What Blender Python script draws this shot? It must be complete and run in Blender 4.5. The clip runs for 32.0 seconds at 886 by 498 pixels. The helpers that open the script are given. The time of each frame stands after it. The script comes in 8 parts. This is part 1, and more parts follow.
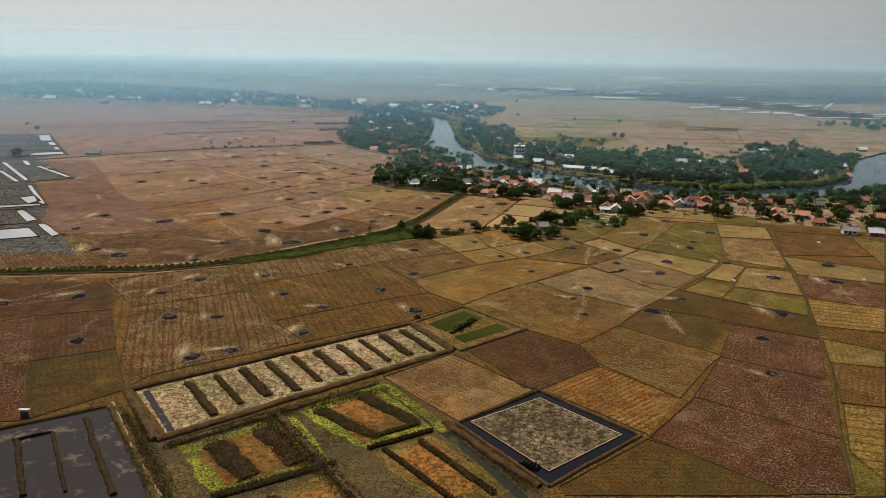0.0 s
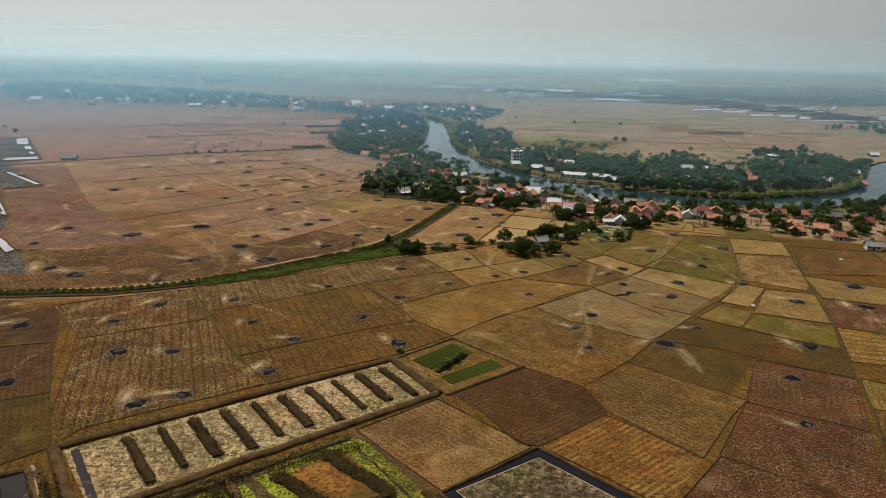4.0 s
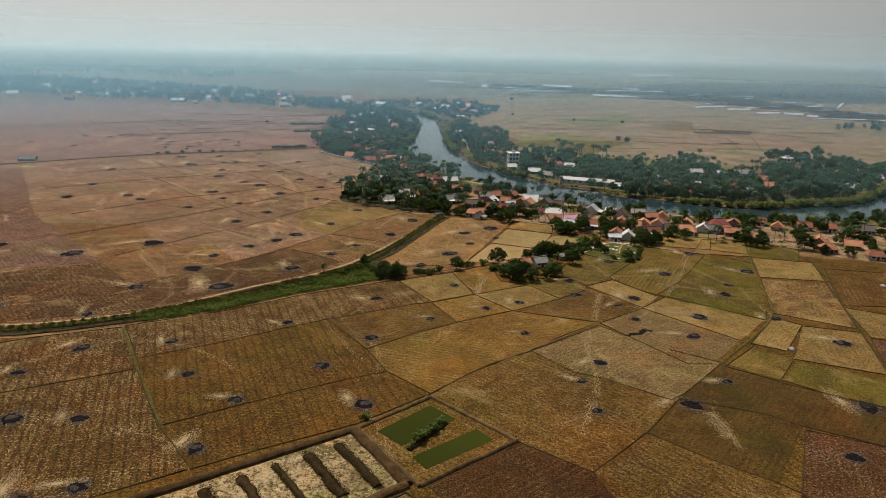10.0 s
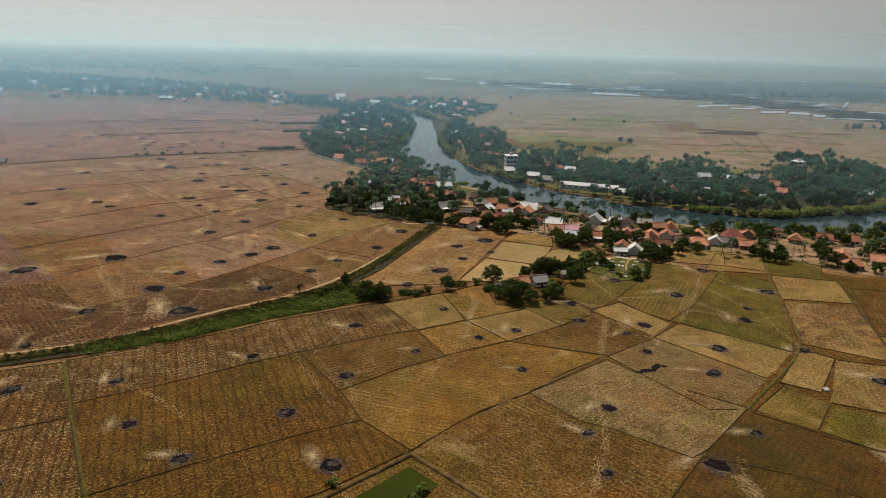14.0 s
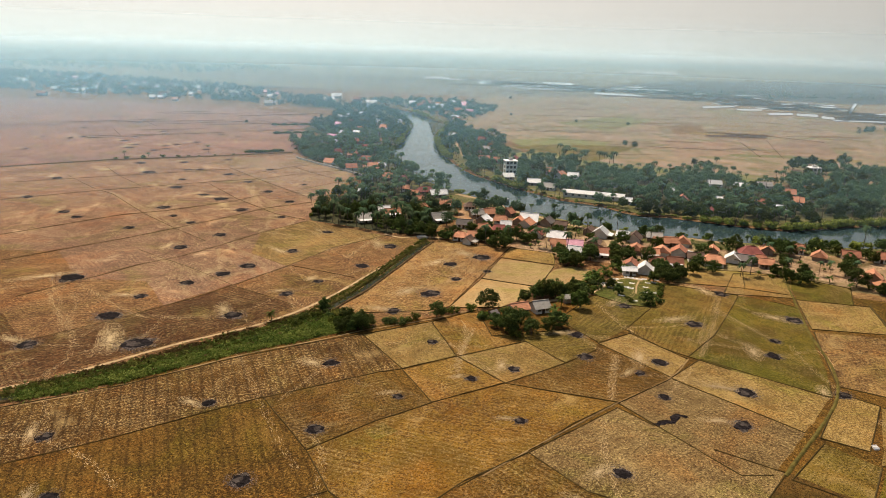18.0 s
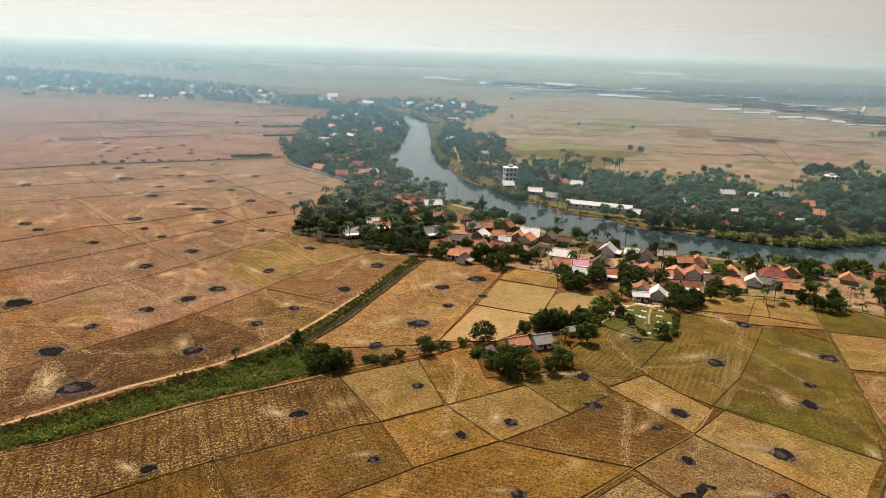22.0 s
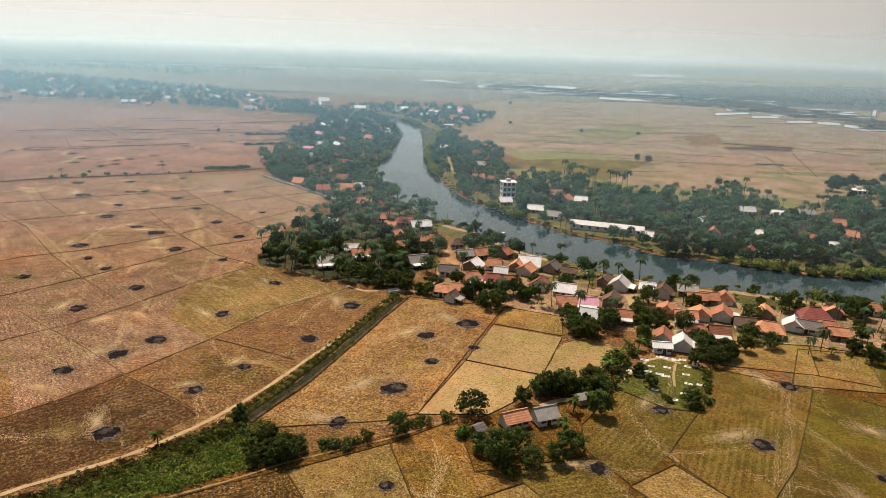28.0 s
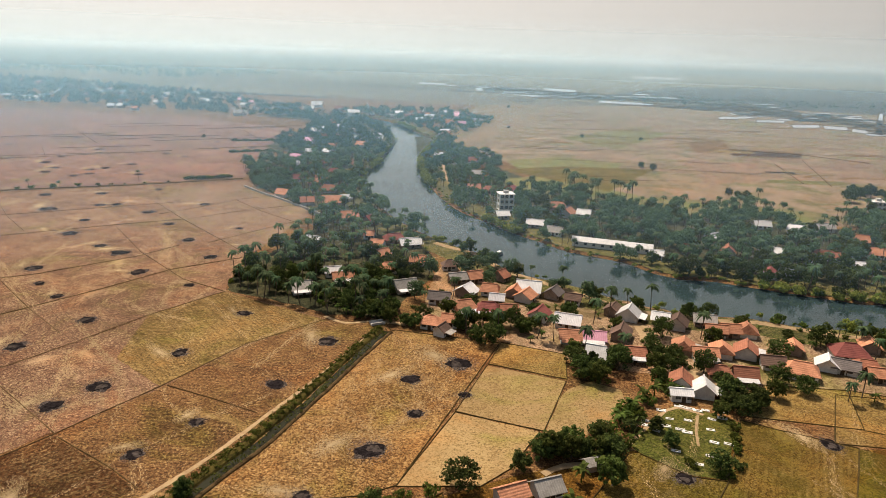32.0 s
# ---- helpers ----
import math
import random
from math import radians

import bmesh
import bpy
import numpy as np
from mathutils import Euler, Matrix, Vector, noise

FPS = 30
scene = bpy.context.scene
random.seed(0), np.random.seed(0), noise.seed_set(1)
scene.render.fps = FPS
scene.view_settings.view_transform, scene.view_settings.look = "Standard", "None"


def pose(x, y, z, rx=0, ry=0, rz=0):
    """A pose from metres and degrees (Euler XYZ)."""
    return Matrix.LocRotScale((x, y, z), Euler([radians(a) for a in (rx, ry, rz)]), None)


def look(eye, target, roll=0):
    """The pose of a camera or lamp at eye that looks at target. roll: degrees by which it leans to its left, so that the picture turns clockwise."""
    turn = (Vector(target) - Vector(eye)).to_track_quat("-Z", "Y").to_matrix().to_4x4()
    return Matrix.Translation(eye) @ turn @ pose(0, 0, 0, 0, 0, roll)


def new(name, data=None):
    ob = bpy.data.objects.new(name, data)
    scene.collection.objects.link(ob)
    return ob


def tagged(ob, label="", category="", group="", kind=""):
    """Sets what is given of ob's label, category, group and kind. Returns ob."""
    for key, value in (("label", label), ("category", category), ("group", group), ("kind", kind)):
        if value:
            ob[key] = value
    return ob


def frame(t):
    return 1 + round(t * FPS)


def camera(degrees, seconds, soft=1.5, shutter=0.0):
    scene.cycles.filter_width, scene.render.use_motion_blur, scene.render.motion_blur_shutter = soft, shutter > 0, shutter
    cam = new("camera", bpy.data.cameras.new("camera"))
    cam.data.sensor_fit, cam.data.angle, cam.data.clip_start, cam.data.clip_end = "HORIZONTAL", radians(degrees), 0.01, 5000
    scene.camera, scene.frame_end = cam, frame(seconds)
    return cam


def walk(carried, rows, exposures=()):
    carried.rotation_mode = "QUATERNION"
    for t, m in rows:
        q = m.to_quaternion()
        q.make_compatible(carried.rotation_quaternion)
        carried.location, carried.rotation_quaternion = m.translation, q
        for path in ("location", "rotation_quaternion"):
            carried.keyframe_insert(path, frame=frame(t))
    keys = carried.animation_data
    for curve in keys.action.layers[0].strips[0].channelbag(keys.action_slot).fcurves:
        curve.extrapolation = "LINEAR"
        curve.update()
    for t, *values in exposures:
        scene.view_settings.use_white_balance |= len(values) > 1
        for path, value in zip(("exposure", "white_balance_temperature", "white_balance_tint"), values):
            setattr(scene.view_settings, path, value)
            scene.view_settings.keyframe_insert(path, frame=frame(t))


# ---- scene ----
# camera and its flight
cam = camera(65.3, 32.0, 0.7)
PATH = [
    (0, (0.00, -0.00, 80.00), (0.00, 96.10, 52.35), 1.02),
    (2, (1.63, 12.89, 79.78), (1.79, 109.01, 52.20), 1.08),
    (4, (3.24, 25.78, 79.60), (3.46, 121.93, 52.09), 1.13),
    (6, (4.83, 38.70, 79.48), (5.27, 134.84, 51.94), 1.22),
    (8, (6.38, 51.66, 79.46), (6.94, 147.72, 51.68), 1.29),
    (10, (7.94, 64.48, 79.43), (8.61, 160.39, 51.15), 1.37),
    (12, (9.52, 77.14, 79.38), (10.28, 173.01, 50.95), 1.48),
    (14, (11.09, 89.80, 79.33), (11.98, 185.60, 50.66), 1.52),
    (16, (12.64, 102.54, 79.29), (13.57, 198.31, 50.54), 1.62),
    (18, (14.20, 115.32, 79.30), (15.07, 211.07, 50.45), 1.74),
    (20, (15.78, 128.11, 79.36), (16.62, 223.84, 50.47), 1.85),
    (22, (17.35, 140.86, 79.45), (18.11, 236.58, 50.51), 1.99),
    (24, (18.85, 153.58, 79.51), (19.63, 249.31, 50.61), 2.00),
    (26, (20.30, 166.29, 79.52), (21.10, 262.06, 50.76), 1.96),
    (28, (21.75, 179.03, 79.52), (22.56, 274.83, 50.85), 1.95),
    (30, (23.20, 191.79, 79.53), (24.11, 287.63, 51.00), 1.94),
    (32, (24.62, 204.51, 79.56), (25.61, 300.40, 51.19), 1.96),
]
walk(cam, [(t, look(eye, target, roll)) for t, eye, target, roll in PATH],
     [(0, -0.22, 6500, 9), (13, -0.34, 6800, 10), (14.5, -0.3, 6850, 10), (17, 0.17, 7250, 12), (19, 0.26, 7350, 14), (23, 0.23, 7500, 15), (32, 0.19, 7350, 16)])

# ---- light: hazy tropical daylight
SUN_ELEVATION, SUN_AZIMUTH = 58.0, -26.0  # degrees; azimuth from +y towards +x
world = bpy.data.worlds.new("sky")
scene.world = world
world.use_nodes = True
wn = world.node_tree
sky = wn.nodes.new("ShaderNodeTexSky")
sky.sky_type, sky.sun_disc = "NISHITA", False
sky.sun_elevation, sky.sun_rotation = radians(SUN_ELEVATION), radians(SUN_AZIMUTH)
sky.dust_density, sky.air_density, sky.ozone_density, sky.altitude = 4.0, 1.4, 1.0, 50
wn.links.new(sky.outputs[0], wn.nodes["Background"].inputs[0])
wn.nodes["Background"].inputs[1].default_value = 0.09
sun_data = bpy.data.lights.new("sun", "SUN")
sun_data.energy, sun_data.angle, sun_data.color = 4.6, radians(0.9), (1.0, 0.94, 0.85)
sun = new("sun", sun_data)
_e, _a = radians(SUN_ELEVATION), radians(SUN_AZIMUTH)
SUN_FROM = Vector((math.sin(_a) * math.cos(_e), math.cos(_a) * math.cos(_e), math.sin(_e)))
sun.matrix_world = look(SUN_FROM * 900, (0, 0, 0))


# ---- materials
def nodes_of(name):
    m = bpy.data.materials.new(name)
    m.use_nodes = True
    return m, m.node_tree.nodes, m.node_tree.links, m.node_tree.nodes["Principled BSDF"]


def add_noise(nd, lk, vec, scale, detail=4, rough=0.6, distort=0.0):
    n = nd.new("ShaderNodeTexNoise")
    n.inputs["Scale"].default_value, n.inputs["Detail"].default_value = scale, detail
    n.inputs["Roughness"].default_value, n.inputs["Distortion"].default_value = rough, distort
    lk.new(vec, n.inputs["Vector"])
    return n.outputs["Fac"]


def calc(nd, lk, op, a, b=None, clamp=False):
    n = nd.new("ShaderNodeMath")
    n.operation, n.use_clamp = op, clamp
    for i, v in enumerate((a, b)):
        if v is None:
            continue
        if isinstance(v, (int, float)):
            n.inputs[i].default_value = v
        else:
            lk.new(v, n.inputs[i])
    return n.outputs[0]


def ramp(nd, lk, fac, stops):
    r = nd.new("ShaderNodeValToRGB")
    while len(r.color_ramp.elements) < len(stops):
        r.color_ramp.elements.new(0.5)
    for el, (p, c) in zip(r.color_ramp.elements, stops):
        el.position, el.color = p, (*c, 1)
    lk.new(fac, r.inputs[0])
    return r.outputs[0]


def mix(nd, lk, fac, a, b, blend="MIX"):
    n = nd.new("ShaderNodeMix")
    n.data_type, n.blend_type = "RGBA", blend
    for s, v in ((0, fac), (6, a), (7, b)):
        if isinstance(v, (int, float)):
            n.inputs[s].default_value = v
        elif isinstance(v, tuple):
            n.inputs[s].default_value = (*v, 1)
        else:
            lk.new(v, n.inputs[s])
    return n.outputs[2]


def bumped(nd, lk, bsdf, height, strength, distance):
    b = nd.new("ShaderNodeBump")
    b.inputs["Strength"].default_value, b.inputs["Distance"].default_value = strength, distance
    lk.new(height, b.inputs["Height"])
    lk.new(b.outputs[0], bsdf.inputs["Normal"])


def stubble(name, dark, mid, light, stripe=None, speck=0.5, straw=(0.44, 0.31, 0.135), grain=1.0, patch=None, drifts=0.5, rows=0.28):
    """Harvested field: soil and stubble at three scales, drifts of straw, mown rows along the field's longest side (rows), and optional dark wheel lines (angle, spacing, strength)."""
    m, nd, lk, bs = nodes_of(name)
    pos = nd.new("ShaderNodeNewGeometry").outputs["Position"]
    info = nd.new("ShaderNodeObjectInfo")
    big = add_noise(nd, lk, pos, 0.035, 3, 0.55, 0.6)
    medium = add_noise(nd, lk, pos, 0.28, 5, 0.7, 0.4)
    fine = add_noise(nd, lk, pos, 2.1 * grain, 4, 0.8)
    clump = add_noise(nd, lk, pos, 0.8 * grain, 3, 0.7)
    v = calc(nd, lk, "ADD", calc(nd, lk, "MULTIPLY", big, 0.5), calc(nd, lk, "MULTIPLY", medium, 0.55))
    v = calc(nd, lk, "ADD", v, calc(nd, lk, "MULTIPLY", fine, 1.7))
    v = calc(nd, lk, "ADD", v, calc(nd, lk, "MULTIPLY", clump, 0.75))
    v = calc(nd, lk, "SUBTRACT", v, 1.25)
    col = ramp(nd, lk, v, [(0.33, dark), (0.48, mid), (0.66, light)])
    if patch:
        col = mix(nd, lk, ramp(nd, lk, add_noise(nd, lk, pos, 0.05, 4, 0.6, 1.0), [(0.48, (0, 0, 0)), (0.64, (1, 1, 1))]), col, patch)
    # loose straw: speckles gathered in drifts
    drift = ramp(nd, lk, add_noise(nd, lk, pos, 0.09, 5, 0.72, 1.5), [(0.42, (0, 0, 0)), (0.64, (1, 1, 1))])
    dots = ramp(nd, lk, add_noise(nd, lk, pos, 1.25 * grain, 3, 0.85), [(0.53, (0, 0, 0)), (0.60, (1, 1, 1))])
    f = calc(nd, lk, "MULTIPLY", calc(nd, lk, "ADD", calc(nd, lk, "MULTIPLY", drift, 0.75), 0.4), calc(nd, lk, "MULTIPLY", dots, speck), True)
    col = mix(nd, lk, f, col, straw)
    pits = ramp(nd, lk, add_noise(nd, lk, pos, 1.6 * grain, 3, 0.85), [(0.39, (1, 1, 1)), (0.46, (0, 0, 0))])
    col = mix(nd, lk, calc(nd, lk, "MULTIPLY", pits, 0.8), col, tuple(c * 0.5 for c in dark))
    # threshing patches, pale and ragged, and dark damp hollows
    spread = calc(nd, lk, "ADD", add_noise(nd, lk, pos, 0.055, 4, 0.6, 0.8), calc(nd, lk, "MULTIPLY", fine, 0.4))
    pale = ramp(nd, lk, spread, [(0.80, (0, 0, 0)), (0.93, (1, 1, 1))])
    col = mix(nd, lk, calc(nd, lk, "MULTIPLY", pale, drifts), col, tuple(0.35 * a + 0.65 * b for a, b in zip(light, straw)))
    damp = ramp(nd, lk, add_noise(nd, lk, pos, 0.11, 5, 0.7, 0.7), [(0.30, (1, 1, 1)), (0.46, (0, 0, 0))])
    col = mix(nd, lk, calc(nd, lk, "MULTIPLY", damp, 0.62), col, tuple(c * 0.9 for c in dark))

    def lines(turn, spacing, low, high, distort):
        mp = nd.new("ShaderNodeMapping")
        if isinstance(turn, float):
            mp.inputs["Rotation"].default_value = (0, 0, turn)
        else:
            cz = nd.new("ShaderNodeCombineXYZ")
            lk.new(turn, cz.inputs[2])
            lk.new(cz.outputs[0], mp.inputs["Rotation"])
        lk.new(pos, mp.inputs["Vector"])
        wv = nd.new("ShaderNodeTexWave")
        wv.bands_direction = "Y"
        wv.inputs["Scale"].default_value = 0.314 / spacing
        wv.inputs["Distortion"].default_value, wv.inputs["Detail"].default_value = distort, 3
        wv.inputs["Detail Scale"].default_value = 0.8
        lk.new(mp.outputs[0], wv.inputs["Vector"])
        return ramp(nd, lk, wv.outputs["Fac"], [(low, (0, 0, 0)), (high, (1, 1, 1))])

    if rows:
        at = nd.new("ShaderNodeAttribute")
        at.attribute_type, at.attribute_name = "OBJECT", "row_angle"
        turn = calc(nd, lk, "MULTIPLY", at.outputs["Fac"], -1.0)
        amount = calc(nd, lk, "MULTIPLY", lines(turn, 1.5, 0.45, 0.85, 1.4), calc(nd, lk, "MULTIPLY", clump, 1.6 * rows), True)
        col = mix(nd, lk, calc(nd, lk, "MULTIPLY", amount, drift), col, tuple(0.45 * a + 0.55 * b for a, b in zip(light, straw)))
    if stripe:
        angle, spacing, strength = stripe
        amount = calc(nd, lk, "MULTIPLY", lines(radians(-angle), spacing, 0.8, 0.96, 0.7), calc(nd, lk, "MULTIPLY", medium, 1.9 * strength), True)
        col = mix(nd, lk, amount, col, tuple(c * 0.42 for c in dark))
    # weeds and damp turn parts of a field olive, others more orange
    shift = add_noise(nd, lk, pos, 0.04, 5, 0.68, 0.9)
    col = mix(nd, lk, ramp(nd, lk, shift, [(0.52, (0, 0, 0)), (0.68, (0.85, 0.85, 0.85))]), col, (0.74, 0.92, 0.55), "MULTIPLY")
    col = mix(nd, lk, ramp(nd, lk, shift, [(0.34, (0.9, 0.9, 0.9)), (0.47, (0, 0, 0))]), col, (1.16, 0.98, 0.84), "MULTIPLY")
    tone = calc(nd, lk, "ADD", calc(nd, lk, "MULTIPLY", info.outputs["Random"], 0.24), 0.9)
    hs = nd.new("ShaderNodeHueSaturation")
    lk.new(col, hs.inputs["Color"])
    lk.new(tone, hs.inputs["Value"])
    lk.new(hs.outputs[0], bs.inputs["Base Color"])
    bs.inputs["Roughness"].default_value = 0.95
    bs.inputs["Specular IOR Level"].default_value = 0.1
    bumped(nd, lk, bs, fine, 0.9, 0.16)
    return m


def rough_mat(name, dark, light, scale=1.0, rough=0.9, bump=0.4, vary=0.2, spec=0.06, metal=0.0, low=0.35, high=0.7):
    """Plain surface with grain and blotches; varied a little from object to object."""
    m, nd, lk, bs = nodes_of(name)
    pos = nd.new("ShaderNodeNewGeometry").outputs["Position"]
    info = nd.new("ShaderNodeObjectInfo")
    a = add_noise(nd, lk, pos, scale, 5, 0.65, 0.3)
    b = add_noise(nd, lk, pos, scale * 7, 3, 0.7)
    v = calc(nd, lk, "ADD", calc(nd, lk, "MULTIPLY", a, 0.65), calc(nd, lk, "MULTIPLY", b, 0.35))
    col = ramp(nd, lk, v, [(low, dark), (high, light)])
    hs = nd.new("ShaderNodeHueSaturation")
    lk.new(col, hs.inputs["Color"])
    lk.new(calc(nd, lk, "ADD", calc(nd, lk, "MULTIPLY", info.outputs["Random"], vary * 2), 1 - vary), hs.inputs["Value"])
    lk.new(hs.outputs[0], bs.inputs["Base Color"])
    bs.inputs["Roughness"].default_value, bs.inputs["Metallic"].default_value = rough, metal
    bs.inputs["Specular IOR Level"].default_value = spec
    bumped(nd, lk, bs, b, bump, 0.1 / scale * 0.3)
    return m


def leaf_mat(name, dark, light, hue=0.04):
    m, nd, lk, bs = nodes_of(name)
    geo = nd.new("ShaderNodeNewGeometry")
    info = nd.new("ShaderNodeObjectInfo")
    a = add_noise(nd, lk, geo.outputs["Position"], 0.5, 3)
    v = calc(nd, lk, "ADD", calc(nd, lk, "MULTIPLY", geo.outputs["Random Per Island"], 0.6), calc(nd, lk, "MULTIPLY", a, 0.5))
    col = ramp(nd, lk, v, [(0.2, dark), (0.85, light)])
    hs = nd.new("ShaderNodeHueSaturation")
    lk.new(col, hs.inputs["Color"])
    lk.new(calc(nd, lk, "ADD", calc(nd, lk, "MULTIPLY", info.outputs["Random"], hue), 0.5 - hue / 2), hs.inputs["Hue"])
    lk.new(calc(nd, lk, "ADD", calc(nd, lk, "MULTIPLY", info.outputs["Random"], 0.5), 0.72), hs.inputs["Value"])
    lk.new(hs.outputs[0], bs.inputs["Base Color"])
    bs.inputs["Roughness"].default_value, bs.inputs["Specular IOR Level"].default_value = 0.8, 0.06
    tl, mx = nd.new("ShaderNodeBsdfTranslucent"), nd.new("ShaderNodeMixShader")
    lk.new(hs.outputs[0], tl.inputs[0])
    mx.inputs[0].default_value = 0.35
    lk.new(bs.outputs[0], mx.inputs[1])
    lk.new(tl.outputs[0], mx.inputs[2])
    lk.new(mx.outputs[0], nd["Material Output"].inputs[0])
    return m


def roof_mat(name, dark, light, pitch=0.32, rough=0.85, corrugated=False, metal=0.0, dirt=0.5):
    """Roof tiles or corrugated sheet, with rows along the object's own axes, stains and bleached patches."""
    m, nd, lk, bs = nodes_of(name)
    obj = nd.new("ShaderNodeTexCoord").outputs["Object"]
    info = nd.new("ShaderNodeObjectInfo")
    sh = nd.new("ShaderNodeVectorMath")
    sh.operation = "ADD"
    lk.new(obj, sh.inputs[0])
    cmb = nd.new("ShaderNodeCombineXYZ")
    lk.new(calc(nd, lk, "MULTIPLY", info.outputs["Random"], 300.0), cmb.inputs[0])
    lk.new(cmb.outputs[0], sh.inputs[1])
    p = sh.outputs[0]
    a = add_noise(nd, lk, p, 0.45, 4, 0.7, 0.5)
    b = add_noise(nd, lk, p, 3.2, 3, 0.7)
    v = calc(nd, lk, "ADD", calc(nd, lk, "MULTIPLY", a, 0.55), calc(nd, lk, "MULTIPLY", b, 0.45))
    col = ramp(nd, lk, v, [(0.34, dark), (0.66, light)])
    stain = ramp(nd, lk, add_noise(nd, lk, p, 0.8, 5, 0.75, 1.0), [(0.52, (0, 0, 0)), (0.75, (1, 1, 1))])
    col = mix(nd, lk, calc(nd, lk, "MULTIPLY", stain, dirt), col, tuple(c * 0.35 for c in dark))
    wv = nd.new("ShaderNodeTexWave")
    wv.bands_direction = "X" if corrugated else "Z"
    wv.inputs["Scale"].default_value = 0.314 / pitch
    wv.inputs["Distortion"].default_value = 0.3
    lk.new(obj, wv.inputs["Vector"])
    col = mix(nd, lk, calc(nd, lk, "MULTIPLY", wv.outputs["Fac"], 0.18), col, tuple(c * 0.6 for c in dark))
    hs = nd.new("ShaderNodeHueSaturation")
    lk.new(col, hs.inputs["Color"])
    lk.new(calc(nd, lk, "ADD", calc(nd, lk, "MULTIPLY", info.outputs["Random"], 0.4), 0.78), hs.inputs["Value"])
    lk.new(hs.outputs[0], bs.inputs["Base Color"])
    bs.inputs["Roughness"].default_value, bs.inputs["Metallic"].default_value = rough, metal
    bs.inputs["Specular IOR Level"].default_value = 0.25
    bumped(nd, lk, bs, wv.outputs["Fac"], 0.5, 0.06)
    return m


def water_mat(name, colour, rough=0.08, ripple=1.2, strength=0.12, scum=None, spec=0.3):
    m, nd, lk, bs = nodes_of(name)
    pos = nd.new("ShaderNodeNewGeometry").outputs["Position"]
    n = add_noise(nd, lk, pos, ripple, 4, 0.6, 0.5)
    slow = add_noise(nd, lk, pos, 0.03, 3, 0.5, 0.6)
    col = ramp(nd, lk, slow, [(0.3, tuple(c * 0.8 for c in colour)), (0.7, tuple(c * 1.2 for c in colour))])
    if scum:
        f = ramp(nd, lk, add_noise(nd, lk, pos, 0.12, 7, 0.78, 0.5), [(0.55, (0, 0, 0)), (0.66, (1, 1, 1))])
        col = mix(nd, lk, f, col, scum)
        lk.new(calc(nd, lk, "ADD", calc(nd, lk, "MULTIPLY", f, 0.7), rough), bs.inputs["Roughness"])
    else:
        lk.new(calc(nd, lk, "ADD", calc(nd, lk, "MULTIPLY", slow, 0.08), rough), bs.inputs["Roughness"])
    lk.new(col, bs.inputs["Base Color"])
    bs.inputs["IOR"].default_value = 1.33
    bs.inputs["Specular IOR Level"].default_value = spec
    bumped(nd, lk, bs, n, strength, 0.1)
    return m


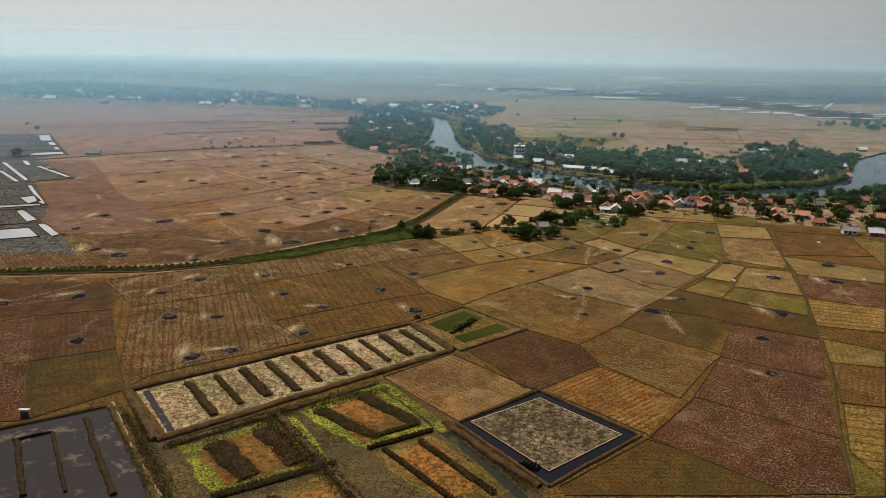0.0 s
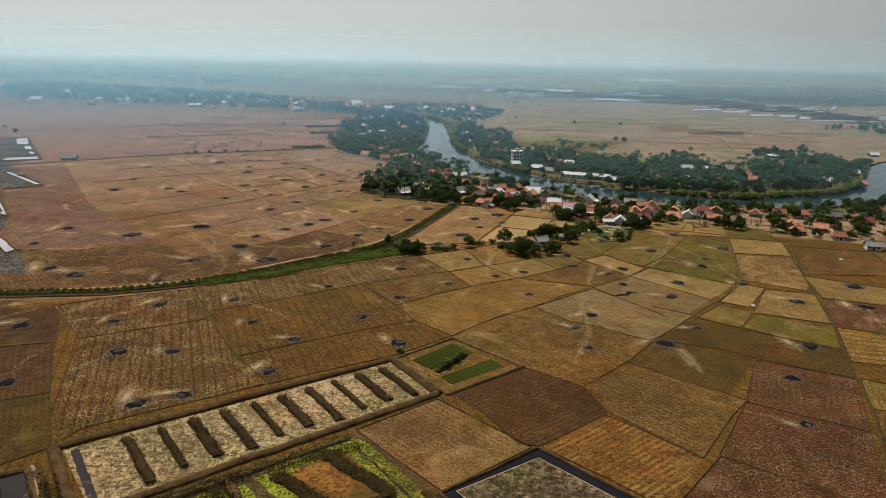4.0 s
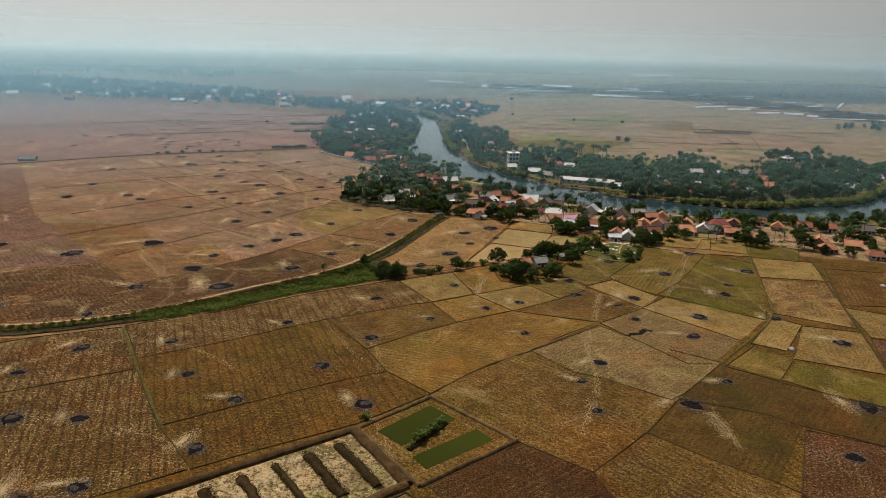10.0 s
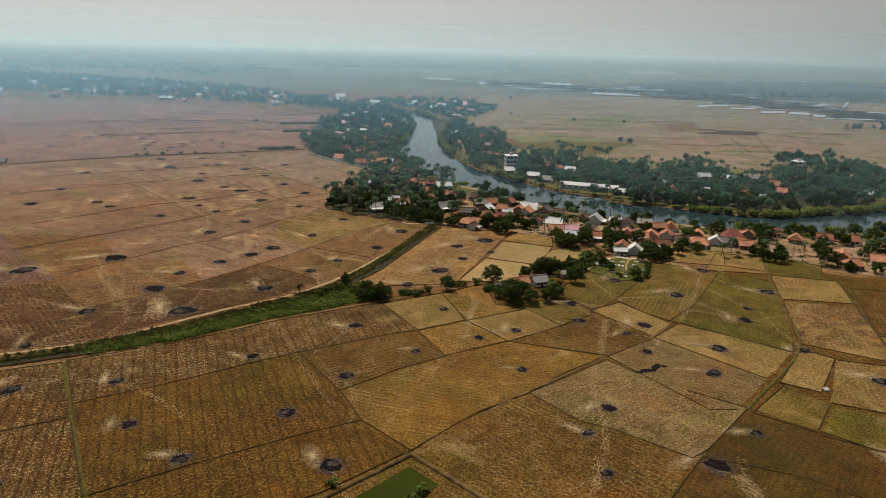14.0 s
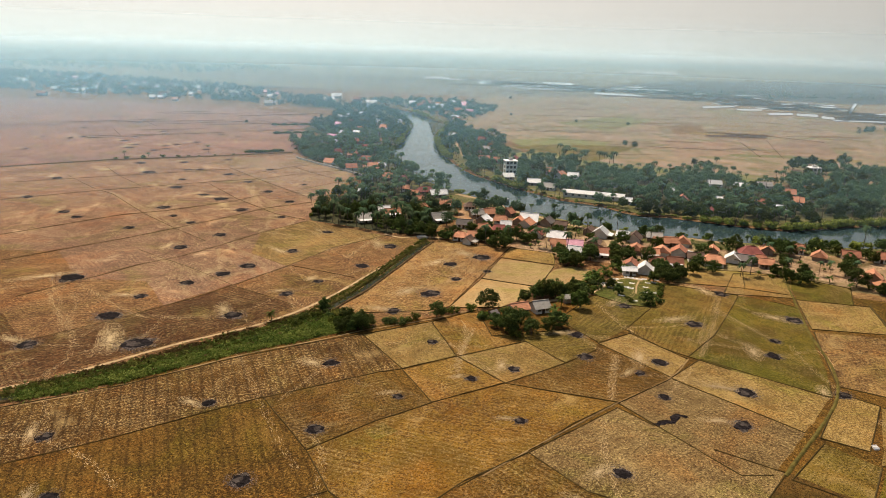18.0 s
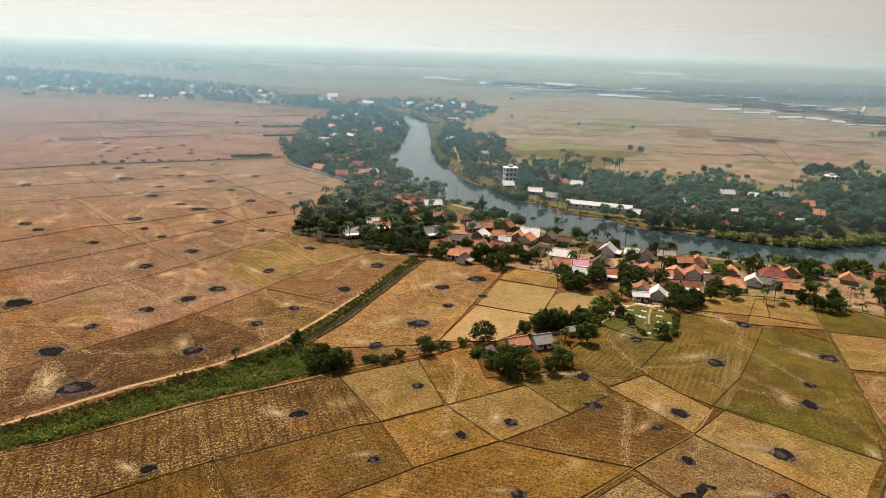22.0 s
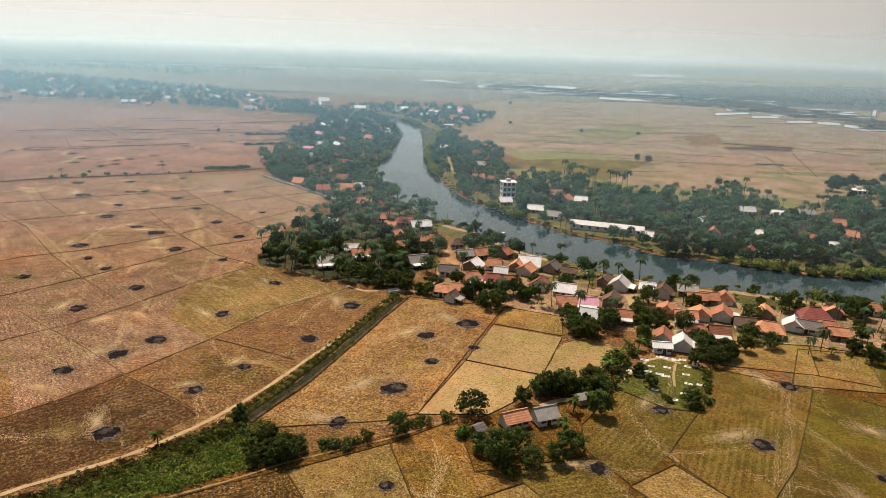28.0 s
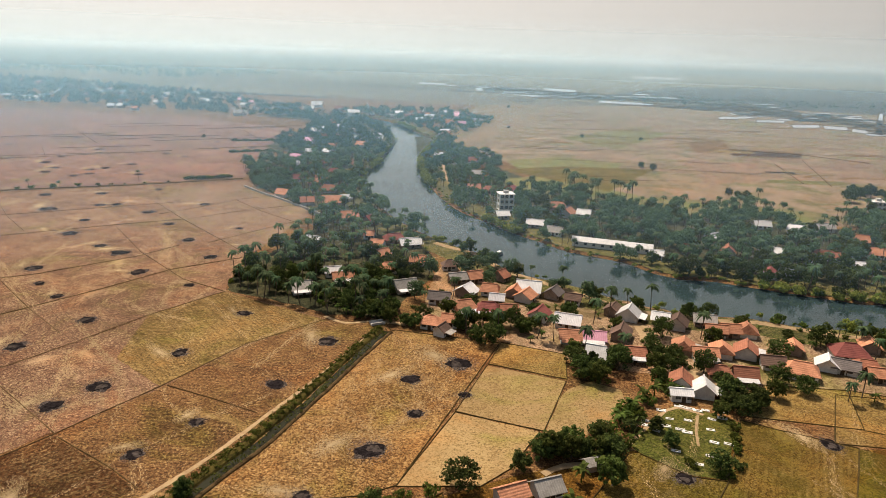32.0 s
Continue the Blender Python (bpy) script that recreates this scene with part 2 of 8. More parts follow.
GROUND = stubble("plain_soil", (0.041, 0.017, 0.007), (0.096, 0.044, 0.016), (0.188, 0.096, 0.036), speck=0.75, straw=(0.431, 0.274, 0.115), drifts=0.8, grain=1.15)
TONES = {
    "rust": stubble("stubble_rust", (0.025, 0.008, 0.002), (0.050, 0.016, 0.004), (0.092, 0.033, 0.009), speck=1.0, straw=(0.267, 0.172, 0.094), grain=1.5, drifts=0.8),
    "brown": stubble("stubble_brown", (0.020, 0.007, 0.002), (0.038, 0.015, 0.003), (0.068, 0.027, 0.004), speck=0.6, straw=(0.226, 0.138, 0.065), grain=1.7),
    "gold": stubble("stubble_gold", (0.039, 0.015, 0.002), (0.081, 0.034, 0.005), (0.151, 0.068, 0.011), stripe=(-40, 2.0, 0.35), speck=0.4, grain=1.6),
    "tan": stubble("stubble_tan", (0.079, 0.043, 0.011), (0.151, 0.090, 0.024), (0.248, 0.160, 0.047), speck=0.7, grain=1.5),
    "sand": stubble("bare_sand", (0.206, 0.129, 0.051), (0.285, 0.188, 0.078), (0.341, 0.235, 0.106), speck=0.15, patch=(0.29, 0.19, 0.085), drifts=0.2, rows=0.0),
    "olive": stubble("stubble_olive", (0.042, 0.026, 0.004), (0.089, 0.056, 0.007), (0.157, 0.104, 0.017), speck=0.45, grain=1.6),
    "green": stubble("grassy_field", (0.041, 0.036, 0.002), (0.075, 0.061, 0.005), (0.136, 0.095, 0.011), speck=0.3, patch=(0.062, 0.040, 0.005), grain=1.5, rows=0.1),
    "striped": stubble("stubble_rows", (0.024, 0.009, 0.001), (0.049, 0.021, 0.003), (0.088, 0.040, 0.006), stripe=(111, 2.5, 0.42), speck=0.8, grain=1.5),
    "amber": stubble("stubble_amber", (0.052, 0.022, 0.004), (0.102, 0.049, 0.006), (0.183, 0.095, 0.013), speck=0.4, patch=(0.095, 0.051, 0.006), grain=1.4),
    "ochre": stubble("stubble_ochre", (0.069, 0.030, 0.005), (0.141, 0.067, 0.011), (0.253, 0.135, 0.027), speck=0.6, grain=1.4),
    "umber": stubble("stubble_umber", (0.038, 0.017, 0.002), (0.078, 0.037, 0.005), (0.138, 0.070, 0.011), speck=0.45, grain=1.4),
    "straw": stubble("stubble_straw", (0.070, 0.031, 0.009), (0.157, 0.078, 0.024), (0.297, 0.169, 0.061), speck=1.0, straw=(0.451, 0.296, 0.128), drifts=0.8, grain=1.15),
    "loam": stubble("stubble_loam", (0.032, 0.015, 0.002), (0.066, 0.031, 0.004), (0.124, 0.061, 0.010), stripe=(111, 2.5, 0.35), speck=0.95, straw=(0.255, 0.144, 0.033), grain=1.4),
    "rows": stubble("stubble_pale_rows", (0.065, 0.032, 0.006), (0.136, 0.068, 0.010), (0.235, 0.136, 0.023), stripe=(-15, 3.4, 0.55), speck=0.8),
    "mottled": stubble("stubble_mottled", (0.043, 0.020, 0.007), (0.088, 0.041, 0.013), (0.182, 0.103, 0.032), patch=(0.263, 0.157, 0.051)),
    "grey": stubble("stubble_grey", (0.055, 0.025, 0.007), (0.104, 0.050, 0.014), (0.177, 0.094, 0.025), grain=1.7),
    "dirt": stubble("village_earth", (0.125, 0.073, 0.040), (0.248, 0.156, 0.087), (0.372, 0.259, 0.160), speck=0.2, patch=(0.088, 0.065, 0.024), rows=0.0),
    "lush": stubble("lush_grass", (0.028, 0.034, 0.008), (0.062, 0.074, 0.016), (0.120, 0.130, 0.030), speck=0.2, straw=(0.186, 0.147, 0.032), rows=0.0),
    # floor: the trees' shade is put into this dark earth colour
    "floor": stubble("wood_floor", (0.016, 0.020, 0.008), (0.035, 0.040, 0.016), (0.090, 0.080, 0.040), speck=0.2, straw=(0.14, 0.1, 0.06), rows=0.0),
    "dry": stubble("stubble_dry", (0.075, 0.044, 0.011), (0.142, 0.086, 0.022), (0.239, 0.155, 0.044), speck=0.7),
    "mud": stubble("grey_mud", (0.017, 0.015, 0.014), (0.040, 0.034, 0.030), (0.085, 0.072, 0.060), speck=0.3, straw=(0.22, 0.2, 0.18), grain=0.3),
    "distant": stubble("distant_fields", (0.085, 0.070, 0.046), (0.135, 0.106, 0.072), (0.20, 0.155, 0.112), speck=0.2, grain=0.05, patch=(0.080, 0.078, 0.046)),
    "meadow": stubble("dry_meadow", (0.108, 0.077, 0.046), (0.181, 0.128, 0.080), (0.280, 0.193, 0.139), speck=0.3, patch=(0.103, 0.096, 0.040)),
    "soot": stubble("stubble_reddish", (0.030, 0.012, 0.003), (0.056, 0.021, 0.006), (0.100, 0.043, 0.014), speck=0.4),
    "fallow": stubble("stubble_fallow", (0.073, 0.041, 0.011), (0.152, 0.090, 0.028), (0.276, 0.170, 0.057), stripe=(-52, 2.2, 0.22), speck=0.9, grain=1.15),
    "bank": stubble("weedy_bank", (0.035, 0.040, 0.012), (0.080, 0.080, 0.024), (0.165, 0.145, 0.050), speck=0.4, rows=0.0),
    "blush": stubble("stubble_blush", (0.059, 0.032, 0.011), (0.112, 0.067, 0.023), (0.184, 0.120, 0.046), speck=0.8, grain=1.5),
    "russet": stubble("stubble_russet", (0.043, 0.016, 0.002), (0.093, 0.038, 0.006), (0.170, 0.078, 0.016), speck=0.6, straw=(0.306, 0.191, 0.056), grain=1.4, drifts=0.7, rows=1.2),
    "rusty_rows": stubble("stubble_rusty_rows", (0.050, 0.025, 0.004), (0.110, 0.062, 0.010), (0.19, 0.115, 0.022), speck=0.5, straw=(0.36, 0.25, 0.08), patch=(0.085, 0.060, 0.009), grain=1.6, rows=0.4),
    # pinkish and flaxen: reddish stubble with distance haze mixed into the colour
    "pinkish": stubble("stubble_pinkish", (0.052, 0.022, 0.014), (0.092, 0.042, 0.028), (0.153, 0.077, 0.053), speck=0.6, straw=(0.380, 0.262, 0.150), grain=1.4, drifts=0.7),
    "flaxen": stubble("stubble_flaxen", (0.070, 0.032, 0.018), (0.125, 0.064, 0.036), (0.205, 0.115, 0.068), speck=0.9, straw=(0.47, 0.325, 0.18), grain=1.3, drifts=0.9),
    "moor": stubble("stubble_moor", (0.024, 0.013, 0.003), (0.053, 0.025, 0.005), (0.101, 0.051, 0.010), speck=0.4, straw=(0.187, 0.126, 0.034), patch=(0.043, 0.030, 0.005), grain=1.6),
    # rosy: far stubble, its pink partly painted distance haze
    "rosy": stubble("stubble_rosy", (0.076, 0.038, 0.030), (0.140, 0.070, 0.057), (0.223, 0.122, 0.099), speck=0.6),
    "heath": stubble("pale_heath", (0.103, 0.063, 0.039), (0.178, 0.112, 0.071), (0.269, 0.171, 0.121), speck=0.4),
    "pasture": stubble("thin_pasture", (0.062, 0.07, 0.018), (0.108, 0.115, 0.035), (0.17, 0.165, 0.06), speck=0.3, patch=(0.135, 0.11, 0.05)),
    "lawn": stubble("burial_lawn", (0.032, 0.036, 0.006), (0.058, 0.066, 0.010), (0.094, 0.094, 0.018), speck=0.25, rows=0.0),
}
BUND_DARK = rough_mat("damp_bund", (0.024, 0.017, 0.006), (0.1, 0.068, 0.024), 0.6, 0.95, 0.6)
BUND = rough_mat("grassy_bund", (0.045, 0.028, 0.012), (0.19, 0.12, 0.052), 0.6, 0.95, 0.6)
BUND_GREEN = rough_mat("green_bund", (0.035, 0.03, 0.008), (0.13, 0.1, 0.025), 0.5, 0.95, 0.6)
PATHWAY = rough_mat("trodden_path", (0.16, 0.1, 0.045), (0.32, 0.215, 0.1), 0.6, 0.95, 0.3)
TRACK = rough_mat("dirt_track", (0.25, 0.165, 0.085), (0.44, 0.32, 0.18), 0.5, 0.95, 0.3)
TRODDEN = rough_mat("trodden_straw", (0.27, 0.182, 0.09), (0.48, 0.35, 0.19), 0.7, 0.95, 0.3)
TRAMPLED = rough_mat("trampled_straw", (0.29, 0.205, 0.107), (0.44, 0.33, 0.185), 0.7, 0.95, 0.3)
DIKE = rough_mat("mud_dike", (0.034, 0.019, 0.007), (0.145, 0.085, 0.034), 0.5, 0.95, 0.6)
SILT = stubble("pale_silt", (0.085, 0.052, 0.020), (0.20, 0.135, 0.062), (0.36, 0.26, 0.135), speck=0.9, straw=(0.50, 0.39, 0.225), grain=0.6, patch=(0.115, 0.083, 0.028), drifts=1.0, rows=0.0)
CRUST = stubble("dry_crust", (0.030, 0.020, 0.009), (0.072, 0.049, 0.022), (0.150, 0.108, 0.055), speck=0.9, straw=(0.27, 0.205, 0.125), grain=0.55, patch=(0.050, 0.033, 0.013), drifts=1.0, rows=0.0)
MOSS = stubble("yellow_weed", (0.030, 0.030, 0.005), (0.105, 0.105, 0.012), (0.27, 0.265, 0.022), speck=0.8, straw=(0.27, 0.265, 0.03), patch=(0.05, 0.045, 0.012), rows=0.0)
SCRUB = stubble("dark_scrub", (0.028, 0.019, 0.006), (0.066, 0.043, 0.014), (0.135, 0.090, 0.031), speck=0.4, straw=(0.17, 0.12, 0.05), patch=(0.075, 0.05, 0.02), rows=0.0)
PEAT = stubble("orange_mud", (0.090, 0.038, 0.008), (0.165, 0.068, 0.013), (0.255, 0.115, 0.024), speck=0.1, straw=(0.30, 0.15, 0.04), grain=0.45, patch=(0.085, 0.052, 0.012), rows=0.0)
RIDGE = rough_mat("weedy_ridge", (0.014, 0.009, 0.004), (0.062, 0.038, 0.014), 0.9, 0.95, 0.9)
ASH = rough_mat("burnt_ash", (0.004, 0.003, 0.003), (0.034, 0.027, 0.027), 1.3, 0.95, 0.8, spec=0.03, low=0.42, high=0.72)
ASH_FLECK = rough_mat("ash_flecks", (0.11, 0.09, 0.082), (0.25, 0.21, 0.19), 0.9, 0.95, 0.4)
PALE_ASH = rough_mat("pale_ash", (0.010, 0.0075, 0.006), (0.105, 0.084, 0.072), 0.9, 0.95, 0.6, spec=0.03)
RIVER = water_mat("river_water", (0.020, 0.038, 0.042), 0.05, 0.5, 0.05, spec=0.42)
POND = water_mat("pond_water", (0.009, 0.009, 0.011), 0.06, 1.5, 0.05, spec=0.12)
SHALLOW = water_mat("shallow_pond", (0.026, 0.02, 0.018), 0.06, 1.5, 0.04, scum=(0.13, 0.085, 0.045), spec=0.16)
ALGAE = water_mat("algae_pond", (0.034, 0.040, 0.007), 0.9, 1.0, 0.1, spec=0.02)
# whitish base colour adds the sky's reflection to the pond water
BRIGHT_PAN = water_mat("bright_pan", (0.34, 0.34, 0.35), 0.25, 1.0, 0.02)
TROUGH = water_mat("ditch_water", (0.026, 0.026, 0.015), 0.1, 1.5, 0.05, scum=(0.05, 0.055, 0.016), spec=0.06)
BARK = rough_mat("bark", (0.06, 0.045, 0.032), (0.2, 0.16, 0.12), 2.0, 0.9, 0.6)
# crowns of the massed woods: distance haze mixed in, lighter and bluer than NEAR_LEAF
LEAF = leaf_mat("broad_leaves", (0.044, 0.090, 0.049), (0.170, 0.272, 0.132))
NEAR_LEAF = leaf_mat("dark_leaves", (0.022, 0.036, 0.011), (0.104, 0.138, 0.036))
LEAF_LIGHT = leaf_mat("light_leaves", (0.034, 0.048, 0.011), (0.110, 0.138, 0.032))
FROND = leaf_mat("palm_fronds", (0.036, 0.066, 0.032), (0.125, 0.195, 0.088))
BANANA = leaf_mat("banana_leaves", (0.04, 0.06, 0.012), (0.12, 0.16, 0.035))
SHRUB = leaf_mat("shrub_leaves", (0.034, 0.05, 0.010), (0.13, 0.168, 0.03), 0.06)
GRASS = leaf_mat("tall_grass", (0.075, 0.086, 0.016), (0.235, 0.255, 0.05), 0.12)
REED = leaf_mat("yellow_reeds", (0.085, 0.098, 0.02), (0.26, 0.275, 0.06), 0.05)
DRY_WEED = leaf_mat("dry_weeds", (0.018, 0.013, 0.004), (0.115, 0.078, 0.024), 0.06)
# farthest woods: blue of the distance haze mixed into the green
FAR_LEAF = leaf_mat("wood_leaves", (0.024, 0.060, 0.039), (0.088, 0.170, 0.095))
CLAY = roof_mat("clay_tiles_orange", (0.31, 0.125, 0.066), (0.66, 0.30, 0.165), dirt=0.35)
RUSTY = roof_mat("clay_tiles_rust", (0.20, 0.075, 0.042), (0.44, 0.175, 0.10), dirt=0.4)
MAROON = roof_mat("painted_tiles_crimson", (0.15, 0.042, 0.035), (0.30, 0.09, 0.07), dirt=0.3)
SLATE = roof_mat("weathered_tiles_grey", (0.1, 0.085, 0.075), (0.24, 0.2, 0.18))
EARTHEN = roof_mat("old_tiles_brown", (0.08, 0.05, 0.036), (0.2, 0.12, 0.085))
SHEET = roof_mat("white_metal_sheet", (0.52, 0.51, 0.48), (0.78, 0.765, 0.73), 0.5, 0.5, True, 0.0, 0.25)
PINK = roof_mat("pink_metal_sheet", (0.5, 0.2, 0.26), (0.75, 0.38, 0.46), 0.5, 0.5, True, 0.0, 0.15)
DULL = roof_mat("grey_fibre_sheet", (0.22, 0.2, 0.17), (0.42, 0.39, 0.34), 0.5, 0.7, True, 0.0, 0.4)
WALL = rough_mat("limewashed_wall", (0.5, 0.46, 0.4), (0.8, 0.76, 0.68), 0.5, 0.9, 0.1)
WALL_TAN = rough_mat("bare_plaster_wall", (0.2, 0.14, 0.1), (0.42, 0.32, 0.24), 0.5, 0.9, 0.1)
CONCRETE = rough_mat("pale_concrete", (0.36, 0.34, 0.3), (0.66, 0.63, 0.57), 0.4, 0.85, 0.1)
WOOD = rough_mat("dark_wood", (0.05, 0.032, 0.02), (0.14, 0.09, 0.055), 2.0, 0.8, 0.3)
GLASS_DARK = rough_mat("window_opening", (0.015, 0.015, 0.017), (0.05, 0.05, 0.05), 1.0, 0.3, 0.05, spec=0.5)
STONE = rough_mat("white_gravestone", (0.55, 0.53, 0.48), (0.82, 0.8, 0.76), 1.5, 0.8, 0.2)
TARP = rough_mat("black_tarpaulin", (0.008, 0.008, 0.009), (0.03, 0.03, 0.032), 1.0, 0.5, 0.4)
BOAT = rough_mat("boat_paint", (0.15, 0.2, 0.2), (0.4, 0.45, 0.45), 1.0, 0.6, 0.1)


def haze_sheet_mat(name, colour, most, low, high, top, lean):
    """Sheet painted as thin haze, lit by sun and sky: clear at the ground, thicker with height, fading out above."""
    m, nd, lk, bs = nodes_of(name)
    nd.remove(bs)
    pos = nd.new("ShaderNodeNewGeometry").outputs["Position"]
    sep = nd.new("ShaderNodeSeparateXYZ")
    lk.new(pos, sep.inputs[0])

    def rise(a, b):
        r = nd.new("ShaderNodeMapRange")
        r.interpolation_type = "SMOOTHSTEP"
        r.inputs[1].default_value, r.inputs[2].default_value = a, b
        lk.new(sep.outputs[2], r.inputs[0])
        return r.outputs[0]

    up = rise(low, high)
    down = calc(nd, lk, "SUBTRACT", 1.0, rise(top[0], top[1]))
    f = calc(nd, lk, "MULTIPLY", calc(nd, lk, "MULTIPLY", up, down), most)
    side = nd.new("ShaderNodeMapRange")  # painted denser towards -x, thinner towards +x
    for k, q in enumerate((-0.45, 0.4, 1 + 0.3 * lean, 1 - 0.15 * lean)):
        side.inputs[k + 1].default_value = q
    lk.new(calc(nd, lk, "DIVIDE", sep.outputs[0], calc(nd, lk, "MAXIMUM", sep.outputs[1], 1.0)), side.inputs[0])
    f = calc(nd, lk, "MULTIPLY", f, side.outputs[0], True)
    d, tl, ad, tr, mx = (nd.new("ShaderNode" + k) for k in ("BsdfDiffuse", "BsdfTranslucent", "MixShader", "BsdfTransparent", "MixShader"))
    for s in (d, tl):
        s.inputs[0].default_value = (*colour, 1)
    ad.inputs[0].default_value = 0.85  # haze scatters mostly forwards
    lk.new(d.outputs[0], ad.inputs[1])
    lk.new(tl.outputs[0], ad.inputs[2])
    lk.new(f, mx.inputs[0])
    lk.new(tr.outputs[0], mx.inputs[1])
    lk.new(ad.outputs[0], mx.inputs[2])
    lk.new(mx.outputs[0], nd["Material Output"].inputs[0])
    return m


# ---- builders
def mesh(name, verts, faces, material, parent=None, label="", smooth=False):
    me = bpy.data.meshes.new(name)
    me.from_pydata([tuple(v) for v in verts], [], [tuple(f) for f in faces])
    mats = material if isinstance(material, (list, tuple)) else [material]
    for mt in mats:
        me.materials.append(mt)
    if smooth:
        me.polygons.foreach_set("use_smooth", [True] * len(me.polygons))
    ob = new(name, me)
    if parent is not None:
        ob.parent = parent
    if label:
        ob["label"] = label
    return ob


def shared(name, data, parent, loc=(0, 0, 0), rz=0.0, scale=(1, 1, 1)):
    ob = new(name, data)
    ob.parent = parent
    ob.matrix_local = Matrix.LocRotScale(Vector(loc), Euler((0, 0, rz)), Vector(scale))
    return ob


def box_geo(x0, y0, z0, x1, y1, z1):
    v = [(x, y, z) for z in (z0, z1) for x, y in ((x0, y0), (x1, y0), (x1, y1), (x0, y1))]
    f = [(3, 2, 1, 0), (4, 5, 6, 7), (0, 1, 5, 4), (1, 2, 6, 5), (2, 3, 7, 6), (3, 0, 4, 7)]
    return v, f


def join_geo(parts):
    v, f = [], []
    for pv, pf in parts:
        o = len(v)
        v += list(pv)
        f += [tuple(i + o for i in q) for q in pf]
    return v, f


def fine_line(pts, step):
    """Points along a line of corners, about step apart."""
    out = []
    for a, b in zip(pts, pts[1:]):
        a, b = Vector(a), Vector(b)
        n = max(1, int((b - a).length / step))
        out += [a.lerp(b, i / n) for i in range(n)]
    return out + [Vector(pts[-1])]


def soft_line(pts, step):
    """A smooth curve through the corners."""
    p = [Vector(q) for q in pts]
    p = [p[0] * 2 - p[1]] + p + [p[-1] * 2 - p[-2]]
    out = []
    for i in range(1, len(p) - 2):
        a, b, c, d = p[i - 1:i + 3]
        n = max(1, int((c - b).length / step))
        for j in range(n):
            u = j / n
            out.append(0.5 * ((2 * b) + (c - a) * u + (2 * a - 5 * b + 4 * c - d) * u * u + (3 * b - a - 3 * c + d) * u ** 3))
    return out + [p[-2]]


def sides(line):
    """Unit normals to the left of a line of points."""
    out = []
    for i in range(len(line)):
        d = line[min(i + 1, len(line) - 1)] - line[max(i - 1, 0)]
        d = Vector((d.x, d.y)).normalized() if d.length > 1e-6 else Vector((1, 0))
        out.append(Vector((-d.y, d.x)))
    return out


def ridge_geo(line, width, height, seed=0, rough=0.25, z0=-0.05, flat=0.35):
    """A low earth ridge with uneven width and height along a line."""
    rnd = random.Random(seed)
    ns, v, f = sides(line), [], []
    prof = ((-0.5, 0.0), (-0.25 - flat / 4, 0.66), (-flat / 2.4, 0.95), (0.0, 1.05), (flat / 2.4, 0.92), (0.25 + flat / 4, 0.6), (0.5, 0.0))
    w, h, s = width, height, 0.0
    for p, n in zip(line, ns):
        w = 0.6 * w + 0.4 * width * rnd.uniform(1 - rough, 1 + rough)
        h = 0.5 * h + 0.5 * height * rnd.uniform(1 - rough, 1 + rough)
        s = 0.7 * s + 0.3 * rnd.uniform(-rough, rough) * width
        for a, b in prof:
            q = p.xy + n * (a * w + s)
            v.append((q.x, q.y, z0 + b * (h - z0)))
    for i in range(len(line) - 1):
        for j in range(6):
            a = i * 7 + j
            f.append((a + 1, a, a + 7, a + 8))
    m = (len(line) - 1) * 7
    f += [tuple(range(7)), tuple(m + 6 - k for k in range(7))]
    return v, f


def strip_geo(line, width, z, seed=0, rough=0.2):
    rnd = random.Random(seed)
    ns, v, f = sides(line), [], []
    for p, n in zip(line, ns):
        for s in (-0.5, 0.5):
            q = p.xy + n * s * width * rnd.uniform(1 - rough, 1 + rough)
            v.append((q.x, q.y, z))
    for i in range(len(line) - 1):
        a = i * 2
        f.append((a, a + 2, a + 3, a + 1))
    return v, f


def slab(name, pts, z, material, label="", category="", kind="structure", parent=None, group="", edge=0.0, seed=0):
    """A flat piece of ground with a skirt down into the soil; edge: how far its border wanders."""
    line = [Vector(p) for p in pts]
    if edge:
        rnd = random.Random(seed)
        line = fine_line(list(line) + [line[0]], 3.0)[:-1]
        line = [p + Vector((rnd.uniform(-edge, edge), rnd.uniform(-edge, edge))) for p in line]
    n = len(line)
    v = [(p.x, p.y, z) for p in line] + [(p.x, p.y, -0.06) for p in line]
    area = sum(a.x * b.y - b.x * a.y for a, b in zip(line, line[1:] + line[:1]))
    up = list(range(n)) if area > 0 else list(range(n))[::-1]
    f = [up] + [(i, (i + 1) % n, (i + 1) % n + n, i + n) for i in range(n)]
    ob = mesh(name, v, f, material, parent)
    side = max(((Vector(b) - Vector(a)) for a, b in zip(pts, list(pts[1:]) + [pts[0]])), key=lambda e: e.length)
    ob["row_angle"] = math.atan2(side.y, side.x)
    if parent is None:
        tagged(ob, label, category, group, kind)
    elif label:
        ob["label"] = label
    return ob


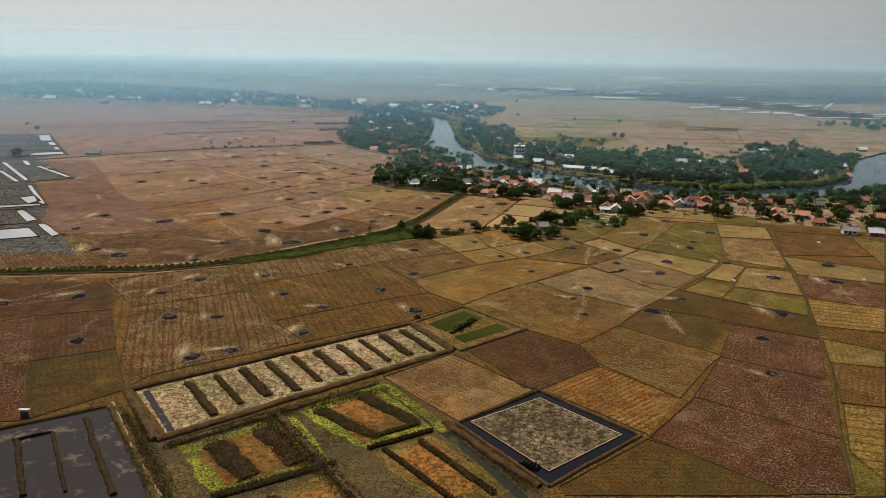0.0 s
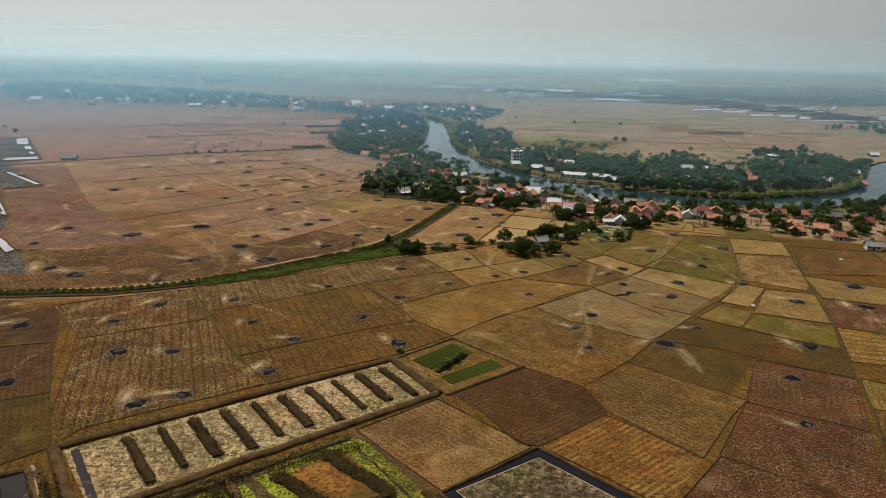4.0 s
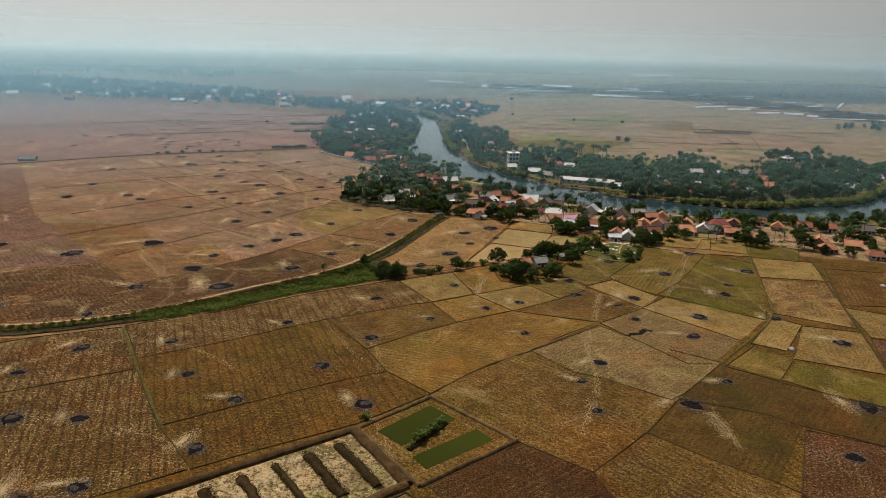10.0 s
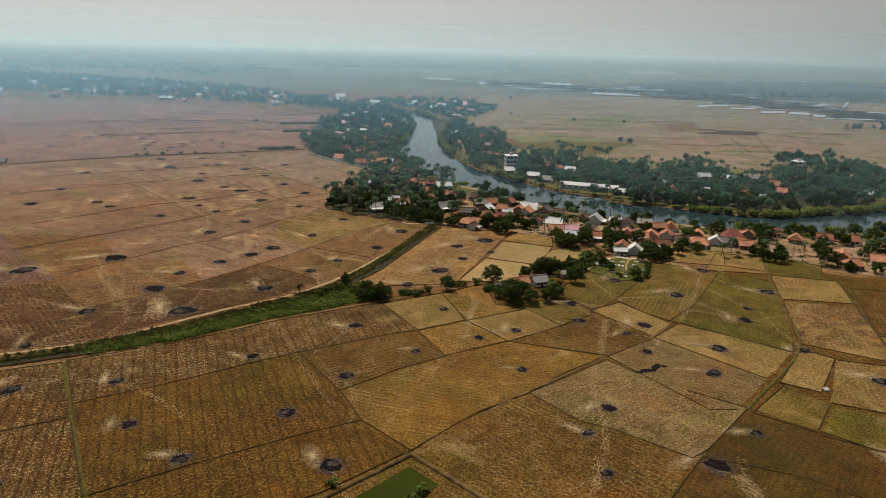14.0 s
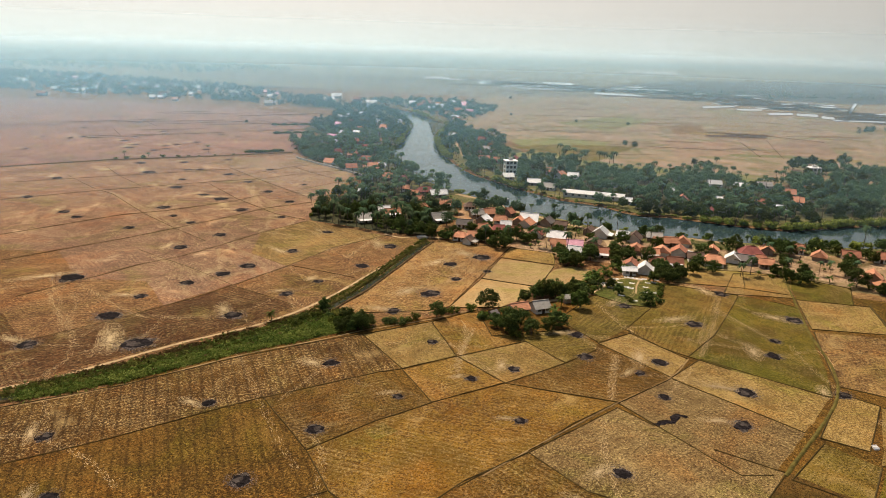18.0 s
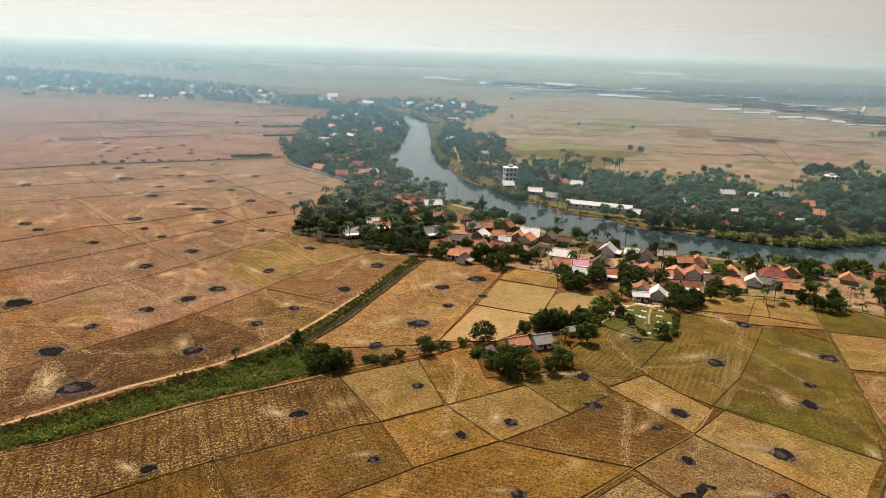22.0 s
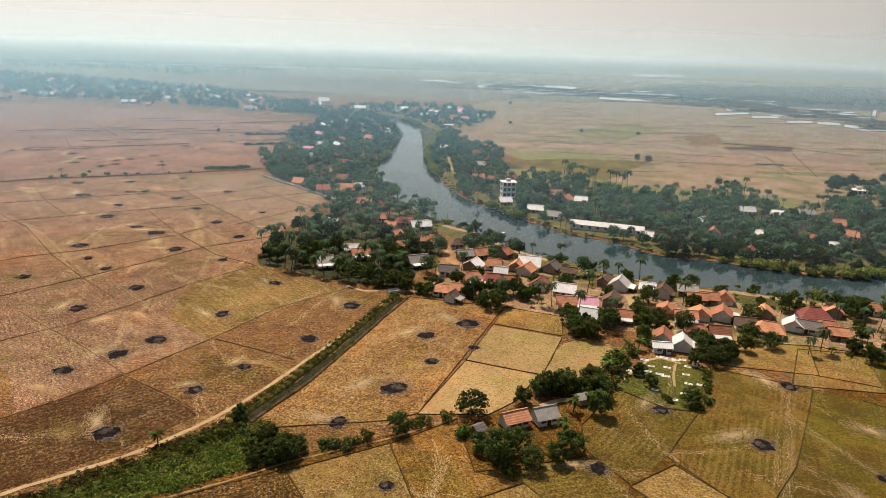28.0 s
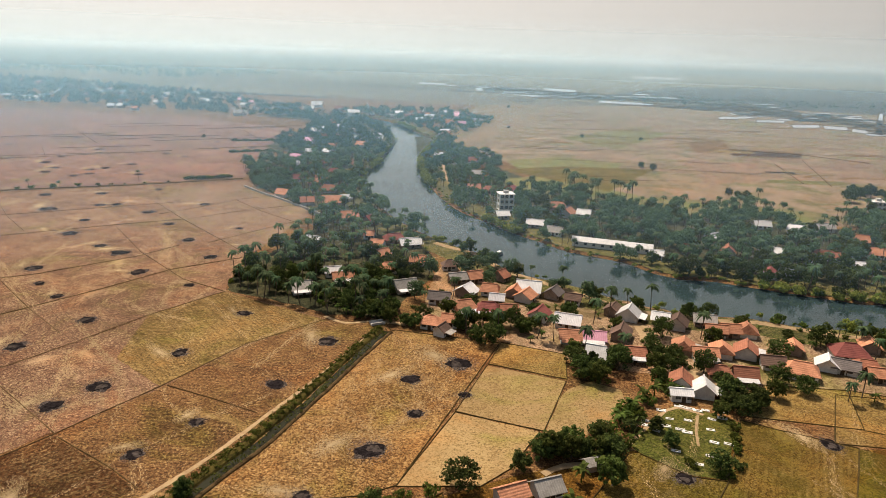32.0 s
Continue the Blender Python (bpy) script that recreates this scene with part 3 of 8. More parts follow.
FIELD_NOTES = {
    "russet": "orange-brown rice field with pale mown rows",
    "rusty_rows": "brown-olive rice field with mown rows", "pinkish": "wide pinkish-brown stubble field",
    "flaxen": "pale pinkish-tan stubble field crossed by straw tracks",
    "moor": "dark olive-brown fallow rice field",
    "blush": "pinkish-tan rice field strewn with straw",
    "heath": "pinkish-tan stubble field strewn with straw", "rosy": "pinkish stubble field",
    "pasture": "thin green pasture with dry patches",
    "fallow": "yellowish fallow rice field with faint dark rows",
    "soot": "reddish-brown stubble field beside the canal road",
    "rust": "reddish-brown harvested rice field of dry stubble", "brown": "dark brown harvested rice field with short stubble",
    "straw": "orange-tan rice field littered with straw", "lush": "lush green weeds", "floor": "shaded wood floor", "distant": "distant fields", "dry": "yellowish dry rice field with straw", "ochre": "ochre stubble field strewn with straw", "umber": "brown-orange stubble field", "dusk": "dark reddish stubble field by the canal", "loam": "dark brown stubble field with straw", "mud": "dark grey mud", "amber": "amber-brown dry rice field", "gold": "orange-brown dry rice field with faint rows", "tan": "pale tan rice field strewn with straw",
    "sand": "bare pale sandy field by the village", "olive": "olive-brown fallow rice field", "green": "green grassy rice field",
    "striped": "brown stubble field with dark harrowed rows", "rows": "dry field with pale crop rows",
    "mottled": "dark field mottled with pale straw patches", "grey": "greyish-pink stubble field", "dirt": "bare trodden earth of the village",
    "meadow": "dry yellowish meadow", "lawn": "green lawn of a small burial ground"}
_fields, _edges = [0], []


def field(tone, pts, bunds=True, width=0.36, height=0.22):
    """A rice field with its low earth bunds, one on each side that has none yet."""
    _fields[0] += 1
    ob = slab("rice_field", pts, 0.02 + 0.0008 * _fields[0], TONES[tone], FIELD_NOTES[tone], "field", group="rice fields", edge=0.25, seed=_fields[0])
    if bunds:
        for a, b in zip(pts, list(pts[1:]) + [pts[0]]):
            a, b = Vector(a), Vector(b)
            mid = (a + b) / 2
            if (b - a).length < 4 or any((mid - q).length < 4 and abs((b - a).normalized().dot(d)) > 0.9 for q, d in _edges):
                continue
            _edges.append((mid, (b - a).normalized()))
            mesh("bund", *ridge_geo(fine_line([a, b], 2.2), width, height, len(_edges), 0.35), BUND_DARK, ob)
    return ob


def bund_line(pts, width=0.5, height=0.28, label="low earth bund between harvested rice fields"):
    ob = mesh("earth_bund", *ridge_geo(fine_line(pts, 3.0), width, height, len(pts) + int(abs(pts[0][0])), 0.35), BUND)
    return tagged(ob, label, "bund", "field bunds", "structure")


def track(pts, width, material=TRACK, z=0.09, label="pale dirt farm track between fields", name="track"):
    geo = ridge_geo(soft_line(pts, 1.5), width, z, int(abs(pts[0][1])), 0.3) if z > 0.15 else strip_geo(soft_line(pts, 2.0), width, z, int(abs(pts[0][1])), 0.25)
    ob = mesh(name, *geo, material)
    return tagged(ob, label, "track", "", "structure")


# ---- the land: one sheet to the horizon, with the river's bed in it
NEAR_BANK = [(-89, 988), (-60, 954), (-46, 941), (-21, 846), (-13, 783), (-18, 673), (-22, 630), (-20, 603), (-12, 573), (1, 535), (16, 504), (28, 487), (38, 475), (46, 459), (51.7, 448.7), (63.4, 442.0), (77.7, 431.2), (86.9, 420.9), (96.2, 413.9), (111.4, 410.2), (125.4, 408.9), (138.7, 403.1), (152.1, 401.9)] + [(204, 399), (237, 410), (270, 431), (296, 455), (330, 500), (420, 640)]
FAR_BANK = [(-93, 1019), (-56, 979), (-21, 927), (4, 853), (18, 816), (19, 770), (13, 718), (12, 679), (15, 637), (23, 586), (32, 552), (40, 534), (50, 519), (59, 503), (70, 489), (78, 477), (88, 471), (98, 465), (107, 451), (114.0, 445.5), (124.1, 444.6), (141.5, 437.0), (158.0, 429.8)] + [(176, 424), (206, 433), (237, 442), (266, 464), (300, 510), (390, 650)]
near_line, far_line = soft_line(NEAR_BANK, 6.0), soft_line(FAR_BANK, 6.0)
RING = np.array([(p.x, p.y) for p in near_line + far_line[::-1]])


def river_depth(P):
    """Signed distance to the water's edge for an array of places: positive in the river."""
    a, b = RING, np.roll(RING, -1, 0)
    best, inside = np.full(len(P), 1e9), np.zeros(len(P), bool)
    for (ax, ay), (bx, by) in zip(a, b):
        dx, dy = bx - ax, by - ay
        u = np.clip(((P[:, 0] - ax) * dx + (P[:, 1] - ay) * dy) / (dx * dx + dy * dy + 1e-9), 0, 1)
        best = np.minimum(best, np.hypot(P[:, 0] - ax - u * dx, P[:, 1] - ay - u * dy))
        if ay != by:
            hit = ((ay > P[:, 1]) != (by > P[:, 1])) & (P[:, 0] < (bx - ax) * (P[:, 1] - ay) / (by - ay) + ax)
            inside ^= hit
    return np.where(inside, best, -best)


def build_ground():
    xs = np.concatenate([np.array([-9000, -4000, -2000, -1000, -500, -300]), np.arange(-200, 430, 3.5), np.array([500, 700, 1200, 2500, 5000, 9000])])
    ys = np.concatenate([np.array([-3000, -1000, -300, 0, 150, 300]), np.arange(380, 1010, 3.5), np.array([1080, 1200, 1500, 2200, 3500, 6000, 9500])])
    X, Y = np.meshgrid(xs, ys)
    P = np.stack([X.ravel(), Y.ravel()], 1)
    d = river_depth(P)
    z = -2.2 * np.clip((d + 2.5) / 6.0, 0, 1)
    nx, ny = len(xs), len(ys)
    faces = [(j * nx + i, j * nx + i + 1, (j + 1) * nx + i + 1, (j + 1) * nx + i) for j in range(ny - 1) for i in range(nx - 1)]
    ob = mesh("ground", np.column_stack([P, z]).tolist(), faces, GROUND)
    tagged(ob, "flat reddish-brown plain of dry stubble fields", "ground", "", "structure")
    m = min(len(near_line), len(far_line))
    near_s = [near_line[int(i * (len(near_line) - 1) / (m - 1))] for i in range(m)]
    far_s = [far_line[int(i * (len(far_line) - 1) / (m - 1))] for i in range(m)]
    v, f = [], []
    for a, b in zip(near_s, far_s):
        out = (b - a).normalized() * 3.0
        v += [(a.x - out.x, a.y - out.y, -0.75), (b.x + out.x, b.y + out.y, -0.75)]
    for i in range(m - 1):
        f.append((2 * i, 2 * i + 2, 2 * i + 3, 2 * i + 1))
    tagged(mesh("water", v, f, RIVER), "calm grey-green river winding between villages", "river", "", "structure")


build_ground()

# distant haze over the plain: tinted sheets stand in for air; last is sky
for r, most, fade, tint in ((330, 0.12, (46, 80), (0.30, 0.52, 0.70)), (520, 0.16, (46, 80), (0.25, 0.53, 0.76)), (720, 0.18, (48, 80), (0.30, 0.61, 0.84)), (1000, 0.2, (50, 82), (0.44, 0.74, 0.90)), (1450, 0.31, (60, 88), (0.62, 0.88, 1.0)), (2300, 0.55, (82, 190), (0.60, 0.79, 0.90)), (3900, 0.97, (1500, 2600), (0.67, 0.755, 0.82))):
    rnd = random.Random(r)
    v, f = [], []
    for i in range(61):
        a = radians(-55 + 110 * i / 60)
        q = r + 100
        for z in (-1.0, 30.0, 70.0, float(fade[1])):
            v.append((10 + math.sin(a) * q, math.cos(a) * q, z))
    for i in range(60):
        for j in range(3):
            k = i * 4 + j
            f.append((k, k + 4, k + 5, k + 1))
    ob = mesh("backdrop", v, f, haze_sheet_mat("haze", tint, most, 0.0, 32.0, fade, 1.0 if r < 1200 else 0.1))
    tagged(ob, "curved sheet tinted as pale haze, the farthest one as sky", "haze", "", "structure")

# ---- fields
def trodden(pts, width, count=26, seed=0, fleck=1.0, label="faint pale tracks of straw trodden through the stubble"):
    """Broken wheel ruts of pale straw along a line, with loose flecks."""
    rnd = random.Random(seed + int(abs(pts[0][0]) * 3))
    v, f = [], []
    line = soft_line(pts, 0.7)
    for p, n in zip(line, sides(line)):
        d = Vector((n.y, -n.x))
        for side in (-0.5, 0.5):
            if rnd.random() < 0.55:
                c = p + n * (side * width + rnd.gauss(0, 0.2))
                a, w = d * rnd.uniform(0.2, 0.6) * fleck, n * rnd.uniform(0.04, 0.09) * fleck
                o = len(v)
                v += [(q.x, q.y, 0.11) for q in (c - a, c + w, c + a, c - w)]
                f.append((o, o + 1, o + 2, o + 3))
        for _ in range(count // 2):
            q = p + n * rnd.gauss(0, width * 0.6) + Vector((rnd.uniform(-0.6, 0.6), rnd.uniform(-0.6, 0.6)))
            s, t = rnd.uniform(0.06, 0.15) * fleck, rnd.uniform(0, 3.1)
            o = len(v)
            v += [(q.x + s * math.cos(t + k * 2.1), q.y + s * math.sin(t + k * 2.1), 0.1 + 0.02 * rnd.random()) for k in range(3)]
            f.append((o, o + 1, o + 2))
    return tagged(mesh("straw_track", v, f, TRODDEN), label, "track", "", "stuff")


# wide areas first
slab("ground", [(24, 820), (70, 700), (105, 610), (140, 566), (210, 530), (330, 560), (420, 640), (900, 640), (1500, 1000), (1500, 2200), (300, 2200), (60, 1100)], 0.03, TONES["meadow"], "dry yellowish meadow beyond the river", "ground", edge=1.5)
slab("ground", [(20, 400), (62, 372), (110, 356), (150, 345), (205, 318), (330, 290), (330, 440), (296, 448), (268, 424), (236, 403), (203, 392), (160, 395), (112, 403), (80, 424), (54, 442), (34, 470), (24, 440)], 0.025, TONES["dirt"], "bare trodden earth of the riverside village", "ground", edge=0.8)
# earth under trees, its colour darkened to carry their shade
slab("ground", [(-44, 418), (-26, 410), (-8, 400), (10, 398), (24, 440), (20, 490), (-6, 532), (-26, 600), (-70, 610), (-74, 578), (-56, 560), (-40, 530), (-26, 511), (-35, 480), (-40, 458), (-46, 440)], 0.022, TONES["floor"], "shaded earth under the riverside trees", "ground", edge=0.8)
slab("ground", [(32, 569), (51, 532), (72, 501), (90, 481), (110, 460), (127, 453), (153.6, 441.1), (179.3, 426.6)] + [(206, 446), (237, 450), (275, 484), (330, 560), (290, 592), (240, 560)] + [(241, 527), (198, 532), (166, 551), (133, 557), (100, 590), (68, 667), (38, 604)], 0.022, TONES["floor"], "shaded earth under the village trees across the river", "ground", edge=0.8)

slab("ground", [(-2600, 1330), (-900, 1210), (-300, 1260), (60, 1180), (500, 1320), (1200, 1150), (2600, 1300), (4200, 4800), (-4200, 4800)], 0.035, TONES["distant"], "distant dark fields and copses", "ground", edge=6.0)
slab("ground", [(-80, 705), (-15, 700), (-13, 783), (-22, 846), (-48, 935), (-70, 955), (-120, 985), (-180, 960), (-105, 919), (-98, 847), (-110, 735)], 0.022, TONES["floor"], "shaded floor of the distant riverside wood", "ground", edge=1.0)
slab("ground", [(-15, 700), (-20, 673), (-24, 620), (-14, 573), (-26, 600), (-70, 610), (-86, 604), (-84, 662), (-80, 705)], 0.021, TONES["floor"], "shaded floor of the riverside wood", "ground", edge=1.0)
slab("ground", [(-190, -60), (330, -60), (330, 300), (150, 335), (62, 330), (26, 313), (-6, 298), (-40, 277), (-76, 249), (-155, 222), (-330, 180)], 0.015, TONES["loam"], "brown stubble plain south of the canal", "ground", edge=0.5)
slab("ground", [(-57.3, 129.6), (-16.9, 156.3), (3.0, 174.8), (14.0, 153.8), (3.7, 136.9), (13.8, 120.4), (20.7, 113.3), (17.8, 99.1), (-70.7, 80.2), (-73.4, 138.4)], 0.018, SCRUB, "dark weedy ground between the ponds", "ground", edge=0.6)
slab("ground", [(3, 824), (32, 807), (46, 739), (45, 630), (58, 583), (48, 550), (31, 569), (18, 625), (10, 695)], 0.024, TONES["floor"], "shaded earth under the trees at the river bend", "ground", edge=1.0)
for line in (near_line, far_line):
    ns = [n if river_depth(np.array([[p.x + n.x * 4, p.y + n.y * 4]]))[0] < 0 else -n for p, n in zip(line, sides(line))]
    ob = mesh("ground", *strip_geo([p + n * 9.2 for p, n in zip(line, ns)], 13.0, 0.028, 3, 0.12), TONES["bank"])
    tagged(ob, "weedy shaded river bank", "ground", "", "structure")
# near fields
field("rust", [(61.9, 151.9), (87.6, 133.7), (79.1, 113.9), (66.9, 113.6), (45.6, 133.0)])
field("rust", [(77.0, 175.4), (99.4, 162.6), (87.2, 133.7), (61.7, 152.2)])
field("rust", [(89.6, 199.2), (111.5, 189.3), (99.4, 162.6), (77.0, 175.4)])
field("grey", [(3.0, 174.1), (23.0, 153.9), (4.2, 138.2), (-14.6, 159.4)])
field("moor", [(44.8, 132.3), (50.3, 128.7), (66.7, 113.2), (23.7, 112.0), (23.1, 114.8)])
field("olive", [(112.4, 189.4), (125.9, 181.2), (119.1, 170.0), (106.1, 173.0)])
field("gold", [(106.1, 172.3), (118.5, 169.0), (105.8, 148.2), (96.6, 150.1)])
field("rows", [(96.4, 149.2), (105.1, 147.1), (87.9, 118.9), (86.7, 128.8)])
field("olive", [(86.1, 127.7), (87.7, 118.5), (84.6, 113.4), (78.9, 113.2)])
field("rows", [(125.4, 224.3), (146.9, 215.7), (134.1, 194.6), (116.1, 199.6)])
field("rust", [(134.9, 251.0), (162.5, 241.3), (147.6, 216.7), (125.4, 225.4)])
field("tan", [(141.2, 276.1), (172.8, 258.1), (163.3, 242.6), (135.6, 252.4)])
field("gold", [(156.9, 318.2), (188.3, 312.1), (179.8, 277.7), (142.0, 277.8)])
field("tan", [(134.3, 331.0), (156.2, 325.8), (150.3, 302.6), (126.7, 305.9)])
field("mottled", [(126.2, 303.8), (149.4, 299.6), (135.0, 258.0), (114.5, 269.7)])
field("tan", [(113.0, 265.7), (119.3, 260.0), (105.4, 240.7), (97.4, 245.4)])
field("tan", [(119.4, 259.3), (134.7, 255.1), (125.9, 226.6), (105.0, 235.6)])
field("olive", [(97.3, 243.5), (104.4, 235.0), (94.8, 222.2), (84.0, 230.2)])
field("green", [(104.3, 233.7), (125.1, 224.9), (117.8, 207.7), (95.0, 221.1)])
field("olive", [(189.1, 312.2), (198.9, 301.0), (174.6, 261.1), (180.5, 277.8)])
field("tan", [(123.9, 357.4), (140.9, 354.8), (134.5, 332.1), (111.7, 335.1)])
field("green", [(142.9, 356.2), (159.8, 343.6), (151.1, 326.5), (134.6, 331.0)])
# fields south of the lane, and round the farmyard
field("blush", [(57.2, 258.4), (73.7, 271.5), (95.2, 247.5), (81.0, 231.5), (74.6, 231.2)])
field("tan", [(73.8, 272.0), (85.2, 283.2), (109.4, 263.5), (95.4, 247.7)])
field("rusty_rows", [(94.9, 343.8), (101.3, 340.2), (115.9, 333.4), (105.7, 316.4), (95.2, 299.6), (82.3, 284.4), (76.4, 290.5), (69.9, 302.0), (82.8, 320.3)])
field("green", [(116.0, 333.4), (125.3, 328.3), (131.1, 323.6), (123.0, 297.8), (113.6, 271.7), (109.9, 263.6), (100.4, 270.9), (91.0, 277.2), (82.4, 284.4), (95.3, 299.6), (105.8, 316.4)])
field("tan", [(59.6, 291.6), (70.6, 299.2), (81.6, 283.0), (73.8, 272.3)])
field("olive", [(54.5, 313.1), (65.5, 329.0), (68.0, 329.0), (76.0, 321.5), (83.0, 320.2), (69.9, 302.0), (59.8, 292.3), (53.5, 303.9)])
field("umber", [(31.6, 266.7), (48.2, 278.5), (58.4, 287.4), (73.3, 271.7), (57.3, 258.8)])
field("olive", [(30.6, 294.8), (51.7, 300.6), (59.3, 291.6), (58.5, 287.8), (48.3, 279.1), (39.5, 291.7)])
field("tan", [(-5.9, 293.5), (13.2, 303.9), (20.1, 281.2), (6.4, 273.1)])
field("tan", [(20.4, 280.9), (39.5, 291.7), (48.0, 278.8), (31.7, 266.9)])
field("ochre", [(6.4, 272.5), (20.2, 280.5), (31.4, 266.9), (14.0, 256.6)])
field("ochre", [(13.5, 303.9), (27.2, 314.2), (30.3, 294.7), (39.3, 292.1), (20.5, 281.5)])
field("moor", [(-91.8, 135.3), (-107.8, 164.9), (-88.9, 173.5), (-75.9, 150.4)])
field("brown", [(-107.9, 165.5), (-124.1, 196.0), (-103.5, 202.7), (-89.2, 174.2)])
field("rust", [(-103.2, 133.7), (-118.6, 161.1), (-108.1, 164.8), (-92.3, 135.3)])
field("rust", [(-123.6, 164.2), (-136.6, 188.6), (-124.5, 196.0), (-108.5, 166.2)])
field("umber", [(-24.5, 256.7), (-0.0, 270.6), (14.3, 256.6), (1.4, 247.5), (-10.9, 236.3)])
field("umber", [(42.5, 169.0), (57.9, 150.9), (70.9, 168.4), (77.5, 176.1), (73.9, 179.7), (64.9, 186.4), (53.9, 196.6), (39.2, 181.7)])
field("russet", [(41.6, 167.9), (49.1, 160.7), (57.9, 150.9), (45.5, 134.1), (36.7, 143.1), (24.7, 154.2)])
field("brown", [(25.4, 192.2), (39.2, 181.7), (42.2, 169.0), (25.1, 154.3), (20.4, 155.3), (14.4, 166.5), (6.2, 177.6)])
field("moor", [(66.1, 212.2), (84.0, 205.5), (89.8, 200.6), (74.4, 179.0), (64.9, 186.4), (53.9, 196.6)])
field("moor", [(84.2, 232.6), (95.8, 222.8), (105.4, 214.1), (117.6, 207.6), (116.2, 201.4), (111.4, 188.5), (97.6, 196.4), (89.8, 200.6), (84.2, 206.0), (66.2, 212.7)])
field("umber", [(6.4, 211.8), (20.5, 227.4), (33.9, 237.3), (43.3, 225.1), (50.6, 221.6), (57.3, 216.4), (63.9, 211.5), (53.9, 196.6), (39.2, 181.7), (25.4, 192.2)])
field("blush", [(33.9, 237.3), (56.5, 256.3), (62.7, 248.9), (72.5, 240.1), (83.8, 232.6), (68.9, 215.4), (63.9, 211.5), (57.3, 216.4), (50.6, 221.6), (43.3, 225.1)])
field("amber", [(7.1, 211.9), (12.3, 218.3), (19.1, 225.3), (27.1, 232.3), (35.8, 239.6), (44.6, 248.6), (56.6, 258.4), (31.5, 266.6), (14.2, 256.4), (1.4, 247.3), (-10.7, 236.0), (-4.3, 223.3)])
field("striped", [(-81.3, 248.6), (-58.2, 260.9), (-36.8, 276.6), (-16.4, 288.6), (-6.4, 293.8), (6.2, 273.0), (0.0, 270.8), (-24.6, 257.0), (-32.5, 251.8), (-51.2, 238.5), (-69.2, 227.7)])
field("loam", [(-69.2, 227.7), (-51.2, 238.5), (-32.4, 251.4), (-24.8, 256.5), (-10.9, 236.0), (-4.6, 223.3), (-14.7, 218.1), (-34.3, 206.3), (-50.7, 195.5), (-59.4, 209.1)])
field("loam", [(-50.7, 195.3), (-34.3, 206.3), (-14.7, 218.1), (-4.8, 223.0), (5.5, 211.0), (-8.8, 198.0), (-27.7, 187.1), (-38.7, 180.2)])
field("striped", [(-101.5, 239.8), (-82.0, 247.6), (-67.0, 221.9), (-70.7, 219.8), (-85.4, 212.1), (-98.0, 205.5), (-118.7, 230.1)])
field("striped", [(-97.6, 205.0), (-85.2, 211.8), (-70.6, 219.6), (-66.5, 221.4), (-51.1, 195.3), (-39.5, 179.9), (-73.0, 158.5), (-75.5, 153.4), (-84.3, 165.8)])
track([(-81.3, 246.8), (-64.4, 218.4), (-50.3, 194.7)], 1.1, BUND_GREEN, 0.2, "grassy strip between two stubble fields")
# by the village
field("tan", [(43.6, 382.7), (60.6, 376.1), (58.5, 361.5), (39.1, 368.8)])
field("sand", [(38.8, 368.1), (58.0, 360.2), (49.2, 336.7), (30.1, 344.0)])
field("sand", [(29.9, 343.5), (48.2, 336.4), (40.7, 322.6), (34.3, 316.5), (18.4, 315.8)])
field("sand", [(57.5, 356.1), (64.2, 360.6), (70.8, 356.9), (70.4, 350.0), (64.4, 340.3), (55.7, 333.9), (48.8, 334.9), (53.6, 347.7)], False)
field("straw", [(13.6, 389.2), (43.1, 382.3), (18.6, 316.2), (12.4, 312.8), (-20.4, 307.1), (-13.9, 325.8), (4.6, 382.5)])
field("tan", [(107.8, 361.5), (128.3, 359.8), (121.5, 341.0), (97.4, 345.6)])
field("tan", [(128.6, 359.9), (144.4, 354.3), (134.1, 335.3), (121.6, 340.8)])
field("lawn", [(66.5, 333.0), (76.1, 345.1), (82.8, 350.4), (93.6, 343.6), (83.3, 320.9), (75.9, 322.0), (67.8, 329.9)], False)
# the wide plain beyond the canal
field("soot", [(-52.4, 329.4), (-28.4, 313.0), (-43.0, 295.5), (-83.3, 261.0), (-107.1, 269.6), (-77.6, 299.0), (-61.1, 318.2)], False)
field("fallow", [(-59.8, 394.6), (-43.8, 416.6), (-14.0, 399.3), (-7.3, 394.8), (-26.0, 376.9), (-39.5, 351.7), (-56.1, 366.1)], False)
field("flaxen", [(-112.3, 377.7), (-96.9, 396.6), (-82.9, 413.0), (-59.8, 394.6), (-70.3, 374.9), (-80.2, 359.9), (-91.5, 348.7), (-104.7, 333.2), (-126.8, 362.2)], False)
field("heath", [(-113, 577), (-88, 602), (-35, 527), (-47, 455), (-90, 508), (-115, 538)], False)
field("flaxen", [(-92.7, 348.3), (-88.6, 355.5), (-80.5, 366.2), (-58.6, 353.5), (-53.8, 330.5), (-64.5, 316.0), (-67.5, 309.9)], False)
field("soot", [(-206.2, 296.7), (-146.9, 290.7), (-115.5, 306.6), (-94.6, 283.0), (-80.6, 261.7), (-115.3, 250.7), (-143.5, 222.5)], False)
field("pinkish", [(-356, 474), (-250, 488), (-179.3, 375.5), (-116.5, 308.6), (-148.4, 293.1), (-208.3, 299.2)], False)
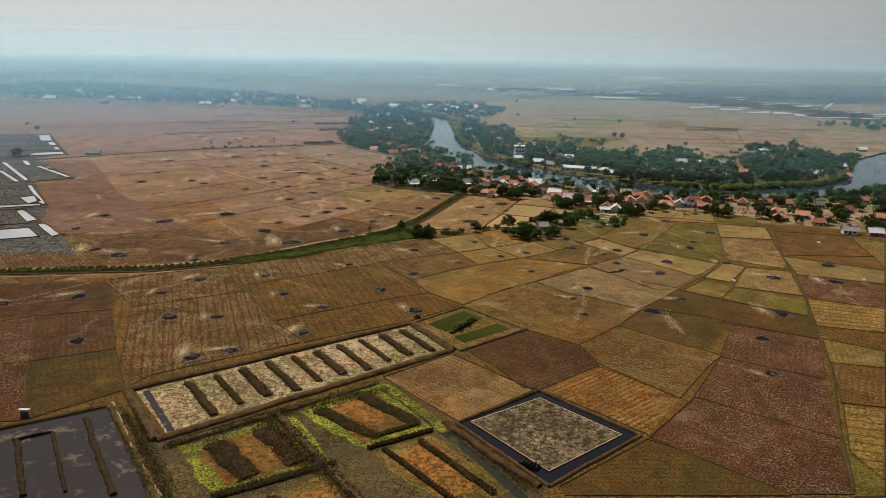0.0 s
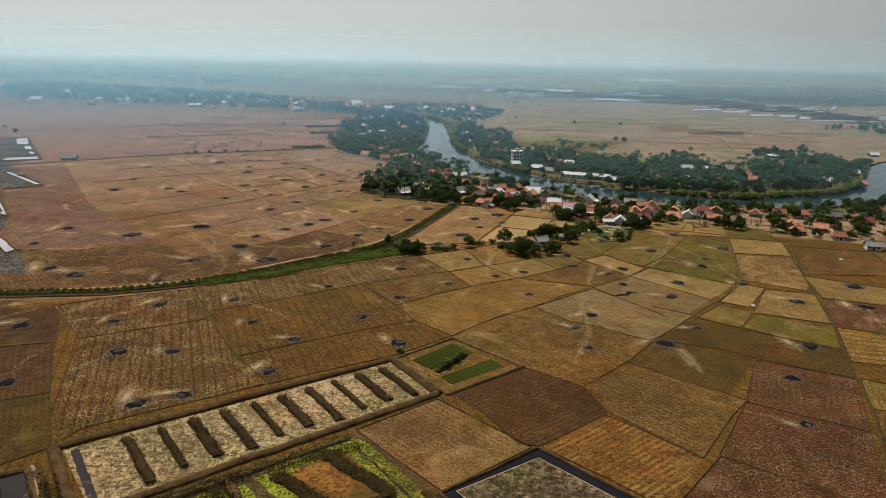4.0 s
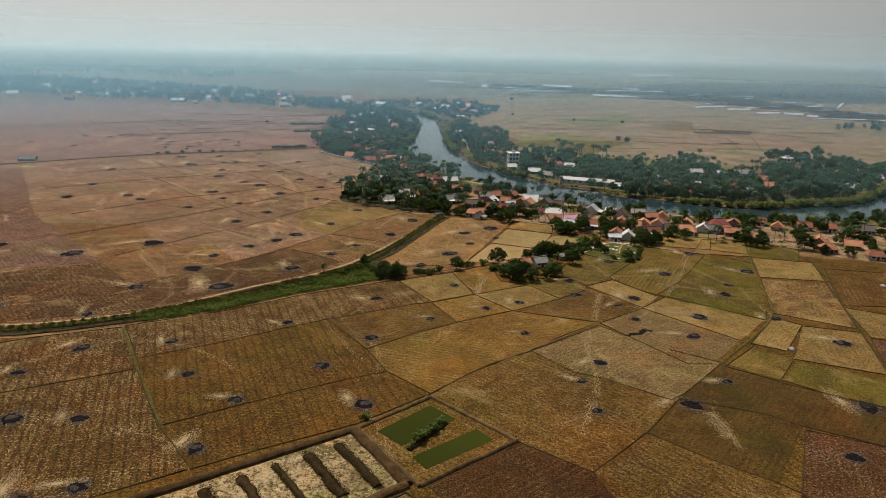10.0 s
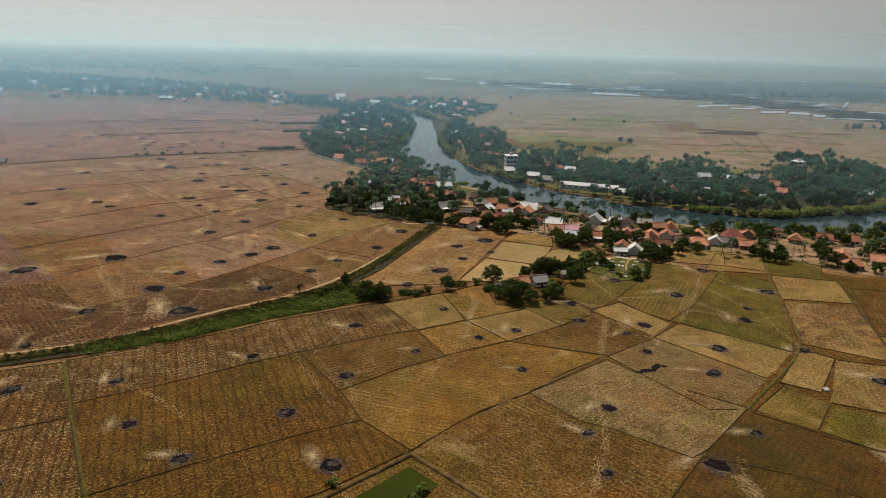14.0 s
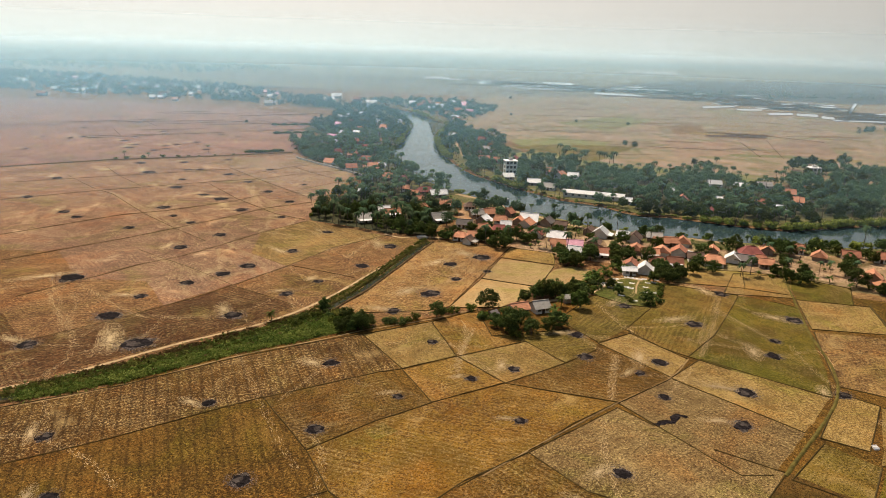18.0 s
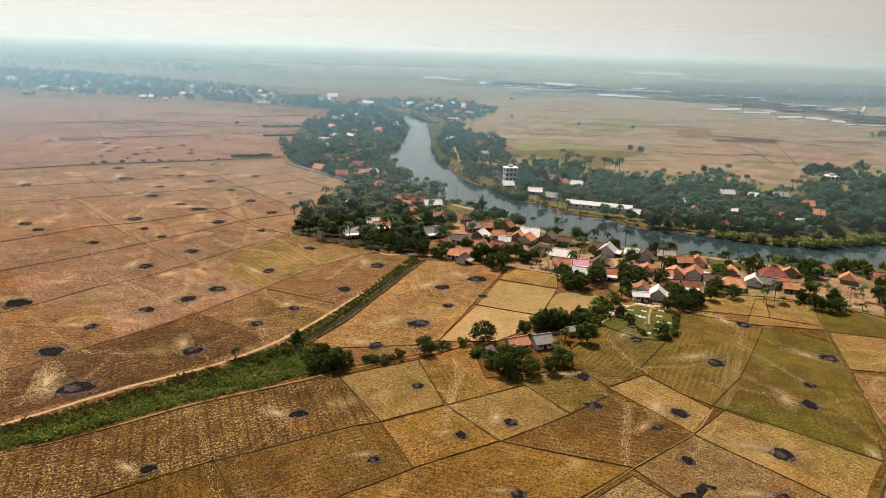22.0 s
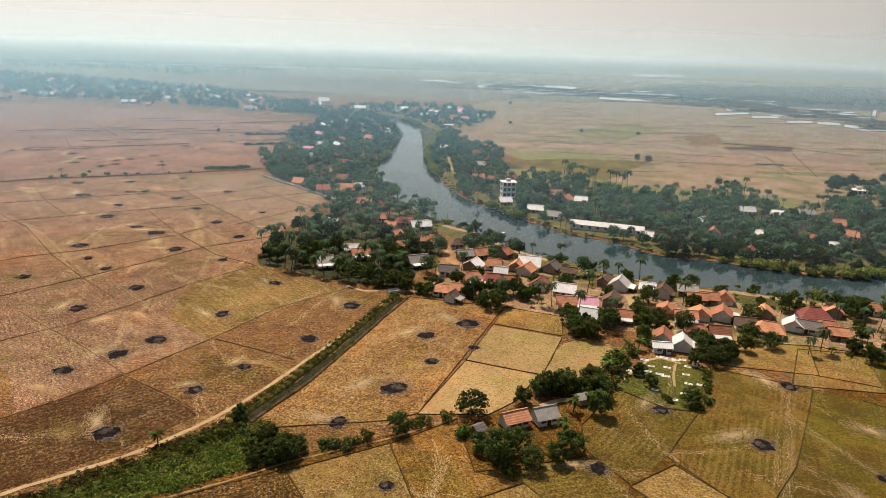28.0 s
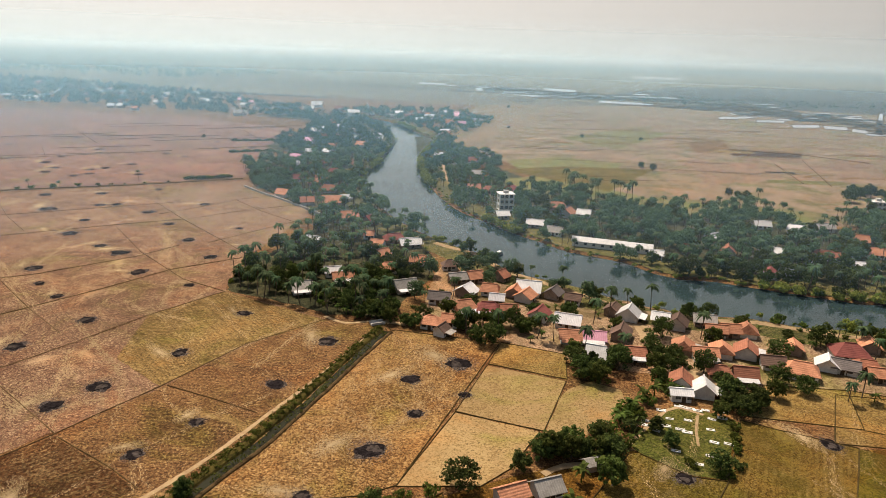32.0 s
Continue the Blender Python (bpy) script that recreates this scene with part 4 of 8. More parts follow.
# plain farther off, paler and pinker: distance haze is part of its colour
slab("rice_field", [(-26, 376), (-8, 396), (-44, 417), (-47, 455), (-35, 527), (-88, 602), (-115, 590), (-225, 535), (-300, 485), (-230, 420), (-190, 360), (-126.8, 362.2), (-104.7, 333.2), (-52, 331), (-39, 352)], 0.0165, TONES["flaxen"], FIELD_NOTES["flaxen"], "field", group="rice fields", edge=0.6)
slab("rice_field", [(-189.4, 199.9), (-152.2, 224.6), (-116.1, 229.6), (-103.9, 204.2), (-125.0, 196.9), (-169.6, 176.8)], 0.0175, TONES["brown"], FIELD_NOTES["brown"], "field", group="rice fields", edge=0.4)
slab("rice_field", [(-301, 487), (-225, 540), (-147, 581), (-91, 610), (-94, 654), (-98, 705), (-102, 768), (-109, 846), (-210, 907), (-344, 938), (-477, 952), (-689, 908)], 0.0155, TONES["rosy"], "wide plain of stubble beyond the ditch, coloured pinkish with haze", "field", group="rice fields", edge=1.0)
for pts in ([(-149.7, 339.6), (-121.1, 370.1), (-113.0, 378.2), (-97.2, 397.3), (-83.7, 415.2), (-68.7, 437.5), (-49, 453), (-36, 471)], [(-163.4, 377.9), (-141.2, 402.9), (-128.5, 417.9), (-111.3, 428.1), (-87, 451), (-77, 467)], [(-205.7, 433.0), (-174, 457), (-160, 467), (-114, 495), (-90, 508)],
            [(-96.3, 281.6), (-77.6, 299.0), (-72.4, 305.5), (-61.1, 318.2), (-52.9, 330.1), (-49.1, 336.4), (-39.5, 351.7), (-26.0, 376.9), (-7.5, 396.0)], [(-51.8, 329.4), (-35.8, 319.0), (-28.5, 313.3)], [(-115.1, 315.0), (-100.0, 335.5), (-91.5, 348.7), (-80.2, 359.9), (-70.5, 375.5), (-59.8, 394.6), (-43.8, 416.6)],
            [(-197, 504), (-168, 473), (-150, 458), (-118.9, 420.6), (-96.3, 397.4), (-78.1, 380.4)], [(-113, 492), (-87, 456), (-61.1, 427.3), (-44.6, 417.3)], [(-116, 541), (-90, 508), (-62, 475), (-46, 456)], [(-104, 516), (-95, 526), (-77, 551), (-58, 565)],
            [(-90, 507), (-71, 525), (-45, 544)], [(-67, 472), (-43, 506), (-29, 518)], [(-79, 551), (-59, 527), (-38, 507)], [(-99.7, 367.3), (-85.2, 356.1), (-75.2, 349.2), (-53.2, 330.8)], [(-37.9, 352.3), (-24.8, 346.4), (-14.0, 341.1)],
            [(-188, 532), (-166, 503), (-146, 481)], [(-74.7, 307.3), (-65.3, 299.7), (-57.9, 295.1)], [(-215, 480), (-170, 505), (-106, 540)]):
    bund_line(pts, 0.34, 0.2)
bund_line([(-297, 483), (-224, 537), (-196, 556), (-145, 577), (-90, 606)], 1.3, 0.5, "low dark weedy ditch bank across the plain")
for pts in ([(282, 732), (263, 650)], [(314, 752), (278, 643)], [(276, 805), (330, 785), (366, 749)]):
    bund_line(pts, 0.9, 0.4, "low earth bund on the meadow across the river")
slab("rice_field", [(271, 797), (336, 795), (321, 768), (266, 768)], 0.05, TONES["brown"], "dark ploughed strip on the far meadow", "field", edge=0.8, group="rice fields")
slab("rice_field", [(68, 667), (113, 687), (177, 688), (125, 602), (106, 624)], 0.05, TONES["green"], "green grassy strip beside the palm trees", "field", edge=1.5, group="rice fields")

rnd = random.Random(616)
for i in range(22):
    x, y, a, L = rnd.uniform(110, 430), rnd.uniform(620, 960), rnd.gauss(-0.12, 0.16), rnd.uniform(18, 60)
    if y > 560 + 0.2 * abs(x - 250) and river_depth(np.array([[x, y]]))[0] < -60:
        bund_line([(x - L * math.cos(a), y - L * math.sin(a)), (x, y + rnd.uniform(-1, 1)), (x + L * math.cos(a), y + L * math.sin(a))], rnd.uniform(0.4, 0.8), 0.22, "low earth bund on the meadow across the river")
for i in range(16):
    x, y, a, L = -110 - rnd.random() * 200, rnd.uniform(625, 860), rnd.choice((0.45, 0.45, -1.0)) + rnd.gauss(0, 0.06), rnd.uniform(20, 60)
    bund_line([(x - L * math.cos(a), y - L * math.sin(a)), (x, y), (x + L * math.cos(a), y + L * math.sin(a))], 0.6, 0.3, "faint low bund on the far stubble plain")

# ---- farm tracks
track([(-192.0, 237.5), (-153.4, 242.0), (-129.7, 245.2), (-105.7, 249.5)] + [(-81.5, 259.7), (-68.1, 270.8), (-53.3, 284.8), (-35.2, 299.4), (-21.3, 318.7), (-10.3, 342.8), (-2.1, 362.0), (6.3, 386.0)], 1.05, label="pale dirt road along the irrigation canal")
track([(5.6, 396.2), (11.6, 394.9), (16.7, 393.6)], 2.2, label="dirt road end at the small canal bridge")
track([(-8.2, 398.2), (-1.6, 393.5), (5.7, 395.3)], 1.2, label="footpath joining the canal road")
track([(-183.9, 228.7), (-147.0, 233.2), (-124.4, 236.6), (-101.3, 240.6)] + [(-76.2, 251.1), (-57.3, 261.8), (-36.6, 277.7), (-16.2, 289.6), (-5.1, 296.8), (13.4, 306.0), (26.5, 314.6)], 0.55, PATHWAY, label="narrow dirt lane beside the green ditch")
track([(24.1, 229.1), (39.7, 243.3), (57.2, 258.6), (73.7, 272.0), (81.9, 283.0)], 0.42, PATHWAY, 0.2, "narrow trodden path on a field bund")
track([(141.5, 354.8), (125.4, 305.8), (113.7, 268.0), (83.4, 231.4)], 0.9, BUND_GREEN, 0.3, "grassy embankment path winding between fields")
track([(156.7, 327.0), (134.4, 254.4), (124.5, 223.7), (111.5, 189.3), (104.6, 170.1), (89.6, 138.0), (79.7, 115.0)], 0.8, BUND_DARK, 0.36, "grassy bund path crossing the fields")
track([(66.2, 331.9), (73.3, 340.8), (79.1, 347.3), (82.2, 348.8), (87.1, 345.7)], 0.9, TRACK, 0.12, "sandy footpath across the burial lawn")
track([(85.9, 345.7), (83.2, 339.5), (81.3, 332.6)], 0.6, TRACK, 0.12, "faint footpath across the burial lawn")
track([(66.0, 331.9), (58.6, 325.4), (51.5, 323.9), (46.7, 321.0)], 1.6, TRACK, 0.12, "sandy path to the farmyard")
# straw trodden out of the stubble by carts and feet
for pts in ([(-154.5, 463.7), (-125.2, 430.0), (-97.1, 397.4)],
            [(-150.1, 461.1), (-122.5, 430.3), (-95.2, 398.8)],
            [(-69.8, 370.0), (-65.0, 356.7), (-62.0, 344.5)],
            [(-90.1, 485.8), (-81.1, 466.6), (-73.3, 448.2)],
            [(-88.6, 491.9), (-83.1, 469.5), (-77.7, 448.9)],
            [(-89.5, 480.2), (-75.5, 461.0), (-61.3, 444.1)],
            [(-63.5, 425.4), (-60.9, 413.3), (-58.5, 399.9)],
            [(-90.1, 359.7), (-77.9, 350.6), (-64.8, 340.8)],
            [(-91.9, 359.0), (-79.2, 349.2), (-65.9, 339.2)],
            [(-141.9, 591.8), (-108.7, 537.9), (-81.6, 494.4)],
            [(-78.4, 389.0), (-64.3, 372.6), (-51.5, 357.2)],
            [(-30.4, 370.2), (-23.5, 379.2), (-16.0, 391.8)],
            [(-20.2, 362.9), (-15.9, 376.6), (-10.2, 395.3)],
            [(-119.7, 468.2), (-118.0, 451.0), (-116.7, 434.6)],
            [(-198.3, 538.5), (-174.4, 505.2), (-154.3, 477.3)],
            [(-71.3, 405.9), (-60.3, 397.0), (-46.1, 392.0)],
            [(-49.3, 421.2), (-50.9, 407.9), (-53.5, 399.6)],
            [(-94.9, 397.6), (-87.3, 378.6), (-88.2, 366.1)],
            [(-49.2, 345.4), (-55.5, 341.5), (-56.9, 331.7)],
            [(-72.7, 337.0), (-67.8, 327.1), (-64.4, 319.9)]):
    trodden(pts, 0.9, 12, 9, 1.6)
for pts in ([(-2.1, 336.4), (3.6, 329.7), (9.7, 323.5)],
            [(16.4, 386.9), (19.3, 376.4), (21.8, 366.2)],
            [(7.9, 356.5), (13.6, 349.9), (19.1, 343.3)],
            [(4.1, 342.3), (12.5, 334.3), (18.5, 326.8)],
            [(12.2, 374.3), (9.6, 362.5), (5.7, 351.8)],
            [(-108.0, 324.8), (-102.7, 312.1), (-93.2, 299.4), (-87.4, 288.1)],
            [(-109.6, 322.7), (-98.9, 307.1), (-90.1, 295.1)],
            [(-30.3, 266.0), (-24.6, 254.4), (-16.4, 238.3), (-11.5, 229.5)],
            [(-37.6, 281.9), (-30.3, 266.0)],
            [(23.6, 302.8), (21.6, 288.2), (20.5, 273.2)],
            [(11.1, 297.4), (22.4, 283.0), (30.5, 269.3)],
            [(25.4, 299.9), (22.8, 289.6), (21.3, 282.4)],
            [(34.4, 276.4), (26.5, 273.6), (21.3, 282.4)],
            [(-81.7, 301.8), (-82.6, 292.6), (-87.2, 288.1)],
            [(-101.7, 327.3), (-82.4, 310.1), (-69.5, 301.1)],
            [(63.5, 288.5), (59.3, 271.3), (55.8, 261.1)],
            [(52.7, 252.7), (49.4, 239.4), (46.4, 227.8)],
            [(44.0, 211.1), (43.3, 206.6), (42.3, 201.5)],
            [(22.4, 305.4), (23.0, 292.1), (19.7, 274.3)],
            [(73.8, 211.4), (71.7, 202.6), (71.7, 192.0)],
            [(66.4, 321.0), (69.3, 306.4), (71.8, 299.7)],
            [(53.3, 300.7), (60.4, 286.3), (71.1, 278.9)],
            [(97.4, 313.1), (88.4, 293.4)],
            [(123.8, 348.5), (115.9, 334.7)],
            [(78.9, 281.6), (77.1, 272.4)],
            [(120.7, 290.1), (119.5, 278.5)]):
    trodden(pts, 0.8, 9, 4, 1.1)
trodden([(19.5, 269.3), (21.9, 284.5), (24.6, 298.8)], 1.1)
trodden([(56.2, 259.5), (58.8, 271.5), (63.2, 283.8)], 1.1)
trodden([(85.9, 285.1), (95.9, 303.6), (108.2, 331.0)], 1.0)
for pts in ([(-68.2, 377.2), (-50.7, 356.7), (-41.9, 332.7)], [(-90, 486), (-67.3, 442.2), (-59.9, 394.1), (-68.5, 363.2)], [(-117, 451), (-72.6, 393.1), (-64.4, 363.5)], [(-90, 461), (-59.0, 424.4), (-53.4, 390.3)],
            [(-198, 505), (-170, 475), (-159, 464)], [(-152, 462), (-136.1, 440.0), (-127.4, 431.2)], [(-150, 459), (-134.4, 438.4), (-125.9, 430.6)], [(-93.4, 391.1), (-86.0, 374.0)], [(-74.9, 386.7), (-77.2, 406.3), (-76.1, 415.3)], [(-68.8, 329.6), (-61.7, 316.6)], [(-49.2, 353.2), (-44.1, 340.7)],
            [(-75.4, 349.6), (-67.8, 347.2), (-63.3, 348.4)], [(-62.8, 353.4), (-65.8, 364.2), (-66.5, 374.7)], [(-88, 480), (-74.3, 449.7)], [(-87, 487), (-76.2, 449.5)], [(-120.8, 431.2), (-110.4, 413.0)], [(-114.5, 425.2), (-111.6, 412.8)], [(-59.8, 394.6), (-64.3, 411.4)], [(-73.9, 403.2), (-58.8, 394.7)],
            [(-87.6, 315.4), (-87.0, 329.0), (-79.1, 337.2)], [(-98.3, 349.0), (-84.2, 353.9), (-69.2, 350.6)], [(12.2, 387.0), (20.9, 366.0), (25.4, 351.4)], [(6.2, 368.3), (3.7, 344.8), (1.8, 326.5)], [(-115.8, 333.9), (-96.9, 315.3), (-87.3, 291.3)], [(-112.1, 329.9), (-81.0, 282.5), (-78.5, 261.0)],
            [(-155, 488), (-115.0, 444.0), (-96.4, 400.2)], [(-73.6, 423.0), (-51.7, 414.0), (-26.3, 380.3)], [(63.7, 210.0), (72.1, 203.6), (71.9, 191.2)], [(50.0, 242.4), (47.4, 216.6), (39.7, 195.8)]):
    trodden(pts, 0.7, 13)
# riverside lane and landing
track([(24, 482), (31, 475), (42, 466), (49.6, 448.5), (62.6, 435.7), (72.6, 425.0), (78.9, 418.6), (89.6, 409.9), (109.3, 404.4), (124.7, 403.3), (140.6, 396.6), (157.7, 391.7)], 3.0, TRACK, 0.1, "sandy riverside village lane")
track([(86.7, 399.0), (87.4, 373.7), (90.5, 367.3), (99.3, 361.6)], 5.0, TRACK, 0.1, "sandy yard between village houses")
track([(-17, 579), (-29, 614), (-35, 648), (-33, 680)], 3.2, TRACK, 0.1, "pale lane through the riverside trees")
track([(37, 604), (30, 624), (28, 683), (33, 751), (33, 820)], 2.0, TRACK, 0.1, "pale lane on the opposite bank")

# ---- irrigation canal and its banks
canal = [(-187.7, 232.8), (-150.1, 237.5), (-126.9, 240.6), (-103.3, 244.7)] + [(-79.0, 255.6), (-59.9, 267.6), (-41.1, 283.2), (-26.0, 299.2), (-17.4, 315.6), (-7.8, 337.4), (5.9, 377.0), (10.2, 388.5)]
ditch = tagged(new("irrigation_canal"), "narrow irrigation canal with weedy earth banks beside a dirt road", "canal", "", "structure")
cl = soft_line(canal, 2.5)
cn = sides(cl)
mesh("water", *strip_geo([p - n * 0.9 for p, n in zip(cl, cn)], 1.9, 0.14, 4, 0.25), TROUGH, ditch)
mesh("bank", *ridge_geo([p + n * 1.3 for p, n in zip(cl, cn)], 2.6, 0.8, 5, 0.25), BUND_GREEN, ditch)
mesh("bank", *ridge_geo([p - n * 2.4 for p, n in zip(cl, cn)], 1.3, 0.5, 6, 0.3), BUND, ditch)
slab("ground", [(-80.4, 258.0), (-61.5, 270.9), (-40.3, 290.1), (-22.7, 307.6), (-12.9, 308.3), (-5.5, 300.6), (-16.6, 291.7), (-37.1, 279.3), (-58.1, 263.6), (-77.2, 252.6)], 0.06, TONES["lush"], "weedy green strip between two dirt roads", "ground", edge=0.5)


def bridge(x, y, rz):
    b = tagged(new("canal_bridge"), "small pale concrete bridge over the canal", "bridge")
    b.matrix_world = Matrix.LocRotScale(Vector((x, y, 0)), Euler((0, 0, radians(rz))), Vector((0.62, 0.62, 0.62)))
    mesh("deck", *box_geo(-3.2, -1.6, 0.5, 3.2, 1.6, 0.85), CONCRETE, b)
    for s in (-1, 1):
        mesh("parapet", *join_geo([box_geo(-3.4, s * 1.7 - 0.12, 0.4, 3.4, s * 1.7 + 0.12, 1.35), box_geo(-3.5, s * 1.7 - 0.18, 1.352, 3.5, s * 1.7 + 0.18, 1.45)]), CONCRETE, b)
        mesh("abutment", *box_geo(s * 2.8 - 0.5, -1.5, -0.2, s * 2.8 + 0.5, 1.5, 0.498), CONCRETE, b)


bridge(*(8.0, 393.4), 25)


# ---- ponds in the foreground
def quad_point(q, u, w):
    a, b, c, d = (Vector(p) for p in q)
    return a.lerp(b, u).lerp(d.lerp(c, u), w)


def ring_dike(q, width, height, material, parent, name="dike", seed=0):
    for i in range(4):
        a, b = Vector(q[i]), Vector(q[(i + 1) % 4])
        mesh(name, *ridge_geo(fine_line([a, b], 1.6), width, height, seed * 7 + i, 0.2, flat=0.45), material, parent)


def weed_geo(line, spread, size, per, seed):
    """A rough mat of small leaves and stalks along a line."""
    rnd = random.Random(seed)
    v, f = [], []
    for p in line:
        for _ in range(per):
            c = Vector((p.x + rnd.uniform(-1.45, 1.45) * spread, p.y + rnd.uniform(-1.45, 1.45) * spread, size * rnd.uniform(0.5, 1.7)))
            t = Vector((rnd.uniform(-1, 1), rnd.uniform(-1, 1), rnd.uniform(-0.4, 0.9))).normalized()
            s = t.orthogonal().normalized() * size * rnd.uniform(0.15, 0.35)
            t = t * size * rnd.uniform(0.3, 0.6)
            o = len(v)
            v += [c - t, c + s, c + t, c - s]
            f.append((o, o + 1, o + 2, o + 3))
    return v, f


def mound(name, a, b, width, height, material, parent, seed, weeds=None, weed_size=0.6):
    line = fine_line([a, b], 0.9)
    ob = mesh(name, *ridge_geo(line, width, height, seed, 0.28, flat=0.5), material, parent)
    if weeds:
        mesh("weed_mat", *weed_geo(line, width * 0.3, weed_size * 0.85, 110, seed), weeds, ob)["kind"] = "stuff"
    return ob


# long drained pond with overgrown ridges
LONG = [(-75.3, 149.9), (-9.4, 195.5), (3.0, 176.3), (-59.6, 128.4)]
pond = tagged(new("drained_pond"), "long drained fish pond with pale silt floor and weedy ridges", "pond")
slab("silt_floor", [quad_point(LONG, u, w) for u, w in ((0.02, 0.06), (0.99, 0.06), (0.985, 0.95), (0.03, 0.95))], 0.1, SILT, parent=pond)
ring_dike(LONG, 2.6, 0.9, DIKE, pond, seed=2)
mesh("trench", *strip_geo(fine_line([quad_point(LONG, 0.045, 0.1), quad_point(LONG, 0.045, 0.93)], 1.5), 1.6, 0.115, 1, 0.15), SHALLOW, pond, "narrow water-filled trench")
for i in range(10):
    u = 0.165 + 0.0855 * i
    mound("ridge", quad_point(LONG, u, 0.16), quad_point(LONG, u + 0.005, 0.82 if i % 3 else 0.88), (2.3, 1.7, 2.7)[i % 3], 0.6, RIDGE, pond, 40 + i, DRY_WEED, 0.4)

# water-filled pond with mud ridges
WET = [(-121.1, 116.3), (-75.9, 142.7), (-50.3, 107.5), (-81.9, 84.2)]
pond = tagged(new("fish_pond"), "flooded fish pond with dark water and bare mud ridges", "pond")
slab("water", [quad_point(WET, u, w) for u, w in ((0.0, 0.02), (0.985, 0.02), (0.985, 0.97), (0.0, 0.97))], 0.1, SHALLOW, parent=pond)
ring_dike(WET, 1.8, 0.7, DIKE, pond, seed=3)
for a, b, w in (((-78.5, 136.5), (-60.0, 109.6), 1.5), ((-82.5, 130.3), (-69.1, 110.3), 0.9), ((-88.4, 127.4), (-76.0, 108.8), 1.3), ((-89.0, 127.0), (-82.8, 130.7), 0.5), ((-96.0, 123.0), (-85.3, 108.5), 1.3)):
    mound("ridge", Vector(a), Vector(b), w, 0.6, RIDGE, pond, int(a[0] * 3) % 97)
track([(-75.6, 143.3), (-62.3, 124.0), (-50.8, 108.7)], 1.1, TRAMPLED, 0.72, "dry pale straw along the pond dike")
gate = tagged(new("sluice_gate"), "small white sluice gate on the pond dike", "sluice")
gx, gy = (-92.2, 137.0)
for s in (-1, 1):
    mesh("jamb", *box_geo(gx + s - 0.1, gy - 0.15, 0.1, gx + s + 0.1, gy + 0.15, 1.7), CONCRETE, gate)
mesh("cap", *box_geo(gx - 1.2, gy - 0.3, 1.702, gx + 1.2, gy + 0.3, 1.95), STONE, gate)
mesh("gate", *box_geo(gx - 0.898, gy - 0.06, 0.1, gx + 0.898, gy + 0.06, 1.3), WOOD, gate)

# weedy ponds with orange mud beds
def bed_pond(q, floor, ridges, seed, label, rim=MOSS):
    p = tagged(new("weedy_pond"), label, "pond", "weedy ponds")
    slab("weed_carpet", q, 0.07, rim, parent=p, edge=1.0, seed=seed)
    slab("mud_bed", [quad_point(q, u, w) for u, w in ((0.13, 0.14), (0.87, 0.14), (0.87, 0.86), (0.13, 0.86))], 0.11, floor, parent=p, edge=0.9, seed=seed + 1)
    for i, (u0, w0, u1, w1, wd) in enumerate(ridges):
        mound("ridge", quad_point(q, u0, w0), quad_point(q, u1, w1), wd, 0.6, RIDGE, p, seed * 11 + i, DRY_WEED, 0.5)
    return p


bed_pond([(-54.7, 126.0), (-33.1, 139.9), (-21.2, 120.9), (-41.3, 109.8)], PEAT, ((0.27, 0.14, 0.32, 0.86, 5.4), (0.68, 0.1, 0.76, 0.84, 4.8), (0.0, 1.0, 1.0, 1.0, 2.0)), 61, "drained pond with orange mud and dark weedy mounds")
bed_pond([(-32.8, 141.7), (-15.6, 155.1), (-0.4, 134.9), (-16.1, 125.9)], PEAT, ((0.18, 0.12, 0.3, 0.82, 3.4), (0.72, 0.12, 0.86, 0.8, 3.6), (0.3, 0.84, 0.86, 0.84, 1.4), (0.1, 1.0, 0.9, 1.0, 1.2)), 62, "drained pond of orange mud ringed by yellow-green weed")
bed_pond([(-14.2, 125.0), (-1.6, 132.1), (13.7, 112.7), (1.5, 106.9)], PEAT, ((0.2, 0.02, 0.22, 0.95, 1.3), (0.75, 0.05, 0.78, 0.95, 1.5)), 63, "drained pond with brown mud ridges and thin weed", TONES["olive"])
bed_pond([(-38.0, 105.8), (-20.8, 118.4), (-8.7, 106.6), (-25.2, 94.0)], PEAT, ((0.35, 0.1, 0.45, 0.8, 2.4),), 64, "drained pond with orange mud and one dark mound", TONES["olive"])
for a, b, w in (((-56.0, 126.3), (-16.1, 155.7), 1.6), ((-36.9, 139.7), (-12.8, 106.5), 2.2), ((-74.3, 141.7), (-49.0, 105.5), 2.6), ((-69.5, 141.1), (-60.4, 127.9), 1.4)):
    ob = mesh("earth_bund", *ridge_geo(fine_line([a, b], 1.4), w, 0.7, int(abs(a[0]) * 5), 0.3), BUND)
    mesh("weed_mat", *weed_geo(fine_line([a, b], 0.6), w * 0.35, 0.5, 24, int(abs(b[0]) * 7)), DRY_WEED, ob)["kind"] = "stuff"
    tagged(ob, "overgrown earth bank between the ponds", "bund", "field bunds", "structure")
ob = mesh("ditch_water", *strip_geo(soft_line([(-12.4, 152.8), (-2.4, 138.4), (8.3, 123.2), (16.1, 110.6)], 1.5), 2.0, 0.09, 3, 0.2), TROUGH)
tagged(ob, "narrow green ditch beside the ponds", "ditch", "", "structure")
ob = mesh("earth_bund", *ridge_geo(fine_line([(0.8, 137.8), (10.7, 124.3), (19.3, 114.6)], 1.4), 2.0, 0.8, 17, 0.3), DIKE)
tagged(ob, "bare mud bank between ditch and moat", "bund", "field bunds", "structure")
